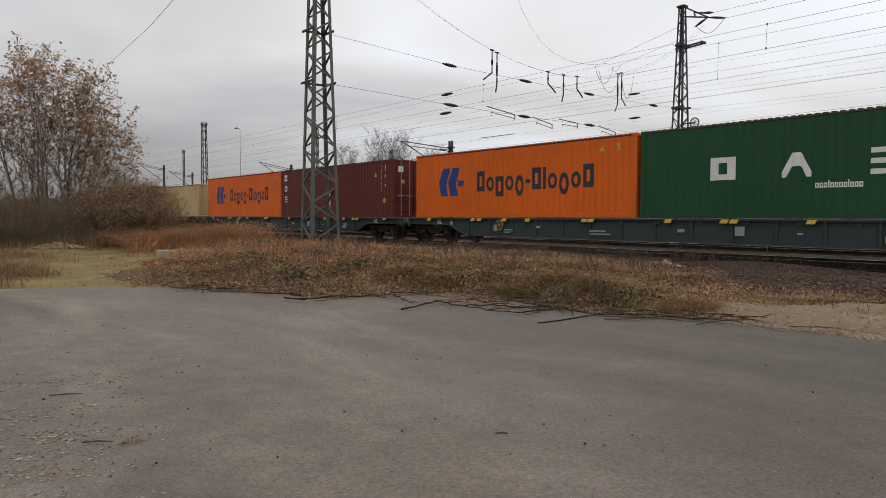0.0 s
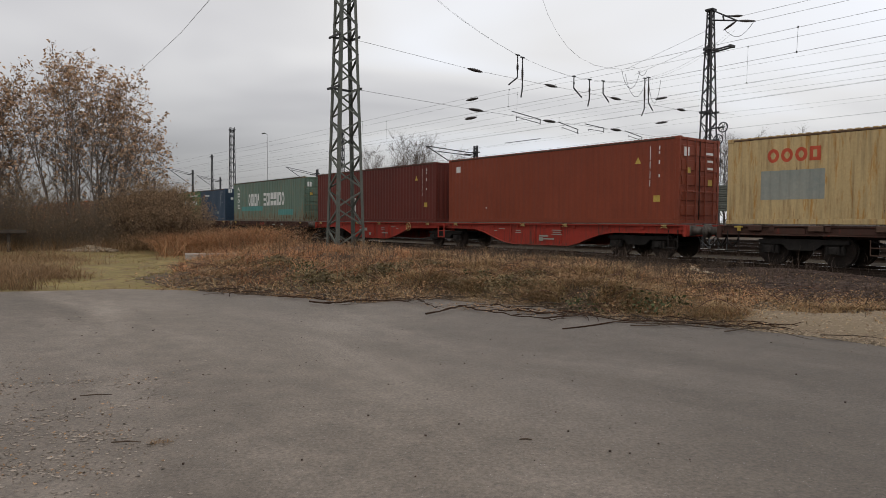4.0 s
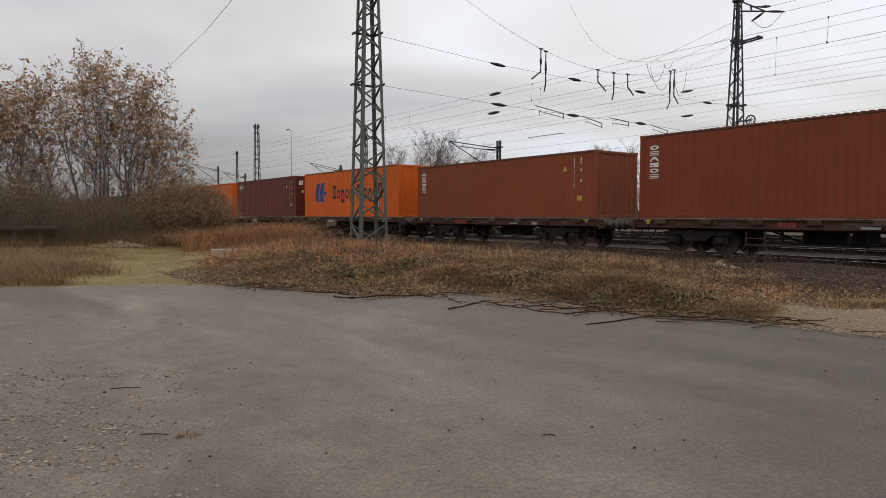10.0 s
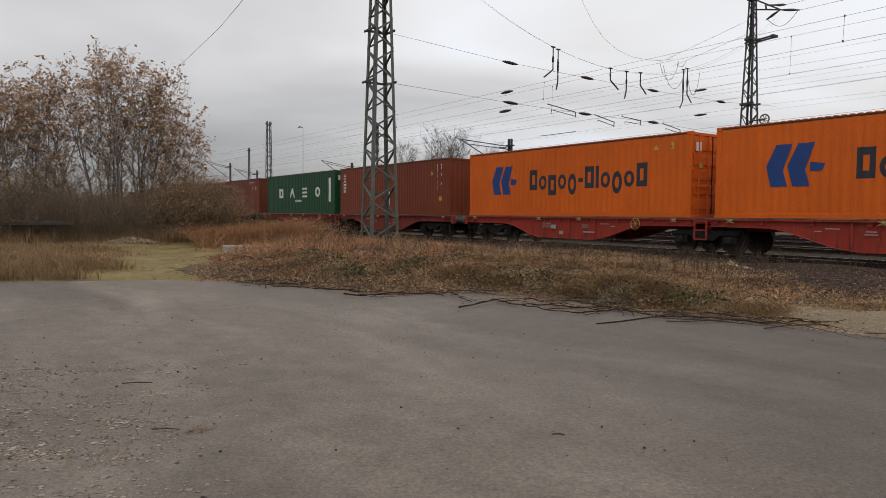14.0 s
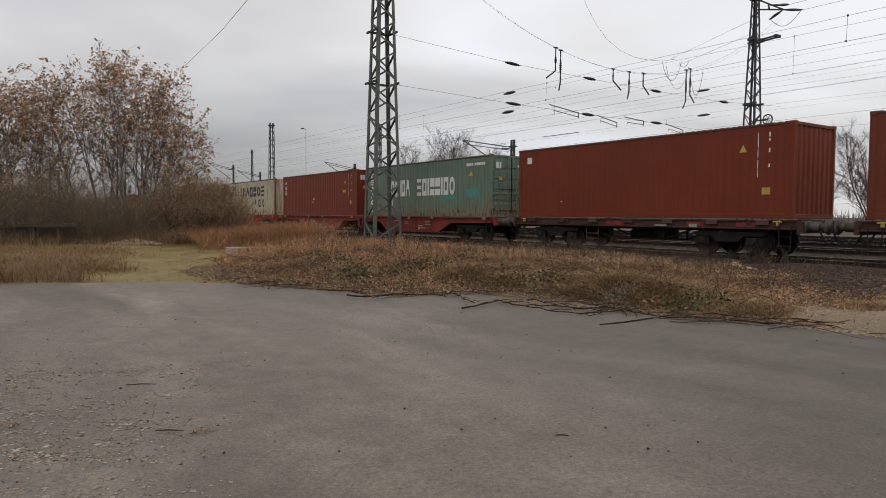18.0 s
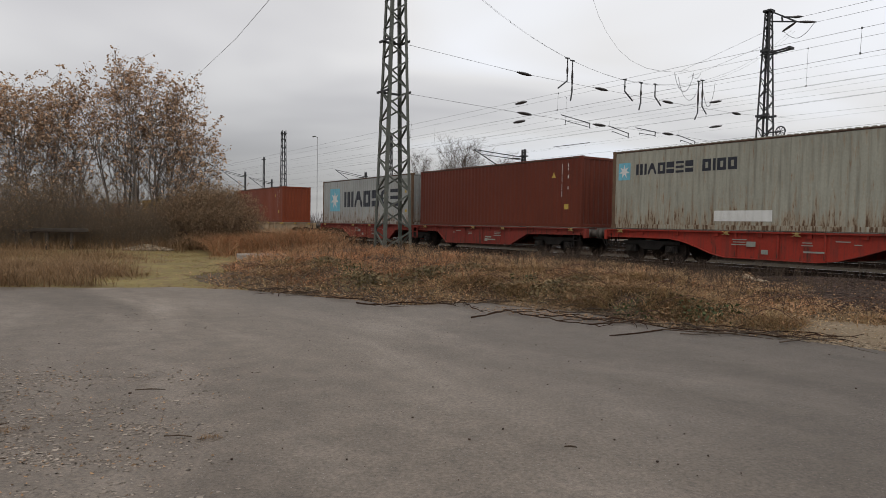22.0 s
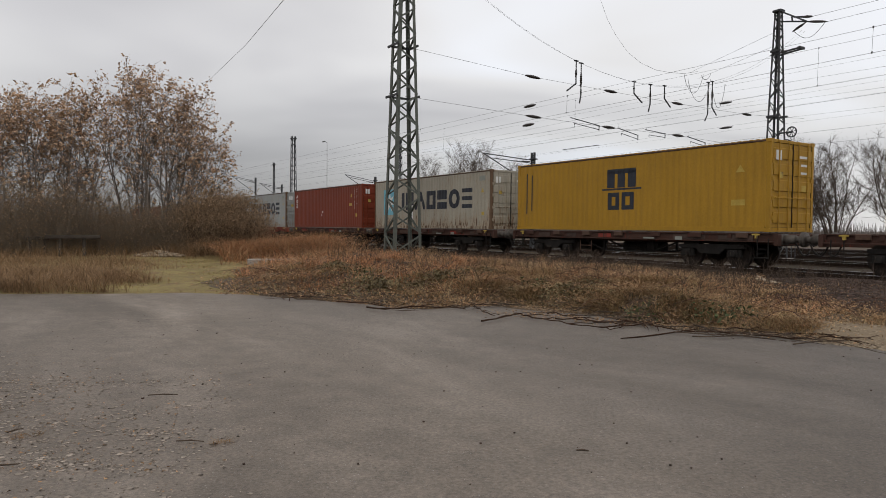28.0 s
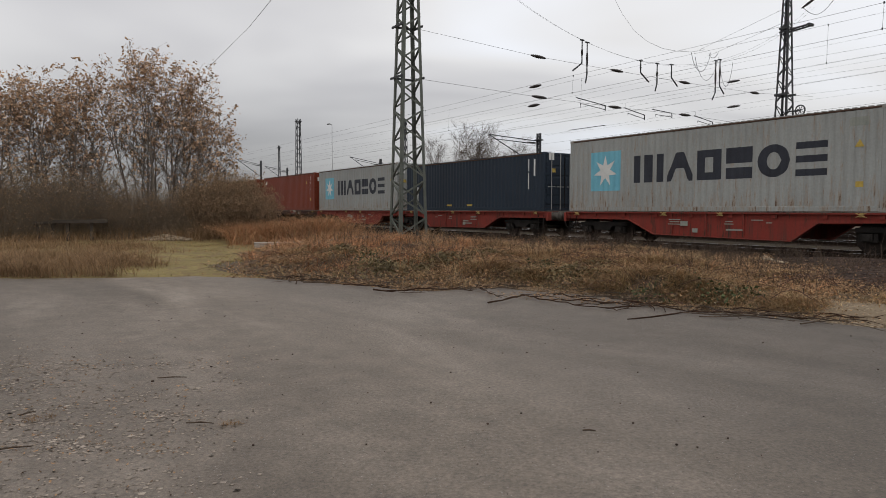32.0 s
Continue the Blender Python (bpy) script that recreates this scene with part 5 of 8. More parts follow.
P_RED = paint("wagon_red", (0.29, 0.034, 0.021), rust=0.57, rust_colour=(0.075, 0.034, 0.024), rough=0.75, grime=0.55)
P_RED2 = paint("wagon_dull_red", (0.21, 0.036, 0.026), rust=0.55, rust_colour=(0.07, 0.034, 0.024), rough=0.8, grime=0.6)
P_BROWN = paint("wagon_rust_brown", (0.060, 0.030, 0.022), rust=0.58, rust_colour=(0.16, 0.03, 0.02), rough=0.85)
P_GREY = paint("wagon_slate_grey", (0.033, 0.048, 0.047), rust=0.66, rust_colour=(0.05, 0.04, 0.03), rough=0.7)
M_SOLEBAR = material("grimy_brown_sole_bar", (0.030, 0.020, 0.016), (0.085, 0.052, 0.040), rough=0.85, grain=7, coarse=0.5, bump=0.2, stain=(0.11, 0.050, 0.032), stain_at=0.60)
M_SOLEPANEL = material("dusty_grey_brown_panel", (0.075, 0.053, 0.042), (0.135, 0.098, 0.078), rough=0.9, grain=9, coarse=0.9, bump=0.1, stain=(0.07, 0.045, 0.034), stain_at=0.6)
P_SOOT = paint("wagon_sooty_black", (0.016, 0.014, 0.013), rust=0.66, rust_colour=(0.03, 0.02, 0.015), rough=0.9)
P_CREAM = paint("wagon_faded_cream", (0.394, 0.290, 0.181), rust=0.58, rust_colour=(0.13, 0.06, 0.025), rough=0.8)

CURVE = [(0.0, -0.30), (2.9, -0.32), (3.4, -0.40), (4.0, -0.58), (4.5, -0.76), (5.0, -0.86), (8.0, -0.88), (8.6, -0.80), (9.3, -0.60), (9.9, -0.40), (10.5, -0.28), (12.55, -0.26)]
ANGLE = [(0.0, -0.28), (3.4, -0.30), (4.6, -0.82), (9.8, -0.88), (10.6, -0.32), (12.55, -0.28)]


def articulated(o0, o1, mat, profile, label):
    """Two bodies that share the bogie between them; o0 and o1 are the back ends of its two loads."""
    front, rear = -o0, -(o1 + L40)
    mid = (front + rear) / 2
    w = thing("articulated_wagon", label, "wagon", "wagons of the train")
    half = (front - rear) / 2
    for way in (1, -1):
        pts = [(way * (half + 0.2 - u), z) for u, z in profile]
        if way > 0:
            pts = pts[::-1]
        for sy in (-1.14, 1.14):
            part("side_beam", side_beam(pts), mat, w, m=pose(0, sy, 0))
        x0, x1 = sorted((way * (half + 0.1), way * 0.5))
        deck(w, x0, x1, mat)
        buffers(w, way * (half + 0.25), way, mat)
        bogie(w, way * (half - 1.75))
        flaps(w, [way * (half - u) for u in (0.5, 4.9, 7.2, 11.6)], M_OLDLOCK)
        for u in (5.2, 6.6, 8.0):
            part("stiffener", shared("stiffener", lambda: Shape().box(-0.03, 0.03, -1.215, -1.145, -0.82, -0.08).mesh("stiffener", M_RUST)), mat, w, m=pose(way * (half - u), 0, 0))
    bogie(w, 0.0)
    part("step_frame", Shape().box(-0.24, -0.2, -1.3, -1.24, -0.72, -0.06).box(0.2, 0.24, -1.3, -1.24, -0.72, -0.06).box(-0.2, 0.2, -1.3, -1.24, -0.72, -0.68).box(-0.2, 0.2, -1.3, -1.24, -0.42, -0.38).box(-0.24, 0.24, -1.24, -0.4, -0.12, -0.08), mat, w)
    if profile is CURVE:
        hand_wheel(w, -(half - 9.7) + 0.3, -0.24, M_OLDLOCK)
    plate_marks(w, [(half - 6.3, -0.55, 0.5, 0.06), (half - 6.3, -0.66, 0.8, 0.05), (-(half - 5.6), -0.50, 0.3, 0.16), (-(half - 7.4), -0.62, 0.6, 0.05)], M_GREYPATCH)
    for way in (1, -1):
        for k, (u, z, wd) in enumerate(((5.35, -0.30, 0.5), (5.35, -0.38, 0.42), (5.35, -0.46, 0.55), (7.5, -0.34, 0.28), (7.5, -0.42, 0.34), (8.5, -0.28, 0.4), (6.2, -0.72, 0.22), (8.9, -0.36, 0.2))):
            x = way * (half - u)
            plate_marks(w, [(x - wd / 2, z, wd, 0.028 if k != 6 else 0.14)], M_GREYPATCH)
    MOVING.append((w, mid, DECK))


def flat_wagon(o, L, mat, label, span=None, bogie_in=2.2):
    """A plain container flat on two bogies under a load whose back end is at o."""
    span = span or L40 + 0.35
    mid = -(o + L / 2)
    w = thing("flat_wagon", label, "wagon", "wagons of the train")
    h = span / 2
    for sy in (-1.13, 1.13):
        ring = [(-0.07, -0.32), (0.07, -0.32), (0.07, -0.29), (0.02, -0.28), (0.02, -0.08), (0.07, -0.07), (0.07, -0.04), (-0.07, -0.04), (-0.07, -0.07), (-0.02, -0.08), (-0.02, -0.28), (-0.07, -0.29)]
        sill = Shape().prism(ring, 0, -h, h)
        part("side_sill", sill, mat, w, m=pose(0, sy, 0))
    deck(w, -h, h, mat)
    truss = Shape()
    for sy in (-0.7, 0.7):
        truss.tube([(-2.3, sy, -0.4), (-1.2, sy, -0.78), (1.2, sy, -0.78), (2.3, sy, -0.4)], 0.035, 6)
        for x in (-1.2, 1.2):
            truss.box(x - 0.04, x + 0.04, sy - 0.04, sy + 0.04, -0.8, -0.4)
    part("truss_rod", truss, M_BLACK, w)
    gear = Shape().tube([(-0.9, 0.2, -0.62), (0.3, 0.2, -0.62)], 0.2, 12).box(0.6, 1.1, -0.3, 0.3, -0.75, -0.42, 0.03)
    part("brake_gear", gear, M_BLACK, w)
    for way in (1, -1):
        buffers(w, way * (h + 0.05), way, mat)
        bogie(w, way * (h - 0.17 - bogie_in))
    pocket = shared("pocket", lambda: Shape().box(-0.2, 0.2, -0.03, 0.03, -0.2, -0.03, 0.02).mesh("stake_pocket", M_RUST))
    for k in range(7):
        part("stake_pocket", pocket, random.choice((mat, M_RUST, P_BROWN, M_GREYPATCH if k == 4 else M_RUST)), w, m=pose(-h + 1.1 + k * (span - 2.2) / 6, -1.225, 0))
    for k in range(6):
        wd, x = random.uniform(0.5, 1.3), -h + 1.6 + k * (span - 3.6) / 5
        part("side_plate", Shape().box(x, x + wd, -1.175, -1.155, -0.27, -0.11), random.choice((P_RED2, P_BROWN, M_RUST, M_SOLEBAR, M_SOLEPANEL if k == 2 else P_BROWN)), w)
    ladder = Shape().box(-0.02, 0.0, -0.02, 0.0, -0.82, -0.4).box(0.58, 0.6, -0.02, 0.0, -0.82, -0.4).box(0, 0.58, -0.02, 0.0, -0.82, -0.79).box(0, 0.58, -0.02, 0.0, -0.62, -0.59)
    part("step_frame", ladder, M_RUST, w, m=pose(-h + 4.2, -1.15, 0))
    plate_marks(w, [(1.2, -0.28, 0.5, 0.06), (2.6, -0.30, 0.3, 0.12)], M_GREYPATCH)
    for x in (-h + 0.6, h - 0.6):
        part("container_lock", Shape().box(x - 0.05, x + 0.05, -1.27, -1.2, -0.2, -0.05, 0.02).box(x - 0.13, x + 0.13, -1.28, -1.26, -0.10, -0.06), M_YELLOW, w, "yellow corner lock")
    MOVING.append((w, mid, DECK))


def long_wagon(front_s, back_s, mat, profile_in, label, name, locks):
    """A long rigid wagon with deep side beams from front_s back to back_s."""
    mid, h = -(front_s + back_s) / 2, (back_s - front_s) / 2
    w = thing(name, label, "wagon", "wagons of the train")
    a, b, z_end, z_deep = profile_in
    pts = [(-h, z_end), (-h + a, z_end - 0.02)]
    pts += [(-h + a + (b - a) * k / 5, z_end + (z_deep - z_end) * (3 * (k / 5) ** 2 - 2 * (k / 5) ** 3)) for k in range(1, 6)]
    pts += [(-x, z) for x, z in pts[::-1]]
    for sy in (-1.14, 1.14):
        part("side_beam", side_beam(pts), mat, w, m=pose(0, sy, 0))
    deck(w, -h, h, mat)
    n = int((2 * h - 2 * b) / 1.3)
    for k in range(n + 1):
        x = -h + b + (2 * h - 2 * b) * k / n
        part("stiffener", shared(("stiffener", z_deep), lambda: Shape().box(-0.035, 0.035, -1.215, -1.145, z_deep + 0.03, -0.08).mesh("stiffener", M_RUST)), mat, w, m=pose(x, 0, 0))
    for way in (1, -1):
        buffers(w, way * (h + 0.05), way, mat)
        bogie(w, way * (h - 1.7))
    flaps(w, [x for x in locks], M_LOCK if mat in (P_GREY, P_CREAM) else M_YELLOW)
    plate_marks(w, [(h - b - 1.0, -0.50, 0.24, 0.18), (-2.0, -0.5, 0.7, 0.06), (-2.0, -0.6, 0.9, 0.05), (1.5, -0.45, 0.25, 0.1), (-h + b + 1.6, -0.55, 0.22, 0.25)], P_RED2 if mat is P_BROWN else M_GREYPATCH)
    if mat is P_GREY:
        hand_wheel(w, -h + b + 2.0, -0.3, M_OLDLOCK)
        plate_marks(w, [(-h + 3.0, -0.34, 0.18, 0.16), (-h + 6.4, -0.50, 0.5, 0.03), (-h + 6.4, -0.56, 0.5, 0.03), (-h + 6.4, -0.62, 0.35, 0.03), (-4.6, -0.40, 0.22, 0.08), (3.4, -0.52, 0.3, 0.28), (5.2, -0.45, 0.16, 0.05), (7.4, -0.38, 0.5, 0.04), (7.4, -0.46, 0.6, 0.04), (h - 5.4, -0.62, 0.4, 0.18)], M_GREYPATCH)
        for x in (-h + 2.0, h - 2.4):
            part("lettering", shared("xl", lambda: text_mesh("XL", 0.30)), M_WHITE, w, "white stencilled letters XL", m=pose(x, -1.156, -0.30, 90))
    MOVING.append((w, mid, DECK))


def belly_wagon(front_s, back_s):
    """A rigid wagon with a shallow dirty sole bar before a deep black centre sill."""
    mid, h = -(front_s + back_s) / 2, (back_s - front_s) / 2
    w = thing("container_wagon", "sooty container wagon with brown sole bars and a deep black belly", "wagon", "wagons of the train")
    pts = [(-h + 2.9, -0.30), (-h + 4.5, -0.84), (h - 4.5, -0.84), (h - 2.9, -0.30)]
    for sy in (-0.48, 0.48):
        part("centre_sill", side_beam(pts), P_SOOT, w, "black centre sill", m=pose(0, sy, 0))
    rail_side = shared(("sole_bar", round(h, 2)), lambda: Shape().box(-h, h, -0.012, 0.012, -0.25, -0.03).box(-h, h, -0.07, 0.012, -0.075, -0.03, 0.008).box(-h, h, -0.06, 0.012, -0.27, -0.235, 0.008).mesh("sole_bar", M_SOLEBAR))
    for sy, turn in ((-1.16, 0), (1.16, 180)):
        part("sole_bar", rail_side, M_SOLEBAR, w, "dirty brown sole bar", m=pose(0, sy, 0, 0, 0, turn))
    deck(w, -h, h, P_SOOT)
    rib = shared("belly_rib", lambda: Shape().box(-0.03, 0.03, -0.045, 0.0, -0.235, -0.075, 0.006).mesh("stiffener", M_SOLEBAR))
    n = int(2 * h / 1.4)
    for k in range(1, n):
        part("stiffener", rib, M_SOLEBAR, w, m=pose(-h + 2 * h * k / n, -1.172, 0))
    for x in (-h + 3.4, -2.2, -0.1, 2.0, h - 3.4):
        part("cross_beam", shared("cross_beam", lambda: Shape().box(-0.06, 0.06, -1.1, 1.1, -0.34, -0.10, 0.01).mesh("cross_beam", P_SOOT)), P_SOOT, w, m=pose(x, 0, 0))
    for way in (1, -1):
        buffers(w, way * (h + 0.05), way, M_SOLEBAR)
        bogie(w, way * (h - 1.7))
        post = Shape().box(-0.05, 0.05, -0.04, 0.04, -0.78, -0.05, 0.01).box(-0.20, 0.20, -0.10, 0.04, -0.81, -0.77, 0.01)
        part("corner_post", post, M_SOLEBAR, w, "brown corner post with a step", m=pose(way * (h - 0.12), -1.2, 0))
        bar = Shape().tube([(-0.85, 0, -0.06), (-0.83, -0.05, -0.06), (0.83, -0.05, -0.06), (0.85, 0, -0.06)], 0.018, 6)
        part("uncoupling_bar", bar, M_YELLOW, w, "ochre yellow bar along the sole bar", m=pose(way * (h - 1.75), -1.23, -0.04))
        hook_mark = Shape().box(-0.02, 0.02, -0.01, 0.0, -0.24, -0.10).box(-0.10, 0.10, -0.01, 0.0, -0.26, -0.23).box(-0.10, -0.06, -0.01, 0.0, -0.23, -0.19).box(0.06, 0.10, -0.01, 0.0, -0.23, -0.19)
        part("jacking_mark", hook_mark, M_YELLOW, w, "ochre anchor-shaped lifting mark", m=pose(way * (h - 1.85), -1.235, 0.0))
        rail_bar = Shape().tube([(0, 0, -0.1), (0, 0, 0.02), (way * 0.32, 0, 0.02), (way * 0.32, 0, -0.1)], 0.016, 6)
        part("handrail", rail_bar, M_OLDLOCK, w, "ochre handrail at the corner", m=pose(way * (h - 0.2), -1.26, 0.0))
    panel = Shape().box(-0.62, 0.62, -0.015, 0.015, -0.60, -0.16, 0.01).box(-0.62, -0.57, -0.03, 0.015, -0.60, -0.16).box(0.57, 0.62, -0.03, 0.015, -0.60, -0.16)
    plate = part("data_panel", panel, M_SOLEPANEL, w, "grey-brown data panel hung below the sole bar", m=pose(-h + 4.35, -1.2, 0))
    for k, (x, wide) in enumerate(((-0.30, 0.34), (0.14, 0.42), (-0.24, 0.46), (0.22, 0.22))):
        part("stencil", Shape().box(x - wide / 2, x + wide / 2, -0.024, -0.016, -0.26 - 0.09 * (k // 2), -0.215 - 0.09 * (k // 2)), M_CONCRETE, plate)
    plate_marks(w, [(-3.3, -0.16, 0.5, 0.07), (-2.4, -0.16, 0.5, 0.07), (-0.6, -0.17, 0.14, 0.08), (0.4, -0.16, 0.10, 0.09), (0.9, -0.16, 0.46, 0.09), (1.4, -0.16, 0.12, 0.08), (3.0, -0.15, 0.30, 0.07)], M_SOLEPANEL)
    MOVING.append((w, mid, DECK))


def build_wagons():
    grey_locks = [-11.2, -8.2, -7.8, -6.3, -5.0, -2.2, -1.9, 1.2, 3.1, 3.4, 5.6, 7.6, 8.6, 8.95, 11.5]
    long_wagon(1.16 - 0.5, 25.70 + 0.5, P_GREY, (2.6, 4.2, -0.30, -0.76), "slate grey double container wagon with yellow locks", "container_wagon", grey_locks)
    long_wagon(27.50 - 0.5, 52.02 + 0.5, P_GREY, (2.6, 4.2, -0.30, -0.76), "slate grey double container wagon with yellow locks", "container_wagon", grey_locks)
    brown = "rusty brown flat container wagon on two bogies"
    for o in (54.04, 95.23, 129.27, 143.55, 157.74, 253.16, 267.35, 416.77, 430.95, 444.97, 512.55, 526.75):
        flat_wagon(o, L40, P_BROWN, brown)
    for o in (171.77, 185.47):
        belly_wagon(o - 0.25, o + L40 + 0.25)
    flat_wagon(405.85, L20, P_BROWN, "rusty red-brown flat wagon with a short load")
    curved, angled = "bright red articulated container wagon with curved beams", "dull red articulated container wagon with angular beams"
    articulated(67.91, 81.11, P_RED, CURVE, curved)
    articulated(199.05, 212.16, P_RED, CURVE, curved)
    articulated(226.00, 239.04, P_RED2, CURVE, curved)
    articulated(281.44, 294.88, P_RED2, ANGLE, angled)
    articulated(308.83, 321.90, P_RED, CURVE, curved)
    articulated(335.71, 348.79, P_RED2, ANGLE, angled)
    articulated(459.12, 472.14, P_RED2, ANGLE, angled)
    articulated(485.96, 499.41, P_RED2, ANGLE, angled)
    locks = [-8.8, -6.2, -3.0, -2.7, 0.1, 3.1, 3.4, 6.1, 8.8]
    long_wagon(109.30 - 0.4, 127.59 + 0.4, P_BROWN, (3.4, 5.2, -0.30, -0.86), "rusty red-brown container wagon under three short loads", "container_wagon", locks)
    long_wagon(362.67, 381.67, P_CREAM, (3.2, 5.4, -0.30, -0.86), "faded cream container wagon, partly empty", "container_wagon", locks)
    long_wagon(382.12, 401.44, P_BROWN, (3.4, 5.2, -0.30, -0.80), "dark rusty container wagon under two loads", "container_wagon", locks)


build_wagons()

# ---- masts, wires and other overhead line gear ----


def lattice_mast(label, s, d, z0, height, base, top, mat, first, last, extras=(), bar=0.15):
    """Four legs and zigzag braces on all sides, on concrete feet; base and top are the widths along and across the line, first and last the heights of a brace."""
    w = thing("lattice_mast", label, "mast", "masts of the overhead line", m=spot(s, d, z0))

    def corner(k, z):
        f = z / height
        rx, ry = [(base[i] + (top[i] - base[i]) * f) / 2 for i in (0, 1)]
        return Vector(((-rx, rx, rx, -rx)[k], (-ry, -ry, ry, ry)[k], z))

    for k in range(4):
        sh = Shape()
        a, b = corner(k, 0), corner(k, height)
        ix, iy = (1 if a.x < 0 else -1), (1 if a.y < 0 else -1)
        t, l = 0.022, bar
        prof = [(0, 0), (l, 0), (l, t), (t, t), (t, l), (0, l)]
        for p in (a, b):
            sh.v.extend([(p.x + ix * u, p.y + iy * v, p.z) for u, v in prof])
        m = len(prof)
        sh.f = [(i, (i + 1) % m, m + (i + 1) % m, m + i) for i in range(m)] + [tuple(range(m)), tuple(range(2 * m - 1, m - 1, -1))]
        part("leg", sh, mat, w)
        foot = Shape().box(a.x - 0.2, a.x + 0.2, a.y - 0.2, a.y + 0.2, -0.5, 0.12, 0.04)
        part("foot", foot, M_CONCRETE, w, "concrete foot")
    levels, z = [0.12], 0.12
    while z < height - 0.3:
        z = min(z + first + (last - first) * z / height, height)
        levels.append(z)
    for k in range(4):
        for i in range(len(levels) - 1):
            one, two = (k, (k + 1) % 4) if (i + k) % 2 else ((k + 1) % 4, k)
            lo, hi = corner(one, levels[i] + 0.04), corner(two, levels[i + 1] - 0.04)
            way = (hi - lo).normalized()
            face = Vector((lo.x + hi.x, lo.y + hi.y, 0)).normalized()
            across, out = way.cross(face) * bar * 0.27, face * 0.008
            sh = Shape()
            sh.v = [tuple(p + q + r) for p in (lo, hi) for q in (-across, across) for r in (-out, out)]
            sh.v += [tuple(p + across * q - face * r) for p in (lo, hi) for q in (0.75, 1.0) for r in (0.0, bar * 0.45)]
            box = [(0, 1, 3, 2), (4, 6, 7, 5), (0, 4, 5, 1), (2, 3, 7, 6), (0, 2, 6, 4), (1, 5, 7, 3)]
            sh.f = box + [tuple(8 + i for i in q) for q in box]
            part("brace", sh, mat, w)
    for z, reach in extras:
        p = corner(1, z)
        rx, ry = p.x + 0.03, abs(p.y) + 0.03
        sh = Shape().box(-rx - reach, rx + 0.05, -ry - 0.06, -ry, z - 0.05, z + 0.05).box(-rx - reach, rx + 0.05, ry, ry + 0.06, z - 0.05, z + 0.05).box(-rx - 0.02, -rx + 0.06, -ry, ry, z - 0.05, z + 0.05)
        part("bracket", sh, M_MASTDARK, w)
    return w


def rod(sh, a, b, r=0.03, n=6):
    sh.tube([a, b], r, n)


def insulator_shape(a, b, r=0.075):
    """A ribbed insulator between two points."""
    a, b = Vector(a), Vector(b)
    pts, rad = [], []
    n = 17
    for i in range(n + 1):
        f = i / n
        pts.append(a.lerp(b, f))
        swell = r * (0.30 + 0.70 * math.sin(math.pi * f) ** 0.7)
        rad.append(0.022 if i in (0, n) else (swell if i % 2 else swell * 0.7))
    return Shape().tube(pts, rad, 8)


def wire(pts, r=0.008, label="thin overhead line wire", n=4):
    solid("overhead_wire", Shape().tube(pts, r, n), M_WIRE, label, "wire", "wires of the overhead line", m=TRACK)


NEAR_S, NEAR_D = 29.0, 16.5


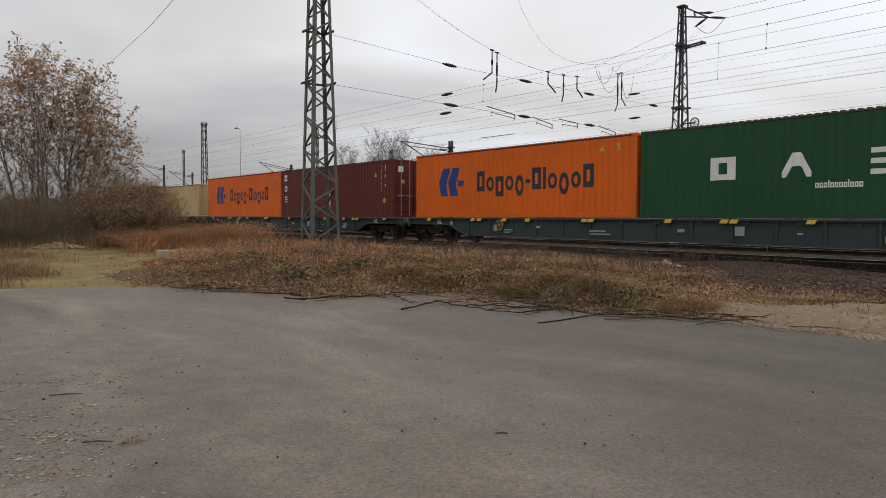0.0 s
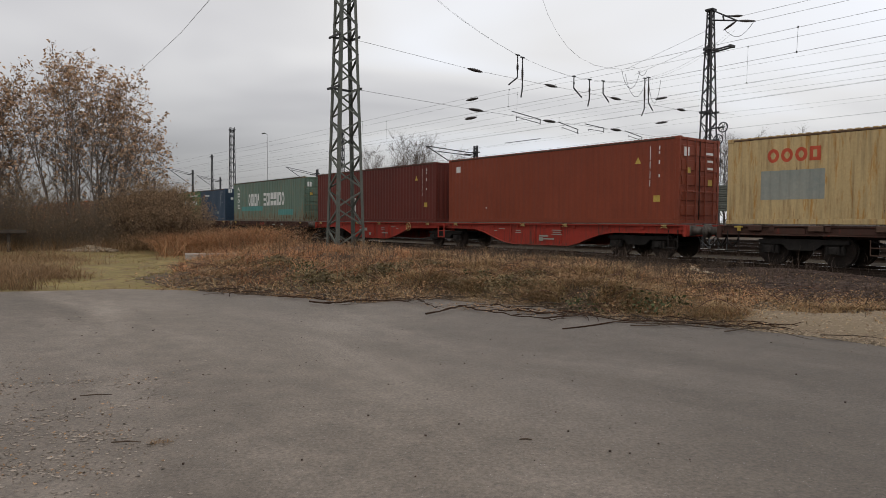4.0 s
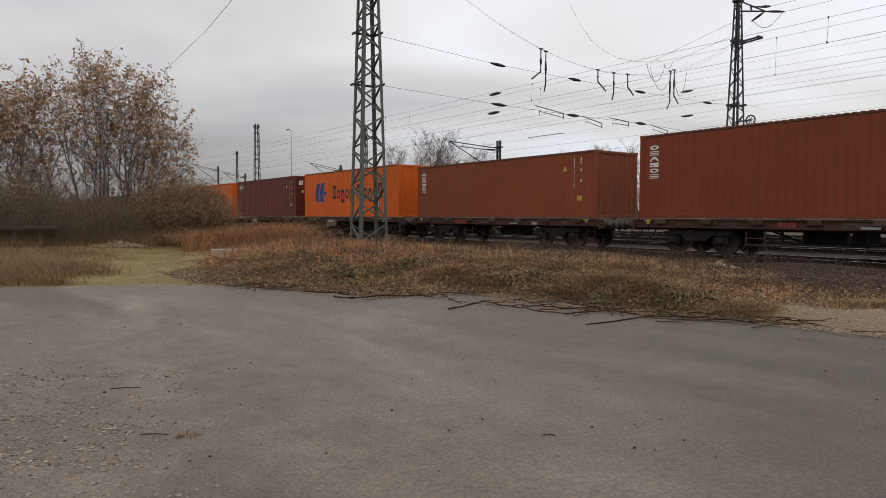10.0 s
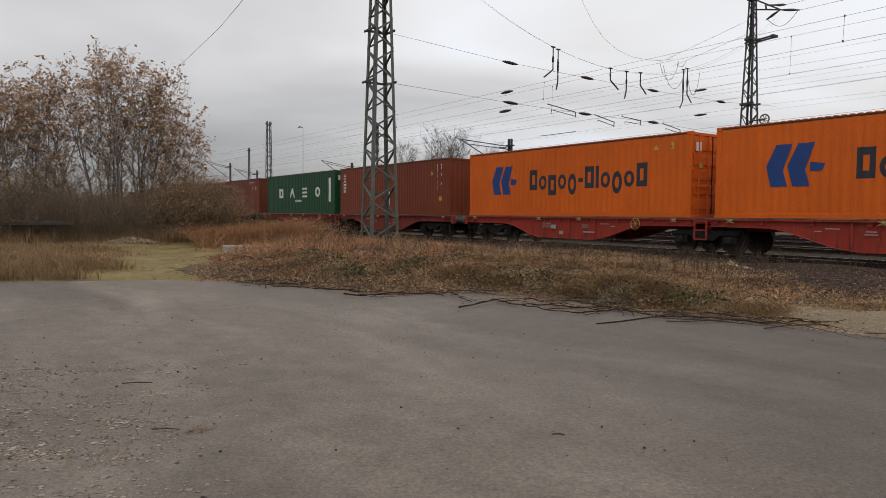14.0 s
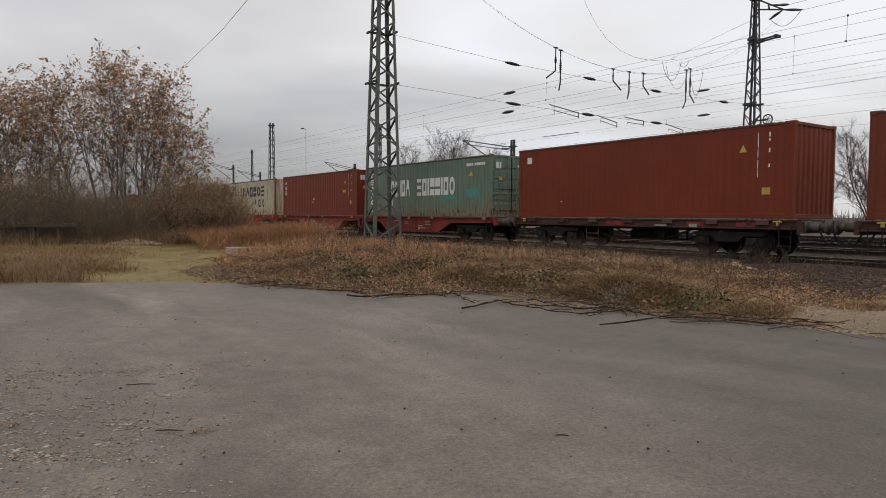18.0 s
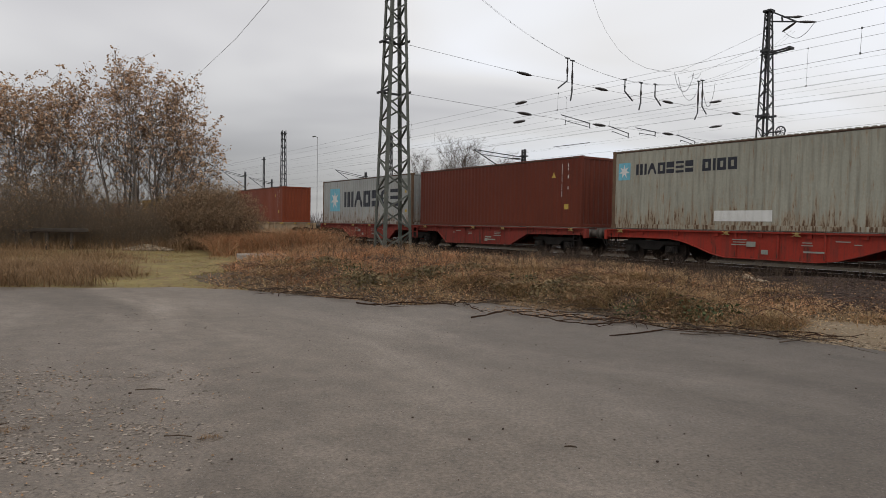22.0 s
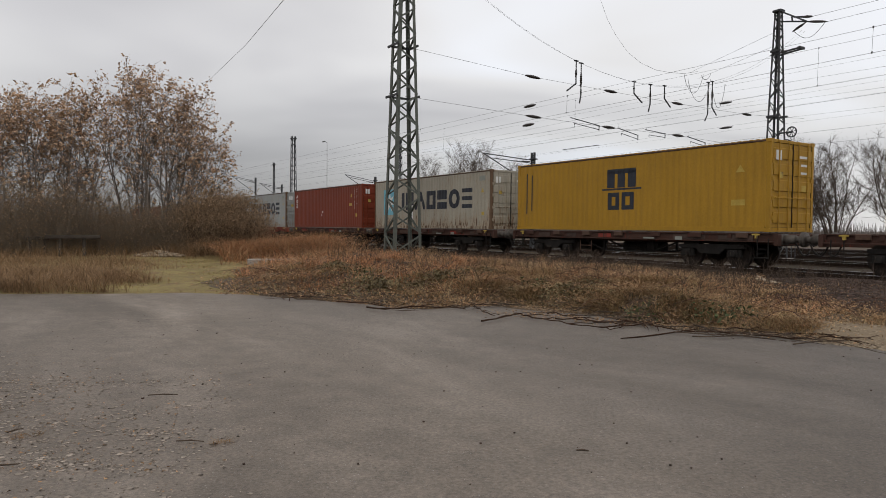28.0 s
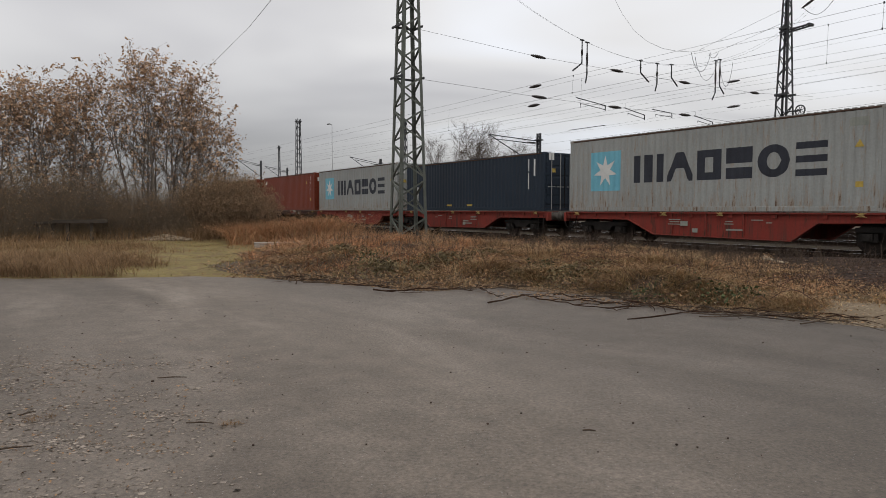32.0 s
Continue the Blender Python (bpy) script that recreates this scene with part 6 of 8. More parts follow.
def build_masts():
    near = lattice_mast("tall grey-green steel lattice mast in dry weeds", NEAR_S, NEAR_D, 0.16, 17.0, (1.08, 1.56), (0.52, 0.55), M_MAST, 0.95, 0.52, ((7.75, 0.22), (10.2, 0.22), (13.4, 0.2)))
    part("sign_plate", Shape().box(-0.50, -0.475, 0.74, 0.86, 1.65, 2.5), M_WHITE, near, "narrow white sign plate")
    right = lattice_mast("tall dark steel lattice mast with tension wheels", 18.75, 31.2, 0.1, 11.9, (0.94, 0.94), (0.27, 0.27), M_MASTDARK, 0.80, 0.45, ((6.9, 0.0), (5.3, 0.0), (10.0, 0.0)), 0.08)
    # crossarm and top bracket
    arm = Shape()
    for y in (-0.16, 0.16):
        rod(arm, (-0.25, y, 9.84), (1.12, y, 9.93), 0.045)
    arm.box(1.08, 1.2, -0.2, 0.2, 9.88, 9.99)
    part("crossarm", arm, M_MASTDARK, right, "steel crossarm")
    head = Shape().box(-0.2, 0.2, -0.2, 0.2, 11.86, 11.96, 0.02)
    for a, b in (((0.1, 0, 11.88), (1.4, 0, 11.08)), ((0.1, 0, 11.4), (1.35, 0, 11.1)), ((0.75, 0, 11.45), (1.2, 0, 11.35)), ((0.65, 0, 11.5), (0.7, 0, 11.25))):
        rod(head, a, b, 0.04)
    part("top_bracket", head, M_MASTDARK, right)
    for a, b in (((1.1, 0, 11.36), (1.65, 0, 11.26)), ((1.4, 0, 11.08), (2.3, 0, 10.86)), ((1.35, 0, 11.08), (0.7, 0, 10.78))):
        part("insulator", insulator_shape(a, b, 0.07), M_INSUL, right)
    part("jumper_cable", Shape().tube([(0.75 + 1.45 * k / 10, 0, 10.8 + 0.05 * k / 10 - 0.5 * math.sin(math.pi * k / 10)) for k in range(11)], 0.012, 5), M_WIRE, right)
    for x, z in ((1.65, 11.26), (2.3, 10.86)):
        part("feeder_wire", Shape().tube([(x, 0, z), (x + 60, 0.5, z - 0.4)], 0.007, 4), M_WIRE, right)
    for x, z in ((0.95, 6.05), (0.72, 5.48)):
        sh = Shape()
        sh.tube([(0.23 * math.cos(2 * math.pi * k / 24), -0.1, 0.23 * math.sin(2 * math.pi * k / 24)) for k in range(25)], 0.032, 6, False)
        for k in range(4):
            a = math.pi * k / 4 + 0.3
            rod(sh, (0.23 * math.cos(a), -0.1, 0.23 * math.sin(a)), (-0.23 * math.cos(a), -0.1, -0.23 * math.sin(a)), 0.016)
        rod(sh, (-0.7, -0.1, 0), (0, -0.1, 0), 0.04)
        part("tension_wheel", sh, M_MASTDARK, right, "spoked tension wheel", m=pose(x, -0.2, z))
    weight = Shape().box(0.82, 1.28, -0.38, 0.0, 0.0, 0.105, 0.02).mesh("tension_weight", M_MAST)
    for k in range(11):
        part("tension_weight", weight, M_MAST, right, m=pose(0, 0, 2.0 + k * 0.115))
    for x, z1 in ((0.80, 5.4), (1.02, 5.9), (1.2, 5.2)):
        part("guide_rod", Shape().tube([(x, -0.2, 0.0), (x, -0.2, z1)], 0.016), M_MASTDARK, right)
    lattice_mast("distant steel lattice mast beyond the train", 83.0, 31.2, 0.1, 12.9, (0.8, 0.8), (0.5, 0.5), M_MASTDARK, 0.9, 0.8, ((12.6, 0.0),), 0.09)
    lattice_mast("slender distant lattice pole", 55.4, 31.2, 0.1, 9.8, (0.42, 0.42), (0.26, 0.26), M_MASTDARK, 0.9, 0.7, (), 0.06)
    lattice_mast("slender distant lattice pole", 90.3, 31.2, 0.1, 10.1, (0.34, 0.34), (0.2, 0.2), M_MASTDARK, 0.9, 0.7, ((9.8, 0.3),), 0.05)


def catenary_pole(s, d, h, reach, z_in, label="steel pole with a slanted cantilever arm"):
    p = thing("catenary_pole", label, "pole", "poles of the overhead line", m=spot(s, d, 0.1))
    for u in (-0.14, 0.14):
        part("post", Shape().box(u - 0.035, u + 0.035, -0.09, 0.09, -0.2, h, 0.012), M_MASTDARK, p)
    lace = Shape()
    for k in range(int(h / 0.5)):
        a, b = (-0.12, 0.12) if k % 2 else (0.12, -0.12)
        for y in (-0.08, 0.08):
            lace.tube([(a, y, 0.1 + k * 0.5), (b, y, 0.6 + k * 0.5)], 0.02, 4)
    part("lacing", lace, M_MASTDARK, p)
    part("pole_cap", Shape().box(-0.24, 0.24, -0.2, 0.2, h - 0.5, h - 0.42), M_MASTDARK, p)
    sh = Shape()
    rod(sh, (0, 0, h - 0.55), (-reach * 0.55, -reach * 0.6, z_in), 0.035)
    rod(sh, (0, 0, h - 2.3), (-reach * 0.55, -reach * 0.6, z_in), 0.04)
    rod(sh, (0, 0, h - 0.75), (-reach * 0.45, -reach * 0.5, z_in - 0.35), 0.03)
    rod(sh, (-reach * 0.25, -reach * 0.27, h - 1.7), (-reach * 0.5, -reach * 0.6, h - 1.95), 0.025)
    part("cantilever", sh, M_MASTDARK, p)
    part("insulator", insulator_shape((-0.15, -0.15, h - 0.62), (-0.6, -0.62, h - 0.62), 0.07), M_INSUL, p)
    return p


def build_poles():
    catenary_pole(36.5, 31.2, 6.75, 4.3, 6.75)
    for s, d, h in ((98.3, 31.2, 8.5), (104.0, 37.2, 8.0), (118.0, 31.2, 8.2), (112.0, 24.6, 7.6), (72.0, 37.2, 7.4)):
        catenary_pole(s, d, h, 4.6, h + 0.3)


def sag(d):
    return 10.65 + 0.0194 * (d - 33.5) ** 2


def build_spans():
    """The cross spans over all tracks, with hangers and insulators."""
    x = -NEAR_S
    wire([(x, 16.6 + k * 1.2, sag(16.6 + k * 1.2)) for k in range(30)], 0.006)
    wire([(x + 0.25, 16.6 + k * 1.2, sag(16.6 + k * 1.2) - 0.12) for k in range(30)], 0.005)
    wire([(x, 16.6, 10.35), (x, 24.7, 9.92), (x, 30.8, 9.83), (x, 37.0, 9.76), (x, 44.6, 9.80), (x, 52.0, 10.2)], 0.008)
    wire([(x, 16.6, 7.95), (x, 24.8, 7.74), (x, 30.7, 7.67), (x, 37.1, 7.7), (x, 44.7, 7.52), (x, 52.0, 7.6)], 0.008)
    for d, z, slope in ((24.7, 9.92, -0.05), (30.8, 9.83, -0.03), (37.0, 9.76, -0.02), (44.6, 9.8, 0.0), (24.8, 7.74, -0.03), (30.7, 7.67, 0.0), (37.1, 7.7, 0.0), (44.7, 7.52, 0.0)):
        solid("span_insulator", insulator_shape((x, d - 0.55, z - slope * 0.5), (x, d + 0.55, z + slope * 0.5), 0.10), M_INSUL, "dark ribbed rod insulator in a cross span", "insulator", "insulators of the spans", m=TRACK)
    for d, z0, lean in ((27.95, 9.75, -0.7), (28.35, 9.15, -0.1), (32.85, 9.75, 0.75), (34.35, 9.25, -0.15), (35.7, 9.75, 0.6), (40.15, 9.2, -0.3), (40.6, 9.7, 0.5)):
        h = thing("hanger", "vertical hanger with insulator below the sagging span wire", "hanger", "hangers of the spans", m=TRACK)
        top = sag(d)
        part("insulator", insulator_shape((x, d, top - 0.45), (x, d, z0 + 0.55), 0.075), M_INSUL, h)
        clamp = Shape().box(x - 0.05, x + 0.05, d - 0.14, d + 0.14, top - 0.02, top + 0.04)
        part("clamp", clamp, M_MASTDARK, h)
        part("upper_rod", Shape().tube([(x, d, top + 0.02), (x, d, top - 0.45)], 0.035), M_MASTDARK, h)
        line = Shape()
        line.tube([(x, d, z0 + 0.55), (x, d, z0 + 0.2), (x, d + lean, z0 - 0.3)], 0.045, 6)
        part("lower_rod", line, M_MASTDARK, h)
    # steady arms under the lower span
    for d0, d1, z0, z1 in ((27.53, 29.88, 7.96, 7.70), (31.46, 33.28, 7.70, 7.40), (33.95, 35.83, 7.81, 7.71), (38.06, 39.94, 7.71, 7.44)):
        a = Shape()
        rod(a, (x, d0, z0), (x, d1, z1), 0.026)
        rod(a, (x, d0 + 0.35, z0 - 0.3), (x, d1, z1 - 0.24), 0.02)
        rod(a, (x, d1, z1 + 0.03), (x, d1, z1 - 0.30), 0.028)
        rod(a, (x, d0 + 0.35, z0 - 0.28), (x, d0 + 0.35, z0 - 0.42), 0.018)
        rod(a, (x, d0 + 0.1, 8.0), (x, d0 + 0.1, z0 - 0.02), 0.006, 4)
        solid("steady_arm", a, M_MASTDARK, "slanted steel steady arm at a contact wire", "steady arm", "steady arms of the spans", m=TRACK)
    # a second sagging wire and its jumper loops
    wire([(x, d, z) for d, z in ((28.4, 18.5), (29.4, 15.9), (30.4, 14.1), (31.2, 13.2), (32.2, 12.4), (33.4, 11.9), (34.8, 11.65), (36.2, 11.66), (37.6, 11.78), (39.0, 12.1))], 0.009)
    for d0, d1, z0, deep in ((37.6, 39.6, 11.75, 1.25), (38.0, 40.4, 11.5, 1.5), (40.6, 42.0, 11.4, 1.6), (39.4, 40.4, 11.9, 0.35)):
        wire([(x, d0 + (d1 - d0) * k / 12, z0 - deep * math.sin(math.pi * k / 12) ** 0.7 + 0.25 * k / 12) for k in range(13)], 0.016, "curved jumper cable loop")
    for d, z in ((24.5, 8.3), (24.4, 7.25), (42.1, 10.35), (42.2, 8.65)):
        solid("wire_insulator", insulator_shape((x + 0.5, d, z - 0.0), (x - 0.5, d, z + 0.0), 0.09), M_INSUL, "dark ribbed insulator in a line wire", "insulator", "insulators of the wires", m=TRACK)


def build_line_wires():
    """Contact wires over the tracks and the carrying wires above them, all along the line."""
    lines = [(TRACKS[0], 6.68, 7.44, 0.0), (TRACKS[1], 6.79, 9.05, 0.15), (TRACKS[2], 6.54, 9.25, 0.35), (TRACKS[3], 6.66, 9.40, 0.35), (TRACKS[4], 6.64, 9.30, 0.35)]
    for d, contact, hung, dip in lines:
        wire([(85, d, contact), (-420, d, contact)], 0.0055)
        pts = []
        for k in range(64):
            x = 85 - k * 8.0
            f = ((x + 29) / 64.0) % 1.0
            pts.append((x, d + 0.12 * math.sin(f * 3.1), hung + dip * 0.5 - dip * 4 * f * (1 - f)))
        wire(pts, 0.005)
    for d, z in ((TRACKS[2], 9.69), (TRACKS[2], 8.78), (TRACKS[1], 7.47), (TRACKS[3], 9.76), (TRACKS[4], 10.2), (52.0, 10.0)):
        wire([(85, d, z), (-420, d, z)], 0.0038)
    for d, first, gap, low, high in ((TRACKS[0], -9.8, 12.6, 6.68, 7.44), (TRACKS[1], -15.1, 14.0, 7.47, 9.02)):
        drop = thing("dropper_set", "thin dropper wires between two line wires", "droppers", "droppers of the line", m=TRACK)
        for k in range(-1, 3):
            x = first - k * gap
            line = Shape().tube([(x, d, low), (x, d + 0.05, high)], 0.005, 4).box(x - 0.018, x + 0.018, d - 0.015, d + 0.015, low - 0.02, low + 0.04).box(x - 0.018, x + 0.018, d + 0.035, d + 0.065, high - 0.04, high + 0.02)
            part("dropper", line, M_WIRE, drop)
    d = TRACKS[4]
    solid("section_rod", Shape().tube([(-44.6, d, 9.25), (-49.4, d, 9.25)], 0.03, 6), M_MASTDARK, "dark stiff rod in a line wire", "wire gear", m=TRACK)
    for d1, z1, z0 in ((38.35, 11.99, 11.1), (39.0, 11.6, 10.45)):
        wire([(-18.75, 31.2, z0), (-29.0, d1, z1)], 0.007)
    # a lone guy wire over the trees
    inv = TRACK.inverted()
    wire([inv @ Vector(p) for p in ((-3.66, 13.29, 7.42), (-7.26, 19.68, 8.20), (-11.76, 27.65, 9.17), (-19.11, 38.75, 9.89))], 0.010)


build_masts()
build_poles()
build_spans()
build_line_wires()

# ---- trees and bushes ----


def unit(v):
    return v / (np.linalg.norm(v) + 1e-9)


def grow_tree(rnd, stems, height, spread, branches, twigs, leaf_n, thick, leaf_low=0.35, base_r=0.9, leaf_from=0.0, dome=0.0):
    """Corners and faces of the wood, and the places of the leaves, of a many-stemmed tree; dome shortens the outer stems."""
    wood = Shape()
    leaves = []
    for i in range(stems):
        a = rnd.uniform(0, 2 * math.pi)
        share = math.sqrt(rnd.random())
        r0 = base_r * share
        p = np.array([r0 * math.cos(a), r0 * math.sin(a), -0.15])
        lean = spread * (0.12 + 0.88 * share)
        h = height * rnd.uniform(0.90, 1.0) * (1 - dome * share * share)
        way = np.array([math.cos(a) * lean * 0.5, math.sin(a) * lean * 0.5, 1.0])
        pts, n = [p.copy()], 8
        for k in range(n):
            way = unit(way + np.array([math.cos(a) * lean * 0.12, math.sin(a) * lean * 0.12, 0.05]) + np.array([rnd.gauss(0, 0.10), rnd.gauss(0, 0.10), 0]))
            p = p + way * h / n
            pts.append(p.copy())
        r1 = thick * rnd.uniform(0.6, 1.1)
        wood.tube(pts, [r1 * (1 - 0.86 * k / n) for k in range(n + 1)], 5, False)
        for b in range(branches):
            f = leaf_low + (1 - leaf_low) * (b + rnd.random()) / branches
            k = min(int(f * n), n - 1)
            q = pts[k] + (pts[k + 1] - pts[k]) * (f * n - k)
            ba = rnd.uniform(0, 2 * math.pi)
            out = unit(np.array([math.cos(ba) + 0.7 * math.cos(a) * share, math.sin(ba) + 0.7 * math.sin(a) * share, rnd.uniform(0.6, 1.5)]))
            blen = h * rnd.uniform(0.13, 0.30) * (1.3 - 0.75 * f)
            mid = q + out * blen * 0.5 + np.array([rnd.gauss(0, 0.05), rnd.gauss(0, 0.05), -0.02]) * blen
            end = mid + unit(out + np.array([rnd.gauss(0, 0.35), rnd.gauss(0, 0.35), 0.25])) * blen * 0.5
            rb = r1 * 0.34 * (1.1 - 0.6 * f)
            wood.tube([q, mid, end], [rb, rb * 0.75, rb * 0.35], 4, False)
            for t in range(twigs):
                g = rnd.uniform(0.4, 1.0)
                s0 = q + (mid - q) * g * 2 if g < 0.5 else mid + (end - mid) * (g - 0.5) * 2
                tw = unit(out * 0.7 + np.array([rnd.gauss(0, 0.75), rnd.gauss(0, 0.75), rnd.gauss(0.3, 0.5)]))
                tl = blen * rnd.uniform(0.25, 0.55)
                s1 = s0 + tw * tl
                wood.tube([s0, s1], [rb * 0.5, rb * 0.2], 3, False)
                for _ in range(rnd.randint(0, leaf_n) if f > leaf_from or rnd.random() < 0.25 else 0):
                    leaves.append(s0 + (s1 - s0) * rnd.uniform(0.55, 1.05) + np.array([rnd.gauss(0, 0.08), rnd.gauss(0, 0.08), rnd.gauss(-0.05, 0.07)]))
    return wood, np.array(leaves) if leaves else np.zeros((0, 3))


def place_tree(name, label, category, group, x, y, z, rnd, bark, leaf_mat, leaf_size, **kw):
    wood, spots = grow_tree(rnd, **kw)
    t = thing(name, label, category, group, m=pose(x, y, z))
    part("trunk" if category == "tree" else "wood", wood, bark, t, smooth=True)
    if len(spots):
        v, f = leaf_arrays(spots, leaf_size, 0.5)
        ob = new("crown", scatter_mesh("crown", leaf_mat, v, f))
        ob.parent = t
    return t


def polar(az, dist):
    return -dist * math.sin(radians(az)), dist * math.cos(radians(az))


def grow_upright(rnd, stems, height, lean, first=0.30, leafy=1.0):
    """Wood and leaf places of a slender tree: steep stems, limbs that sweep upwards and clumps of leaves at the twig ends."""
    wood, leaves = Shape(), []
    lean = np.array([lean[0], lean[1], 0.0])
    for i in range(stems):
        a = rnd.uniform(0, 2 * math.pi)
        r0 = rnd.uniform(0.15, 0.75)
        p = np.array([r0 * math.cos(a), r0 * math.sin(a), -0.15])
        out = np.array([math.cos(a), math.sin(a), 0.0]) * rnd.uniform(0.02, 0.09) + lean * rnd.uniform(0.5, 1.2)
        h = height * rnd.uniform(0.86, 1.0)
        way, pts, n = unit(np.array([0, 0, 1.0]) + out * 0.5), [p.copy()], 10
        for k in range(n):
            way = unit(way + out * 0.12 + np.array([rnd.gauss(0, 0.06), rnd.gauss(0, 0.06), 0.04]))
            p = p + way * h / n
            pts.append(p.copy())
        r1 = 0.058 * rnd.uniform(0.6, 1.2)
        wood.tube(pts, [r1 * (1 - 0.88 * k / n) for k in range(n + 1)], 6, False)
        limbs = 20
        for b in range(limbs):
            f = first + (0.98 - first) * (b + rnd.random()) / limbs
            k = min(int(f * n), n - 1)
            q = pts[k] + (pts[k + 1] - pts[k]) * (f * n - k)
            ba = rnd.uniform(0, 2 * math.pi)
            side = np.array([math.cos(ba), math.sin(ba), 0.0]) + lean * 1.5
            reach = h * (0.10 + 0.17 * math.sin(math.pi * min(1.0, (f - first) / (1.06 - first)) ** 0.8)) * rnd.uniform(0.6, 1.15)
            w1 = unit(side + np.array([0, 0, rnd.uniform(0.7, 1.3)]))
            w2 = unit(side * 0.75 + np.array([rnd.gauss(0, 0.25), rnd.gauss(0, 0.25), rnd.uniform(1.0, 1.7)]))
            w3 = unit(side * 0.6 + np.array([rnd.gauss(0, 0.35), rnd.gauss(0, 0.35), rnd.uniform(0.7, 1.6)]))
            m1 = q + w1 * reach * 0.38
            m2 = m1 + w2 * reach * 0.34
            end = m2 + w3 * reach * 0.34
            rb = r1 * 0.42 * (1.15 - 0.7 * f)
            wood.tube([q, m1, m2, end], [rb, rb * 0.8, rb * 0.6, rb * 0.3], 4, False)
            tips = [end]
            for t in range(7):
                g = rnd.uniform(0.25, 1.0)
                s0 = q + (m1 - q) * g / 0.36 if g < 0.36 else (m1 + (m2 - m1) * (g - 0.36) / 0.32 if g < 0.68 else m2 + (end - m2) * (g - 0.68) / 0.32)
                tw = unit(side * 0.45 + np.array([rnd.gauss(0, 0.7), rnd.gauss(0, 0.7), rnd.uniform(0.1, 1.3)]))
                s1 = s0 + tw * rnd.uniform(0.28, 0.62)
                wood.tube([s0, s1], [rb * 0.5, rb * 0.22], 3, False)
                tips.append(s1)
                if rnd.random() < 0.6:
                    s2 = s0 + (s1 - s0) * 0.5
                    s3 = s2 + unit(tw + np.array([rnd.gauss(0, 0.7), rnd.gauss(0, 0.7), rnd.gauss(0.1, 0.4)])) * rnd.uniform(0.15, 0.35)
                    wood.tube([s2, s3], [rb * 0.35, rb * 0.18], 3, False)
                    tips.append(s3)
            share = leafy * (0.10 + 0.58 * min(1.0, max(0.0, (f - first - 0.08) / 0.40)))
            for tip in tips:
                if rnd.random() < share:
                    for _ in range(rnd.randint(2, 6)):
                        leaves.append(tip + np.array([rnd.gauss(0, 0.075), rnd.gauss(0, 0.075), rnd.gauss(-0.04, 0.08)]))
    return wood, np.array(leaves)


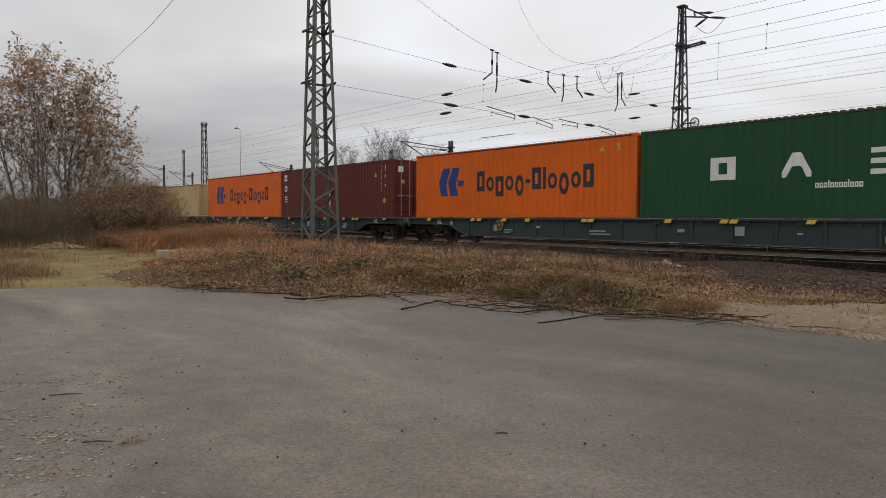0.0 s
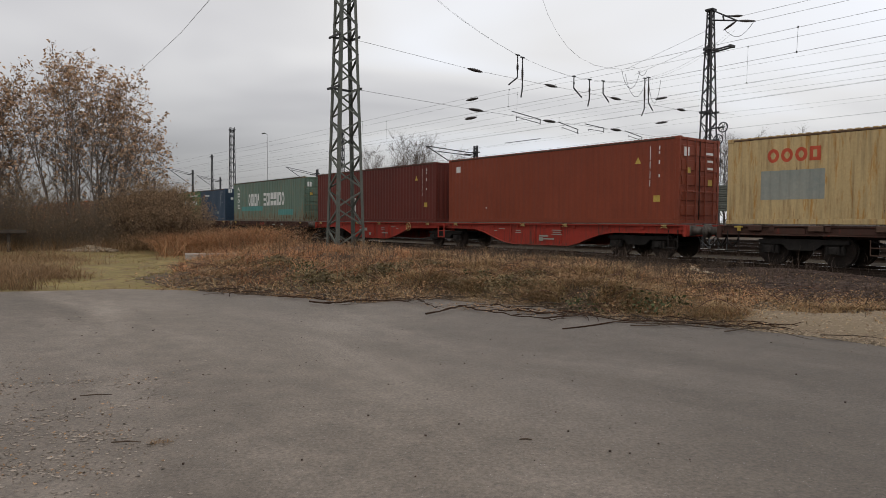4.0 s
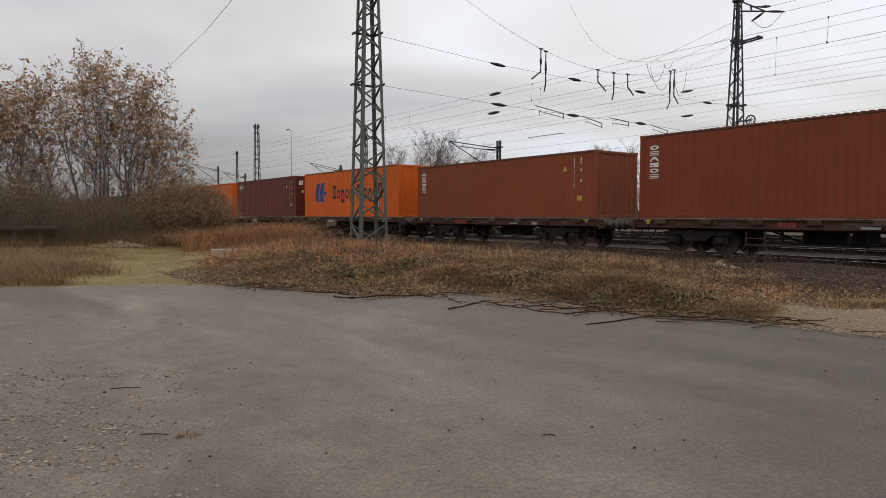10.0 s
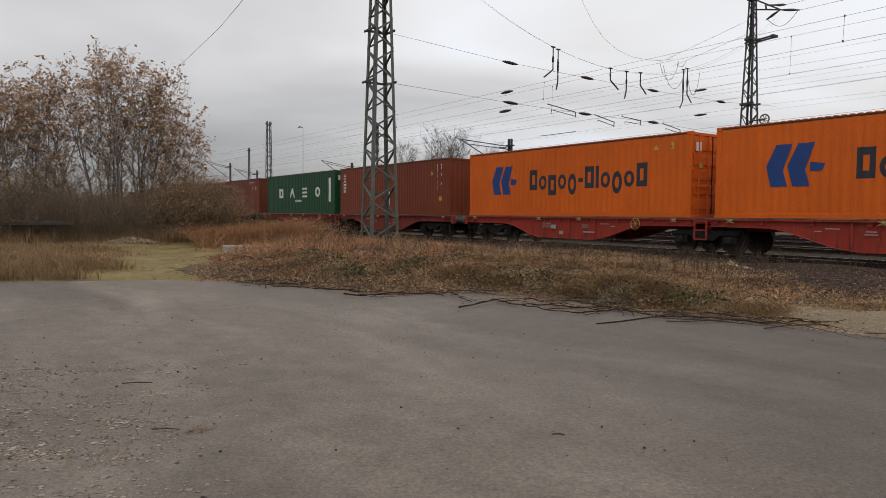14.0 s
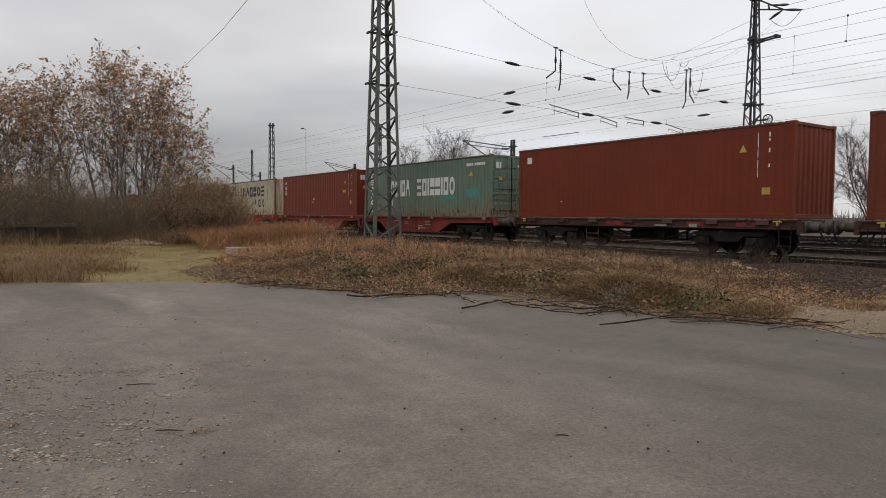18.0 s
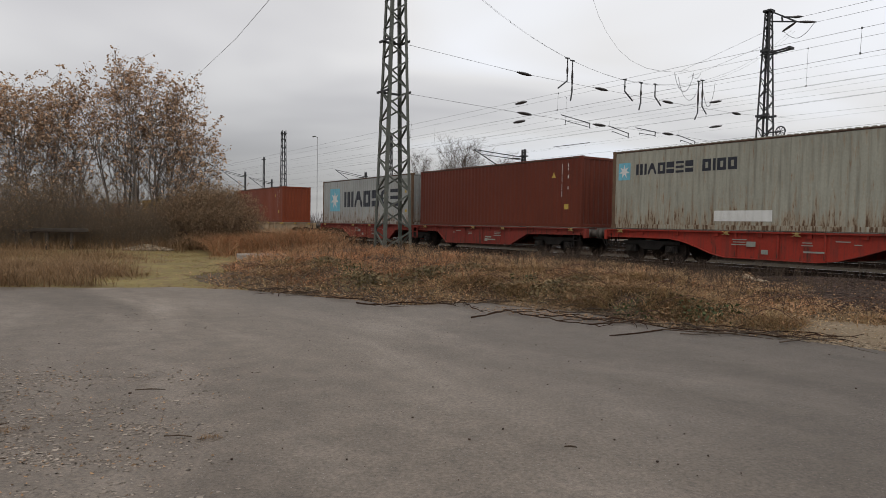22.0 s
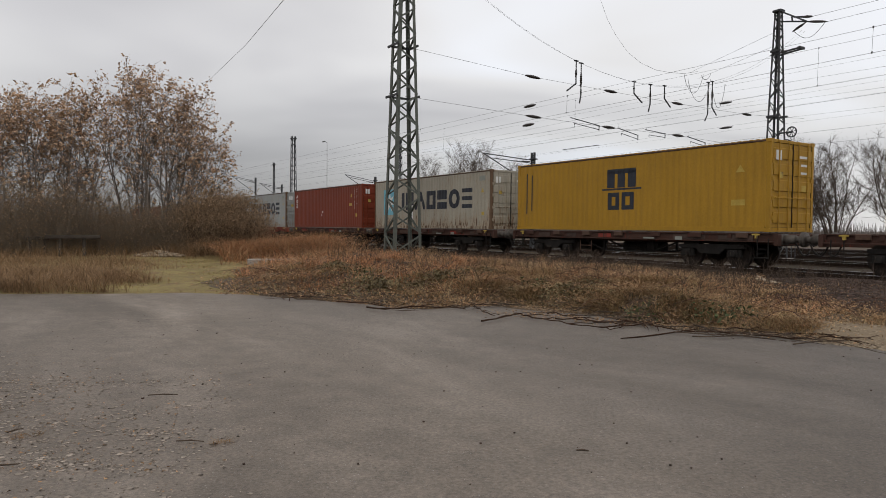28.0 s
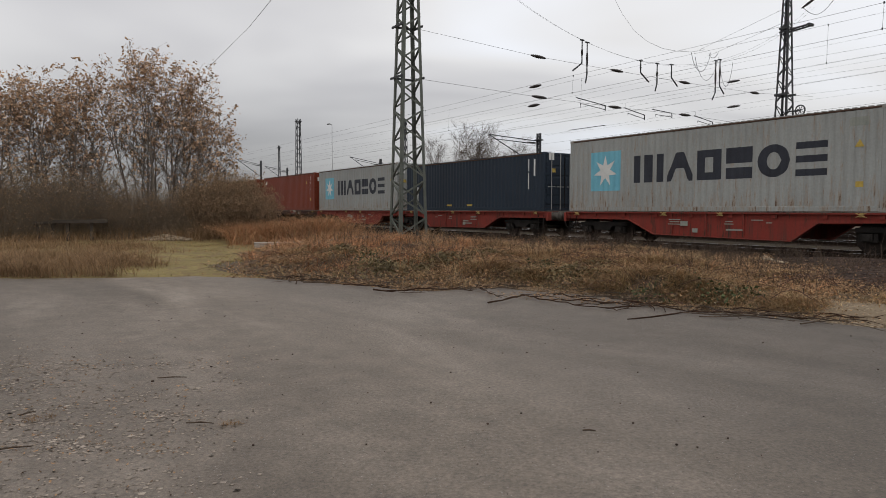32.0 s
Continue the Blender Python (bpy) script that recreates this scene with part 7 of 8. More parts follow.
def build_trees():
    rnd = random.Random(11)
    brown = "many-stemmed tree with withered brown leaves"
    # direction, distance, height and lean to the right
    stand = ((27.1, 40.5, 7.2, 0.26), (27.7, 39.5, 8.7, 0.18), (28.4, 40.6, 10.0, 0.13), (29.3, 39.8, 10.9, 0.05), (30.3, 41.0, 10.9, -0.02), (31.2, 40.0, 10.6, -0.09), (32.2, 40.8, 9.9, -0.16),
             (35.3, 40.0, 8.8, 0.10), (36.2, 41.0, 9.3, 0.03), (37.2, 40.0, 9.2, 0.0), (38.3, 41.2, 9.0, -0.03), (39.6, 40.0, 8.8, -0.08), (41.2, 40.5, 8.4, 0.0), (42.8, 41.0, 9.0, 0.0))
    for az, dist, h, lean in stand:
        x, y = polar(az, dist)
        right = (lean * math.cos(radians(az)), lean * math.sin(radians(az)))
        wood, spots = grow_upright(rnd, 4, h * 0.905, right, 0.22 if az < 34 else 0.16)
        spots = spots[np.arange(len(spots)) % 4 != 0]
        t = thing("tree", brown, "tree", "trees at the edge of the yard", m=pose(x, y, -0.02))
        part("trunk", wood, M_BARK, t, smooth=True)
        part("crown", scatter_mesh("crown", M_LEAF, *leaf_arrays(spots, 0.17, 0.5, aspect=0.55)), None, t)
    bush = "tangled leafless bush with a few brown leaves"
    kinds = []
    for k in range(7):
        wood, spots = grow_tree(rnd, stems=48 if k < 4 else 70, height=4.0, spread=0.70, branches=9, twigs=4, leaf_n=1 if k < 4 else 4, thick=0.015, leaf_low=0.10, base_r=1.3)
        kinds.append((wood.mesh("wood", M_BUSH if k < 4 else M_BARKDARK, True), scatter_mesh("crown", M_BUSHLEAF, *leaf_arrays(spots, 0.10 if k < 4 else 0.12, 0.5))))

    def bush_at(az, dist, wide, tall, kind, label=bush):
        x, y = polar(az, dist)
        t = thing("bush", label, "bush", "bushes under the trees", m=pose(x, y, -0.02, 0, 0, rnd.uniform(0, 360)))
        for name, me in zip(("wood", "crown"), kinds[kind]):
            ob = part(name, me, None, t)
            ob.scale = (wide, wide, tall)

    leafy = "dense dark brown bush with withered leaves"
    for az, dist, tall in ((22.7, 38.4, 0.50), (23.3, 37.6, 0.68), (23.9, 38.6, 0.84), (24.5, 37.8, 0.92), (25.1, 38.8, 0.95), (25.7, 37.6, 0.88), (26.3, 38.6, 0.76), (24.3, 36.9, 0.55), (25.3, 36.8, 0.60), (23.6, 37.2, 0.62), (24.8, 38.2, 0.86), (25.9, 38.0, 0.7), (24.1, 39.2, 0.8)):
        bush_at(az, dist, 0.60, tall, rnd.randint(4, 6), leafy)
    for k in range(26):
        bush_at(26.4 + k * 0.28 + rnd.uniform(-0.2, 0.2), rnd.uniform(37.6, 43.0), rnd.uniform(0.55, 0.75), rnd.uniform(0.48, 0.78), rnd.randint(0, 3))
    for k in range(26):
        bush_at(33.4 + k * 0.40 + rnd.uniform(-0.2, 0.2), rnd.uniform(37.8, 42.5), rnd.uniform(0.65, 0.9), rnd.uniform(0.72, 1.05), rnd.randint(0, 3))
    bare = "bare grey-brown tree beyond the tracks"
    for az, dist, h, sp, st in ((-31.0, 92, 13, 0.55, 5), (-27.5, 86, 12.5, 0.6, 5), (-23.2, 88, 13.0, 0.55, 6), (-20.6, 84, 12.0, 0.5, 5), (-15.0, 95, 9.5, 0.5, 4), (3.0, 118, 15.5, 0.55, 6), (5.2, 112, 16.5, 0.5, 7), (7.0, 120, 14.5, 0.5, 6), (-8.3, 118, 14.0, 0.5, 6), (-10.4, 116, 14.5, 0.5, 7), (-12.6, 119, 13.0, 0.5, 6), (-4.0, 125, 10.5, 0.5, 5), (-34.5, 90, 14, 0.55, 5), (-1.0, 125, 11.0, 0.5, 5), (-6.5, 128, 9.5, 0.5, 5)):
        x, y = polar(az, dist)
        place_tree("bare_tree", bare, "tree", "bare trees beyond the tracks", x, y, -0.05, rnd, M_BAREBARK, M_LEAF, 0.2, stems=st + 3, height=h * 0.94, spread=sp, branches=28, twigs=18, leaf_n=0, thick=0.11, leaf_low=0.18, base_r=0.9)


build_trees()


def far_woods():
    """A low uneven belt of bare woods on the horizon, as a tangle of branches."""
    rnd = random.Random(5)
    sh = Shape()
    for k in range(430):
        az = -72 + k * 0.34
        x, y = polar(az, rnd.uniform(210, 330))
        h = rnd.uniform(2.5, 6.5) * (1.25 if az > 20 else 1.0)
        for j in range(30):
            a, f = rnd.uniform(0, 2 * math.pi), rnd.uniform(0.2, 1.0)
            p = (x + rnd.gauss(0, 2.2), y + rnd.gauss(0, 2.0), -0.3)
            q = (p[0] + math.cos(a) * h * 0.35 * f, p[1] + math.sin(a) * h * 0.3 * f, h * rnd.uniform(0.45, 1.0))
            sh.tube([p, q], [0.09, 0.03], 3, False)
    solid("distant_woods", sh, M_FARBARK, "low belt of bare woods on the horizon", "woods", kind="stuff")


far_woods()

# ---- weeds, litter and stones of the verge ----


def verge_points(n, x0, x1, y0, y1, keep):
    x, y = rng.uniform(x0, x1, n), rng.uniform(y0, y1, n)
    s, d = sd_of(x, y)
    e = y - edge_y(x)
    p = keep(x, y, s, d, e)
    ok = rng.random(n) < p
    x, y = x[ok], y[ok]
    return np.stack([x, y, np.maximum(ground_z(x, y), -0.01)], 1)


def turf_side(x, y):
    """1 in the weeds, 0 on the turf."""
    return smooth(-7.4, -5.4, x + 0.33 * (y - 14.5))


def patch(x, y, scale, seed):
    return 0.5 + 0.5 * np.sin(x * scale + seed + 1.7 * np.sin(y * scale * 0.8 + seed)) * np.sin(y * scale * 1.15 + 2.1 * np.sin(x * scale * 0.6 + seed))


def stuff(name, arrays, mat, label, category):
    tagged(new(name, scatter_mesh(name, mat, *arrays)), label, category, kind="stuff")


def spill(x):
    """How far the pale gravel reaches from the asphalt."""
    return 0.12 + 1.75 * np.clip(x - 3.75, 0, 1) + 0.85 * np.clip(x - 4.75, 0, 4)


def slope_d(s):
    """Where the bare ballast slope begins, across the line."""
    return 12.3 + 4.8 * smooth(5.5, 12.5, s)


def tufts(centres, blades, spread):
    """Feet of the blades of grass tufts round the given centres."""
    k = np.repeat(np.arange(len(centres)), blades)
    q = centres[k, :2] + rng.normal(0, spread, (len(k), 2))
    return np.stack([q[:, 0], q[:, 1], ground_z(q[:, 0], q[:, 1]) - 0.01], 1)


def build_canes(on):
    """Arching bramble canes over the heaps."""
    sh = Shape()
    rnd = random.Random(21)
    p = verge_points(26000, -12, 6, 8, 26, lambda x, y, s, d, e: on(x, y, s, d, e) * smooth(-0.1, 0.6, e) * (1 - smooth(4.0, 7.0, e)) * (0.25 + 0.75 * lumps(x, y)) * 0.11)
    for x, y, z in p:
        a, ln, up = rnd.uniform(0, 2 * math.pi), rnd.uniform(0.4, 1.3), rnd.uniform(0.08, 0.34)
        dx, dy, r = math.cos(a) * ln, math.sin(a) * ln, rnd.uniform(0.003, 0.006)
        pts = [(x + dx * f + rnd.gauss(0, 0.02), y + dy * f + rnd.gauss(0, 0.02), z + up * (1 - (1.6 * f - 0.8) ** 2) + 0.03) for f in (0, 0.2, 0.45, 0.7, 1.0)]
        sh.tube(pts, [r, r, r * 0.8, r * 0.6, r * 0.4], 4, False)
    solid("bramble_canes", sh, M_CANE, "thin red-brown bramble canes arching over dead leaves", "brambles", kind="stuff")


def build_verge():
    box = (-20, 13, 4, 36)
    on = lambda x, y, s, d, e: (e > -0.12 - 0.16 * np.sin(x * 3.1) * np.sin(x * 1.3 + 0.6)) * (d < 17.4) * turf_side(x, y) * (1 - 0.94 * smooth(3.9, 4.8, x) * smooth(0.1, -0.5, e - spill(x))) * (1 - 0.975 * smooth(-0.3, 0.9, d - slope_d(s) + 0.8 * np.sin(s * 2.3) * 0.5))
    # leaf litter on the heaps near the asphalt
    p = verge_points(480000, *box, lambda x, y, s, d, e: on(x, y, s, d, e) * (0.95 * np.exp(-np.maximum(e - 0.7 - 3.2 * patch(x, y, 0.6, 1.0), 0) / 0.9) + 0.08) * np.maximum(0.12 + 0.88 * smooth(0.22, 0.62, patch(x, y, 4.3, 0.4)), smooth(1.3, 0.7, e)) * (1 - 0.35 * smooth(-1.0, 1.0, x)))
    p[:, 2] += 0.015 + rng.uniform(0, 1, len(p)) ** 2.2 * (0.05 + 0.20 * lumps(p[:, 0] * 1.7 + 3, p[:, 1] * 1.7) ** 1.5 * smooth(0.0, 0.9, p[:, 1] - edge_y(p[:, 0])))
    stuff("leaf_litter", leaf_arrays(p, 0.062 - 0.018 * smooth(-2, 1, p[:, 0]), 0.9, aspect=0.42), M_LITTER, "dead brown leaves heaped along the asphalt edge", "leaf litter")
    pale = p[rng.random(len(p)) < 0.02 + 0.06 * patch(p[:, 0], p[:, 1], 2.4, 0.7) ** 2 + 0.10 * smooth(1.3, 0.4, p[:, 1] - edge_y(p[:, 0]))] + np.array([0, 0, 0.012])
    stuff("pale_leaves", leaf_arrays(pale, 0.048 - 0.010 * smooth(-2, 1, pale[:, 0]), 0.9, aspect=0.5), M_PALELEAF, "bleached curled leaves on top of the litter", "leaf litter")
    build_canes(on)
    # chopped straw and crumbs along the edge of the asphalt
    p = verge_points(160000, -6, 8, 6, 16, lambda x, y, s, d, e: (e > -0.22) * turf_side(x, y) * np.exp(-np.maximum(e - 0.2 - 0.9 * patch(x, y, 1.9, 3.3), 0) / 0.25) * (0.25 + 0.75 * smooth(-2.5, 1.5, x)) * (0.3 + 0.7 * patch(x, y, 3.7, 1.9)))
    p[:, 2] = np.maximum(p[:, 2], 0.004) + rng.uniform(0.004, 0.035, len(p))
    stuff("straw_crumbs", leaf_arrays(p, 0.055, 0.8, flat=True, aspect=0.22), M_PALELEAF, "chopped pale straw and leaf crumbs beside the asphalt", "leaf litter")
    # leaves caught by the branches in the bay of the edge
    a = rng.random(700)
    x, y = -0.5 + 2.6 * a + rng.normal(0, 0.25, 700), 12.35 - 1.35 * a + rng.normal(0, 0.16, 700) * (1.6 - a)
    stuff("caught_litter", leaf_arrays(np.stack([x, y, 0.012 + 0.05 * rng.random(700)], 1), 0.05, 0.9, flat=True, aspect=0.4), M_LITTER, "reddish dead leaves caught between fallen branches", "leaf litter")
    # leaves blown over the turf
    p = verge_points(30000, -16, -4, 13, 32, lambda x, y, s, d, e: (e > 0.1) * (1 - turf_side(x, y)) * np.exp(-np.maximum(-5.4 - (x + 0.33 * (y - 14.5)), 0) / 0.9) * (0.1 + 0.6 * patch(x, y, 1.5, 1.1)))
    p[:, 2] = 0.035 + rng.uniform(0, 0.02, len(p))
    stuff("blown_leaves", leaf_arrays(p, 0.07, 0.7, flat=True, aspect=0.55), M_LITTER, "single dead leaves blown onto the mossy turf", "leaf litter")
    # low bramble mounds
    n = 13000
    mounds = np.array([(-2.6, 15.2), (-2.0, 15.6), (0.2, 14.4), (0.9, 13.7), (-4.9, 17.4), (3.1, 11.7), (-0.9, 16.4), (-3.2, 14.9), (1.6, 14.6), (-6.4, 18.6)])
    k = rng.integers(0, len(mounds), n)
    r = np.abs(rng.normal(0, 0.62, n))
    a = rng.uniform(0, 2 * math.pi, n)
    x, y = mounds[k, 0] + 1.35 * r * np.cos(a), mounds[k, 1] + r * np.sin(a)
    up = (0.34 * np.exp(-(r / 0.75) ** 2)) * rng.uniform(0.15, 1, n) * (0.6 + 0.4 * np.sin(k * 2.1))
    p = np.stack([x, y, ground_z(x, y) + up], 1)[y > edge_y(x) + 0.3]
    stuff("bramble_mounds", leaf_arrays(p, 0.075, 0.8, aspect=0.55), M_BRAMBLE, "low mounds of olive-brown bramble leaves", "brambles")
    # short tangled grass that covers the soil
    p = verge_points(560000, -7, 9, 6, 22, lambda x, y, s, d, e: on(x, y, s, d, e) * smooth(0.0, 0.35, e) * (0.10 + 0.90 * smooth(-1.6, 0.6, x + 0.8 * patch(x, y, 1.1, 0.9))) * (0.15 + 0.85 * smooth(0.3, 0.75, patch(x, y, 2.6, 2.9))))
    for name, mat, share in (("ochre_grass", M_OCHREGRASS, p[0::3]), ("straw_tangle", M_STRAW, p[1::3]), ("brown_tangle", M_DRYBROWN, p[2::3])):
        e = share[:, 1] - edge_y(share[:, 0])
        tall = (0.07 + 0.20 * patch(share[:, 0], share[:, 1], 1.7, 2.2)) * (0.35 + 0.65 * smooth(0.1, 0.9, e)) * (1 - 0.6 * smooth(3.2, 5.0, share[:, 0]))
        stuff(name, blade_arrays(share, tall, 0.0052, 2.6), mat, "short tangled dry grass covering the soil of the verge", "grass")
    p = verge_points(150000, -2, 8, 7, 20, lambda x, y, s, d, e: on(x, y, s, d, e) * smooth(0.1, 0.5, e) * (0.10 + 0.9 * patch(x, y, 3.1, 0.8) ** 2))
    p[:, 2] += rng.uniform(0.03, 0.22, len(p)) * smooth(0.1, 0.9, p[:, 1] - edge_y(p[:, 0]))
    stuff("caught_leaves", leaf_arrays(p, 0.042, 0.9, aspect=0.45), M_LITTER, "small withered leaves caught in the dry grass", "leaf litter")
    # straw grass
    p = verge_points(120000, *box, lambda x, y, s, d, e: on(x, y, s, d, e) * smooth(0.6, 1.8, e + 1.3 * patch(x, y, 0.8, 2.6) - 0.5) * np.maximum(patch(x, y, 0.9, 3.1) - 0.25, 0.04) * (1 - 0.6 * smooth(15.5, 17.2, d)) * (1 - 0.5 * smooth(10, 18, s)))
    stuff("dry_grass", blade_arrays(p, (0.20 + 0.16 * patch(p[:, 0], p[:, 1], 1.1, 0.3)) * (1 - 0.65 * smooth(3.2, 5.0, p[:, 0])), 0.0035, 1.8), M_STRAW, "dry straw-coloured grass of the verge", "grass")
    c = verge_points(9000, *box, lambda x, y, s, d, e: on(x, y, s, d, e) * smooth(0.5, 1.3, e) * (0.03 + 0.20 * smooth(0.45, 0.85, patch(x, y, 0.8, 3.1)) + 0.14 * smooth(-2, 3, x) * smooth(5.0, 3.0, x)) * (1 - 0.5 * smooth(15.5, 17.2, d)))
    p = tufts(c, 20, 0.05)
    stuff("grass_tufts", blade_arrays(p, (0.26 + 0.18 * patch(p[:, 0], p[:, 1], 1.9, 0.3)) * (1 - 0.35 * smooth(0.5, 3.5, p[:, 0]) - 0.35 * smooth(3.5, 5.0, p[:, 0])), 0.006, 1.6), M_STRAW, "straw-coloured grass tufts among dead leaves", "grass")
    # russet weeds
    c = verge_points(9000, *box, lambda x, y, s, d, e: on(x, y, s, d, e) * smooth(2.0, 4.0, e) * (0.05 + 0.30 * smooth(0.35, 0.8, patch(x, y, 0.7, 5.2))) * (0.3 + 0.7 * smooth(6, 14, s)) * (1 - 0.9 * smooth(13.5, 15.5, d)))
    p = tufts(c, 20, 0.08)
    stuff("russet_tufts", blade_arrays(p, (0.20 + 0.18 * patch(p[:, 0], p[:, 1], 1.3, 1.3)) * (1 - 0.6 * smooth(3.5, 5.5, p[:, 0])), 0.008, 1.2), M_RUSTGRASS, "russet tufts of dry weeds beside the tracks", "weeds")
    p = verge_points(100000, *box, lambda x, y, s, d, e: on(x, y, s, d, e) * smooth(1.2, 3.0, e + 2.4 * patch(x, y, 0.7, 4.4) - 1.0) * (0.1 + 0.7 * patch(x, y, 0.8, 5.2)) * (0.45 + 0.55 * smooth(3, 13, s)) * (1 - 0.65 * smooth(13.2, 15.2, d)) * (1 - 0.9 * smooth(16.2, 17.4, d)))
    stuff("russet_weeds", blade_arrays(p, (0.15 + 0.17 * patch(p[:, 0], p[:, 1], 0.9, 1.3)) * (1 - 0.6 * smooth(3.5, 5.5, p[:, 0])), 0.008, 3.4), M_RUSTGRASS, "russet dry weeds beside the tracks", "weeds")
    n = 40000
    x, y = rng.normal(-13.6, 1.9, n), rng.normal(32.4, 2.2, n)
    s, d = sd_of(x, y)
    ok = (d < 16.6) & (x + 0.33 * (y - 14.5) > -8.4)
    p = np.stack([x[ok], y[ok], np.maximum(ground_z(x[ok], y[ok]), 0)], 1)
    for name, mat, part_of in (("tall_dry_grass", M_STRAW, p[::2]), ("tall_russet_grass", M_RUSTGRASS, p[1::2])):
        stuff(name, blade_arrays(part_of, 0.46 + 0.66 * patch(part_of[:, 0], part_of[:, 1], 1.3, 0.7), 0.007, 2.0), mat, "tall straw-brown dry grass in tangled tussocks", "grass")
    # straw strip at the foot of the trees and along the asphalt
    p = verge_points(230000, -26, -6, 12, 27, lambda x, y, s, d, e: (e > 0.0) * (1 - turf_side(x, y)) * smooth(-8.6, -10.9, x + 0.45 * (y - 14.3) + 1.1 * np.sin(y * 1.9) * np.sin(x * 1.4)) * (0.35 + 0.65 * patch(x, y, 1.1, 0.2)) * (1 - 0.75 * smooth(3.0, 7.5, e)))
    stuff("straw_strip", blade_arrays(p, 0.14 + 0.42 * patch(p[:, 0], p[:, 1], 1.6, 0.9) * (1 - 0.5 * smooth(2.5, 5.5, p[:, 1] - edge_y(p[:, 0]))), 0.0055, 1.3), M_DRYBROWN, "tall straw grass at the edge of the asphalt", "grass")
    p = verge_points(42000, -30, -5, 13, 40, lambda x, y, s, d, e: (e > 0.0) * (1 - turf_side(x, y)) * patch(x, y, 0.9, 1.2) * 0.5)
    stuff("withered_turf", blade_arrays(p, 0.07, 0.006, 1.8), M_STRAW, "withered straw-brown patches in the turf", "grass")
    p = verge_points(60000, -30, -5, 13, 40, lambda x, y, s, d, e: (e > 0.0) * (1 - turf_side(x, y)) * (0.25 + 0.75 * patch(x, y, 0.7, 4.2)))
    stuff("mossy_grass", blade_arrays(p, 0.045, 0.010, 1.4), M_MOSS, "short yellowish mossy grass", "grass")
    p = verge_points(50000, -32, -8, 24, 44, lambda x, y, s, d, e: smooth(0.0, 3.0, np.hypot(x, y) - 33.5) * (d < 14) * (0.3 + 0.7 * patch(x, y, 0.6, 4.2)))
    stuff("undergrowth", blade_arrays(p, 0.3 + 0.5 * patch(p[:, 0], p[:, 1], 0.8, 0.2), 0.007, 1.1), M_DRYBROWN, "brownish dry undergrowth below the trees", "undergrowth")
    # a few green weeds
    n = 420
    cx = np.array([[1.95, 11.7], [2.9, 11.2], [3.3, 11.3], [0.3, 14.3], [-3.8, 15.6]])
    c = cx[rng.integers(0, len(cx), n)] + rng.normal(0, 0.22, (n, 2))
    p = np.stack([c[:, 0], c[:, 1], ground_z(c[:, 0], c[:, 1]) + rng.uniform(0, 0.32, n)], 1)
    stuff("green_weeds", leaf_arrays(p, 0.075, 0.5), M_GREEN, "dull green weeds among dead leaves", "weeds")
    # thin dead stalks in front of the rails
    sh = Shape()
    rnd = random.Random(3)
    for k in range(1300):
        s, d = (rnd.gauss(10.5, 3.2), rnd.uniform(10.6, 16.6)) if k < 620 else (rnd.gauss(17, 5), rnd.uniform(8.0, 16.6))
        q = s * ALONG + d * ACROSS
        if q[1] < edge_y(q[0]) + 1.2:
            continue
        z = float(ground_z(q[0], q[1]))
        h = rnd.uniform(0.2, 0.62)
        a = np.array([q[0], q[1], z])
        b = a + np.array([rnd.gauss(0, 0.10), rnd.gauss(0, 0.10), h])
        sh.tube([a, (a + b) / 2 + np.array([rnd.gauss(0, 0.02), 0, 0]), b], [0.004, 0.003, 0.002], 3, False)
        for j in range(rnd.randint(2, 5)):
            f = rnd.uniform(0.4, 0.95)
            c0 = a + (b - a) * f
            sh.tube([c0, c0 + np.array([rnd.gauss(0, 0.12), rnd.gauss(0, 0.12), rnd.uniform(0.08, 0.28)])], [0.0025, 0.0015], 3, False)
    solid("dead_stalks", sh, M_BARKDARK, "thin dead stalks in front of the rails", "stalks", kind="stuff")
    # stones
    ss, vs = np.arange(-12, 15.01, 0.25), np.linspace(0, 1, 24)
    start = slope_d(ss) + 0.35 * np.sin(ss * 1.9) + 0.2 * np.sin(ss * 5.3)
    S = np.repeat(ss[:, None], 24, 1)
    D = start[:, None] + (18.45 - start[:, None]) * vs
    q = S[..., None] * ALONG + D[..., None] * ACROSS
    Z = ground_z(q[..., 0], q[..., 1]) + 0.012 - 0.03 * (vs < 0.01)
    n, m = S.shape
    idx = np.arange(n * m).reshape(n, m)
    f = np.stack([idx[:-1, :-1], idx[:-1, 1:], idx[1:, 1:], idx[1:, :-1]], -1).reshape(-1, 4)
    me = scatter_mesh("ballast_slope", M_SLOPE, np.stack([q[..., 0], q[..., 1], Z], -1).reshape(-1, 3), f)
    tagged(new("ballast_slope", me), "dark slope of crushed stone beside the rails", "ballast", kind="structure")
    p = verge_points(260000, -4, 26, -6, 26, lambda x, y, s, d, e: (e > 0.3) * (e > spill(x) - 0.3) * smooth(-1.0, 0.7, d - slope_d(s)) * (d < 18.6) * smooth(15, 12, s) * 0.95)
    p[:, 2] += 0.018
    stuff("ballast_stones", stone_arrays(p, 0.07), M_STONE, "loose dark ballast stones on the slope", "stones")
    s = rng.uniform(-8, 60, 14000)
    d = rng.uniform(18.0, 20.2, 14000)
    q = s[:, None] * ALONG + d[:, None] * ACROSS
    p = np.stack([q[:, 0], q[:, 1], np.full(len(q), 0.155)], 1)
    # stones by the rail, with the train's shade in their dark colour
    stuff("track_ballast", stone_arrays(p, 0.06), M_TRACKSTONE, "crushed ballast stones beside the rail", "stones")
    xs, vs = np.arange(3.2, 13.01, 0.2), np.linspace(0, 1, 14)
    X = np.repeat(xs[:, None], 14, 1)
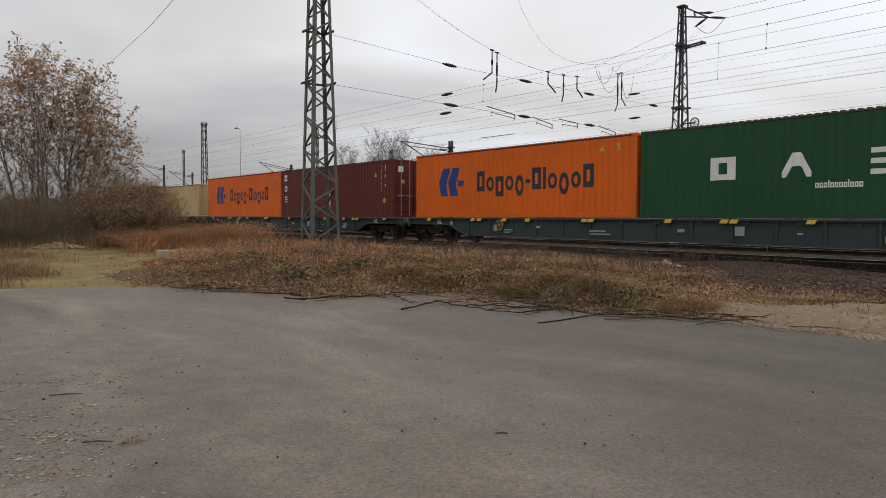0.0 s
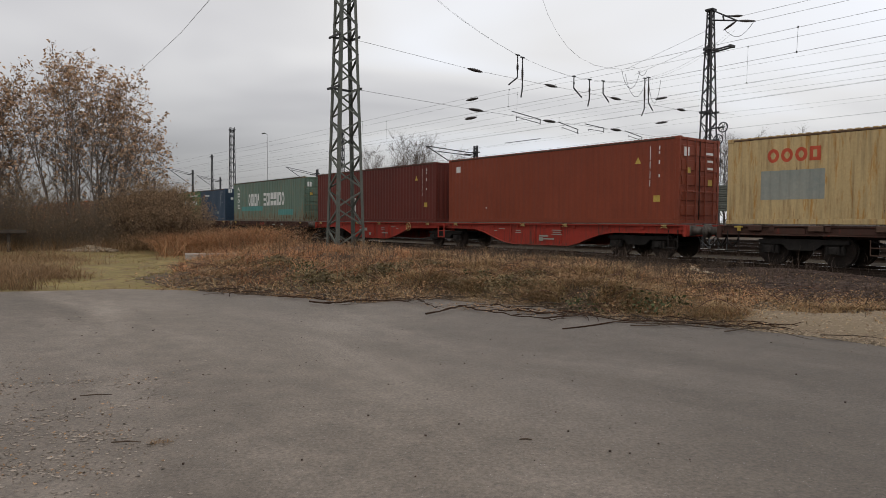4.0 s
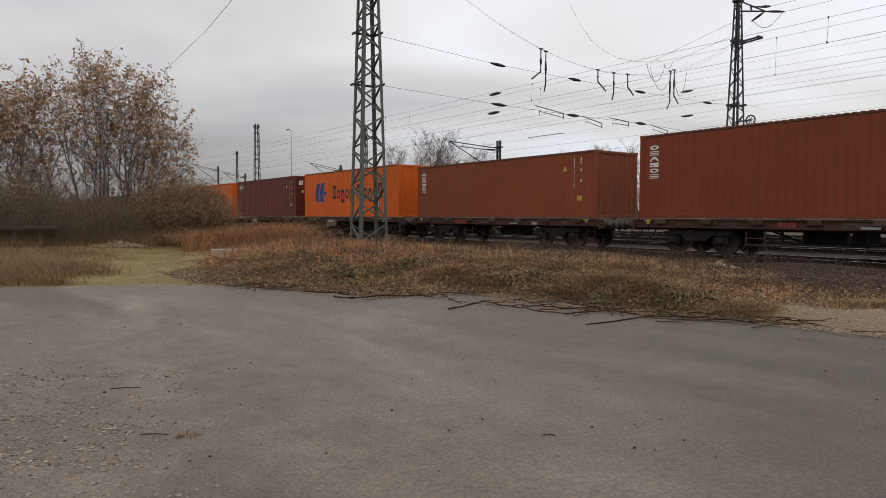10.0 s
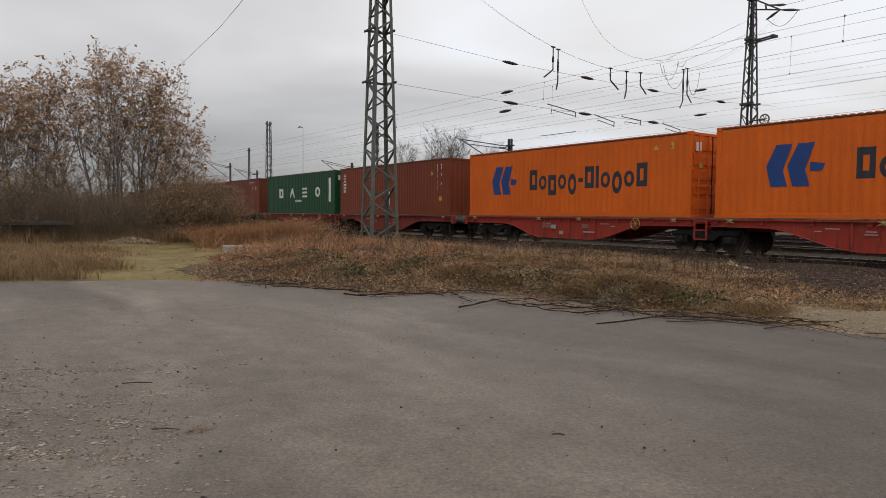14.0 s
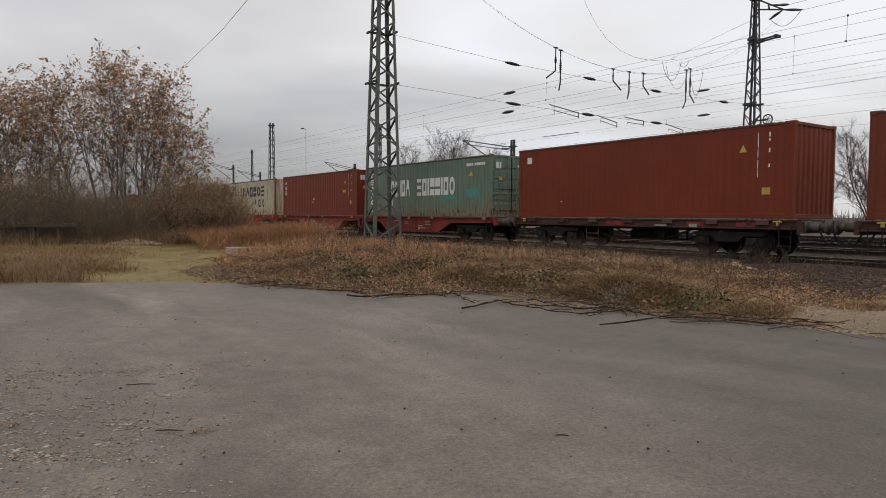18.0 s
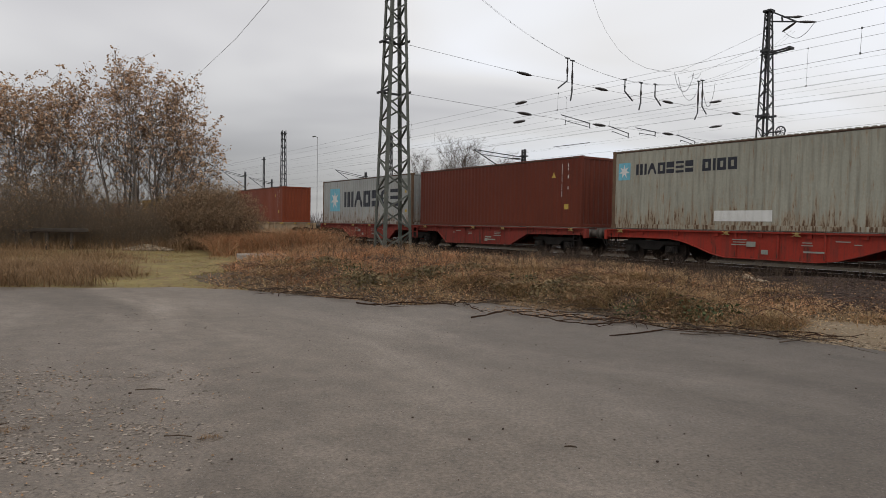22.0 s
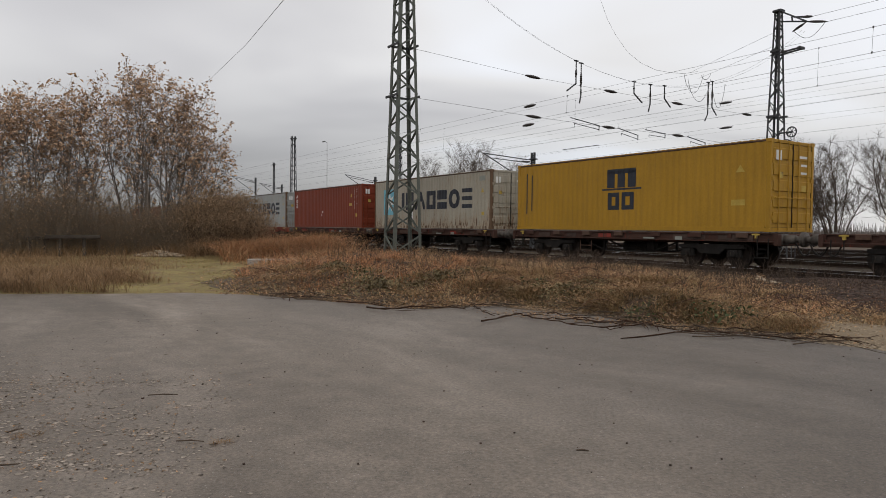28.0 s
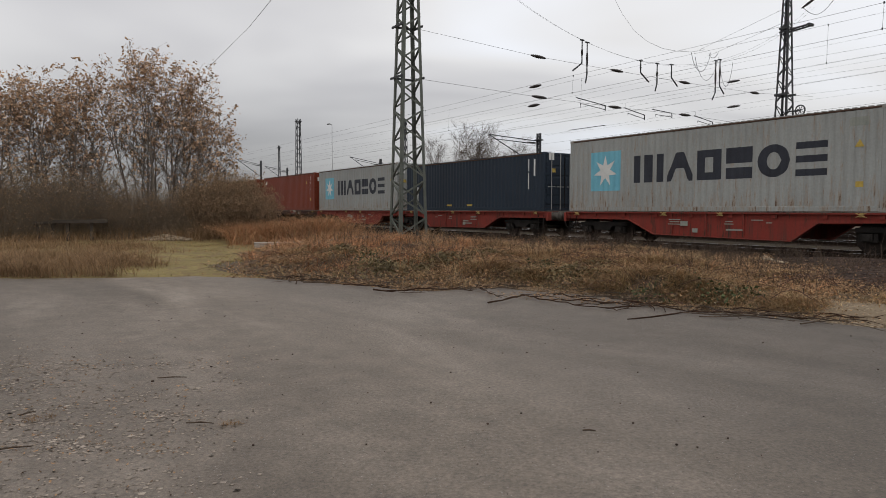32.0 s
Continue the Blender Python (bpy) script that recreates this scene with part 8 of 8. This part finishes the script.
    Y = edge_y(X) - 0.12 + (spill(X) * (0.92 + 0.1 * np.sin(X * 4.1)) + 0.12) * vs
    Z = np.maximum(ground_z(X, Y), -0.03) + 0.022 - 0.04 * (vs > 0.99) - 0.06 * (vs < 0.01)
    n, m = X.shape
    idx = np.arange(n * m).reshape(n, m)
    f = np.stack([idx[:-1, :-1], idx[1:, :-1], idx[1:, 1:], idx[:-1, 1:]], -1).reshape(-1, 4)
    me = scatter_mesh("gravel_patch", M_GRAVEL, np.stack([X, Y, Z], -1).reshape(-1, 3), f)
    tagged(new("gravel_patch", me), "pale sandy gravel beside the asphalt", "gravel", kind="structure")
    p = verge_points(200000, 2.6, 14, -1, 13, lambda x, y, s, d, e: (e > -0.14 - 0.1 * np.sin(x * 5.0)) * np.exp(-np.maximum(e - spill(x) * 0.85, 0) / 0.3) * smooth(3.3, 4.6, x))
    p[:, 2] += 0.010
    stuff("pale_gravel", stone_arrays(p, 0.032), M_PEBBLE, "pale gravel spilled at the asphalt edge", "gravel")
    # flakes of broken surface and grit on the asphalt
    n = 60000
    x, y = -0.6 - np.abs(rng.normal(0, 3.0, n)), rng.uniform(2.0, 8.0, n)
    streak = patch(x * 0.6 + y * 0.5, y * 1.9 - x * 0.6, 1.5, 2.2)
    ok = rng.random(n) < smooth(0.2, 2.6, -x - 0.36 * y + 0.2) * (0.06 + 0.8 * streak ** 2) * smooth(7.9, 5.8, y) + sum(np.exp(-((x - a) / u) ** 2 - ((y - b) / v) ** 2) for a, b, u, v in ((-4.75, 6.05, 0.6, 0.3), (-4.9, 5.3, 0.8, 0.25), (-3.75, 4.42, 0.5, 0.16), (-2.75, 4.75, 0.3, 0.08), (-3.0, 4.05, 0.5, 0.1)))
    x, y = x[ok], y[ok]
    level = 0.003 + 0.012 * np.sin(x * 0.7 + y * 0.3) * np.sin(y * 0.45)
    stuff("asphalt_flakes", stone_arrays(np.stack([x, y, level], 1), 0.012 + 0.026 * rng.random(len(x)) ** 3, 0.03), M_FLAKE, "pale flakes of broken asphalt surface", "flakes")
    dead = rng.random(len(x)) < 0.10
    stuff("leaf_crumbs", leaf_arrays(np.stack([x, y, level + 0.006], 1)[dead] + rng.normal(0, 0.05, (dead.sum(), 3)) * (1, 1, 0), 0.028, 0.8, flat=True), M_LITTER, "crumbs of dead leaves on the broken asphalt", "leaf litter")
    centres = np.array([(-3.53, 4.55), (-2.15, 4.56), (-3.62, 4.48), (-2.08, 4.60)])
    q = centres[rng.integers(0, 4, 150)] + rng.normal(0, 0.03, (150, 2))
    stuff("crack_weeds", blade_arrays(np.stack([q[:, 0], q[:, 1], np.full(150, 0.004)], 1), 0.022, 0.002, 2.6), M_DRYBROWN, "small withered weeds in cracks of the asphalt", "weeds")
    n = 1100
    x, y = rng.uniform(-7, 7, n), rng.uniform(2.0, 12, n)
    ok = y < edge_y(x) - 0.2
    p = np.stack([x[ok], y[ok], 0.006 + 0.012 * np.sin(x[ok] * 0.7 + y[ok] * 0.3) * np.sin(y[ok] * 0.45)], 1)
    stuff("grit", stone_arrays(p, 0.004 + 0.012 * rng.random(len(p)) ** 4, 0.7), M_STONE, "scattered dark grit on the asphalt", "grit")


build_verge()


def build_sticks():
    rnd = random.Random(8)
    heaps = ((-5.0, 0.9, 7), (-3.3, 1.2, 9), (-1.6, 0.9, 6), (0.4, 0.7, 8), (1.6, 0.8, 9), (3.0, 0.8, 12), (4.2, 0.6, 8))
    for x0, wide, count in heaps:
        for k in range(count):
            x = x0 + rnd.gauss(0, wide)
            e = rnd.gauss(-0.10, 0.20)
            y = float(edge_y(x)) + e
            a = -0.42 + rnd.gauss(0, 0.75)
            ln = rnd.uniform(0.4, 1.6)
            bend = rnd.uniform(-0.28, 0.28)
            pts = []
            for i in range(7):
                f = i / 6 - 0.5
                u, v = f * ln, bend * ln * (1 - 4 * f * f) + rnd.gauss(0, 0.022)
                pts.append((x + math.cos(a) * u - math.sin(a) * v, y + math.sin(a) * u + math.cos(a) * v, 0.022 + 0.015 * (k % 4) + (0.10 * rnd.random() if e > 0.1 else 0.0)))
            r = rnd.uniform(0.004, 0.011)
            sh = Shape().tube(pts, [r, r, r * 0.9, r * 0.8, r * 0.65, r * 0.5, r * 0.3], 5)
            for i in (2, 4):
                f0, turn = Vector(pts[i]), a + rnd.choice((-1, 1)) * rnd.uniform(0.4, 0.9)
                tl = rnd.uniform(0.15, 0.5)
                sh.tube([f0, f0 + Vector((math.cos(turn) * tl * 0.5, math.sin(turn) * tl * 0.5, 0.03)), f0 + Vector((math.cos(turn + 0.2) * tl, math.sin(turn + 0.2) * tl, 0.02))], [r * 0.55, r * 0.4, r * 0.2], 4)
            solid("fallen_branch", sh, M_BARKDARK, "dark fallen branch at the asphalt edge", "branch", "fallen branches")
    # the larger branches that reach out over the asphalt: both ends, bow and thickness
    def reach(x0, y0, x1, y1, bow_out, r):
        dx, dy = x1 - x0, y1 - y0
        ln = math.hypot(dx, dy)
        n = max(6, int(ln / 0.16))
        pts = []
        for i in range(n + 1):
            f = i / n
            o = bow_out * 4 * f * (1 - f) + rnd.gauss(0, 0.014)
            pts.append((x0 + dx * f - dy / ln * o, y0 + dy * f + dx / ln * o, 0.022 + r + 0.035 * rnd.random() * (0 < i < n)))
        sh = Shape().tube(pts, [r * (1 - 0.5 * i / n) * rnd.uniform(0.85, 1.15) for i in range(n + 1)], 6)
        for i in range(2, n, 3):
            turn, tl = math.atan2(dy, dx) + rnd.choice((-1, 1)) * rnd.uniform(0.3, 0.8), rnd.uniform(0.15, 0.5)
            q = Vector(pts[i])
            sh.tube([q, q + Vector((math.cos(turn) * tl * 0.5, math.sin(turn) * tl * 0.5, 0.03)), q + Vector((math.cos(turn + 0.3) * tl, math.sin(turn + 0.3) * tl, 0.01))], [r * 0.6, r * 0.45, r * 0.25], 4)
        solid("fallen_branch", sh, M_TWIGDARK, "dark fallen branch with side twigs at the asphalt edge", "branch", "fallen branches")

    # before the leaf heaps
    for run in ((-5.41, 14.32, -5.02, 14.56, 0.05, 0.013), (-4.76, 13.34, -4.17, 14.12, 0.38, 0.012), (-3.75, 13.29, -2.71, 12.8, 0.08, 0.017), (-2.94, 12.53, -2.17, 12.6, -0.29, 0.017), (-2.3, 12.53, -1.06, 12.55, 0.14, 0.015)):
        reach(*run)
    # in the bay of the edge
    for run in ((-0.65, 10.99, -0.04, 12.11, -0.03, 0.015), (-0.96, 13.11, -0.49, 11.73, -0.06, 0.012), (-1.1, 12.64, -0.42, 13.49, 0.27, 0.011), (-0.04, 12.03, 1.19, 10.62, -0.24, 0.015), (1.19, 10.62, 1.99, 11.58, -0.24, 0.012), (0.43, 12.2, 1.14, 11.22, 0.10, 0.012), (1.14, 11.22, 2.01, 10.4, 0.41, 0.013), (0.54, 11.57, 1.67, 10.92, -0.07, 0.013), (1.15, 10.72, 1.54, 10.65, -0.25, 0.010)):
        reach(*run)
    # before the grass and the gravel
    for run in ((1.56, 11.66, 1.86, 10.48, 0.16, 0.011), (1.96, 11.39, 2.33, 10.56, -0.12, 0.012), (2.37, 10.53, 3.48, 10.25, -0.11, 0.012), (3.45, 10.24, 4.09, 10.3, -0.27, 0.011), (4.17, 10.59, 4.54, 9.74, 0.07, 0.011), (3.06, 10.85, 4.38, 10.55, -0.2, 0.010), (4.19, 10.22, 4.88, 10.02, 0.01, 0.010)):
        reach(*run)
    sh = Shape().tube([(1.36, 9.70, 0.02), (1.75, 9.98, 0.018), (2.2, 10.34, 0.03), (2.6, 10.62, 0.05)], [0.008, 0.012, 0.011, 0.007], 5)
    solid("fallen_branch", sh, M_TWIGDARK, "long dark fallen branch on the asphalt", "branch", "fallen branches")
    for x, y, a, ln in ((-3.24, 5.77, 0.25, 0.26), (0.42, 4.75, 0.0, 0.09), (-2.35, 4.55, 0.1, 0.2), (-3.3, 3.9, 0.5, 0.24), (-3.75, 4.6, 1.2, 0.12)):
        dx, dy = math.cos(a) * ln / 2, math.sin(a) * ln / 2
        solid("twig", Shape().tube([(x - dx, y - dy, 0.012), (x, y + 0.01, 0.016), (x + dx, y + dy, 0.012)], [0.005, 0.0065, 0.0035], 5), M_BARKDARK, "short dark twig on the asphalt", "twig", "twigs on the asphalt")


build_sticks()


def build_small_things():
    # wooden table under the trees
    x, y = polar(35.4, 37.0)
    t = thing("wooden_table", "weathered dark wooden table below the trees", "table", m=pose(x, y, -0.02, 0, 0, 33))
    for k in range(3):
        part("board", Shape().box(-1.15, 1.15, -0.42 + k * 0.29, -0.16 + k * 0.29, 0.90, 1.06, 0.012), M_WOOD, t)
    for px in (-0.55, 0.45):
        part("leg", Shape().box(px - 0.07, px + 0.07, -0.3, -0.16, 0.0, 0.98, 0.015).box(px - 0.07, px + 0.07, 0.16, 0.3, 0.0, 0.98, 0.015), M_WOOD, t)
    x, y = polar(37.7, 37.4)
    t = thing("wooden_bench", "weathered dark wooden bench beside the table", "bench", m=pose(x, y, -0.02, 0, 0, 36))
    part("seat", Shape().box(-0.48, 0.48, -0.2, 0.2, 0.84, 0.98, 0.015), M_WOOD, t)
    for px in (-0.3, 0.3):
        part("leg", Shape().box(px - 0.06, px + 0.06, -0.12, 0.12, 0.0, 0.9, 0.012), M_WOOD, t)
    # street lamp far behind the tracks
    lamp = thing("street_lamp", "thin distant street lamp behind the tracks", "street lamp", m=spot(113.6, 49.0, 0.0))
    part("pole", Shape().tube([(0, 0, -0.2), (0, 0, 16.6)], [0.06, 0.035], 8), M_GALV, lamp)
    part("arm", Shape().tube([(0, 0, 16.6), (-1.2, 0, 16.9)], 0.05, 6), M_MAST, lamp)
    part("lamp_head", Shape().box(-2.0, -1.1, -0.15, 0.15, 16.82, 16.98, 0.03), M_MAST, lamp)
    # pale rubble
    x, y = polar(29.5, 36.0)
    n = 260
    a, r = rng.uniform(0, 2 * math.pi, n), np.sqrt(rng.random(n))
    p = np.stack([x + np.cos(a) * r * 1.2, y + np.sin(a) * r * 0.7, 0.05 + 0.24 * (1 - r)], 1)
    stuff("rubble_heap", stone_arrays(p, 0.15), M_PEBBLE, "heap of pale broken stones by the bushes", "rubble")
    slab = Shape().box(-0.95, 0.95, -0.4, 0.4, -0.2, 0.025, 0.01)
    solid("concrete_slab", slab, M_CONCRETE, "pale concrete slab lying in dry weeds", "slab", m=pose(-10.1, 26.35, 0.20, 0, 0, 24))
    plank = Shape().box(-1.6, 1.6, -0.1, 0.1, 0, 0.06, 0.01)
    solid("plank", plank, M_PALEWOOD, "pale wooden plank lying before the mast", "plank", m=pose(-6.6, 30.6, 0.25, 0, 0, -56))


    for x, y, ln, rz in ((3.05, 21.18, 1.35, -17), (6.1, 17.9, 0.9, -75)):
        board = Shape().box(-ln / 2, ln / 2, -0.09, 0.09, 0, 0.045, 0.01)
        solid("plank", board, M_PALEWOOD, "weathered pale board lying before the rails", "plank", m=pose(x, y, float(ground_z(x, y)) + 0.03, 2, 3, rz))
    x, y = 6.1, 18.6
    lump = stone_arrays(np.array([[0.0, 0.0, 0.0]]), 0.17, 0.8)
    rock = new("pale_stone", scatter_mesh("pale_stone", M_PEBBLE, *lump))
    rock.matrix_basis = pose(x, y, float(ground_z(x, y)) + 0.06, 0, 0, 20)
    tagged(rock, "pale whitish stone lying among dry weeds", "stone")


build_small_things()

# ---- the train's run ----
# metres run at each full second
GONE = [
    0.0, 13.21, 27.18, 40.93, 55.0, 69.02, 83.12, 97.46, 111.42, 125.81, 140.23, 154.34, 168.84, 183.61, 198.24, 212.84, 227.53,
    242.4, 256.79, 271.62, 286.81, 301.17, 316.11, 331.07, 345.97, 360.65, 375.44, 390.36, 404.74, 419.53, 434.24, 448.61, 463.16,
]


def motions():
    for ob, x, z in MOVING:
        walk(ob, [(float(t), TRACK @ pose(x + g, MID, z)) for t, g in enumerate(GONE)])


motions()
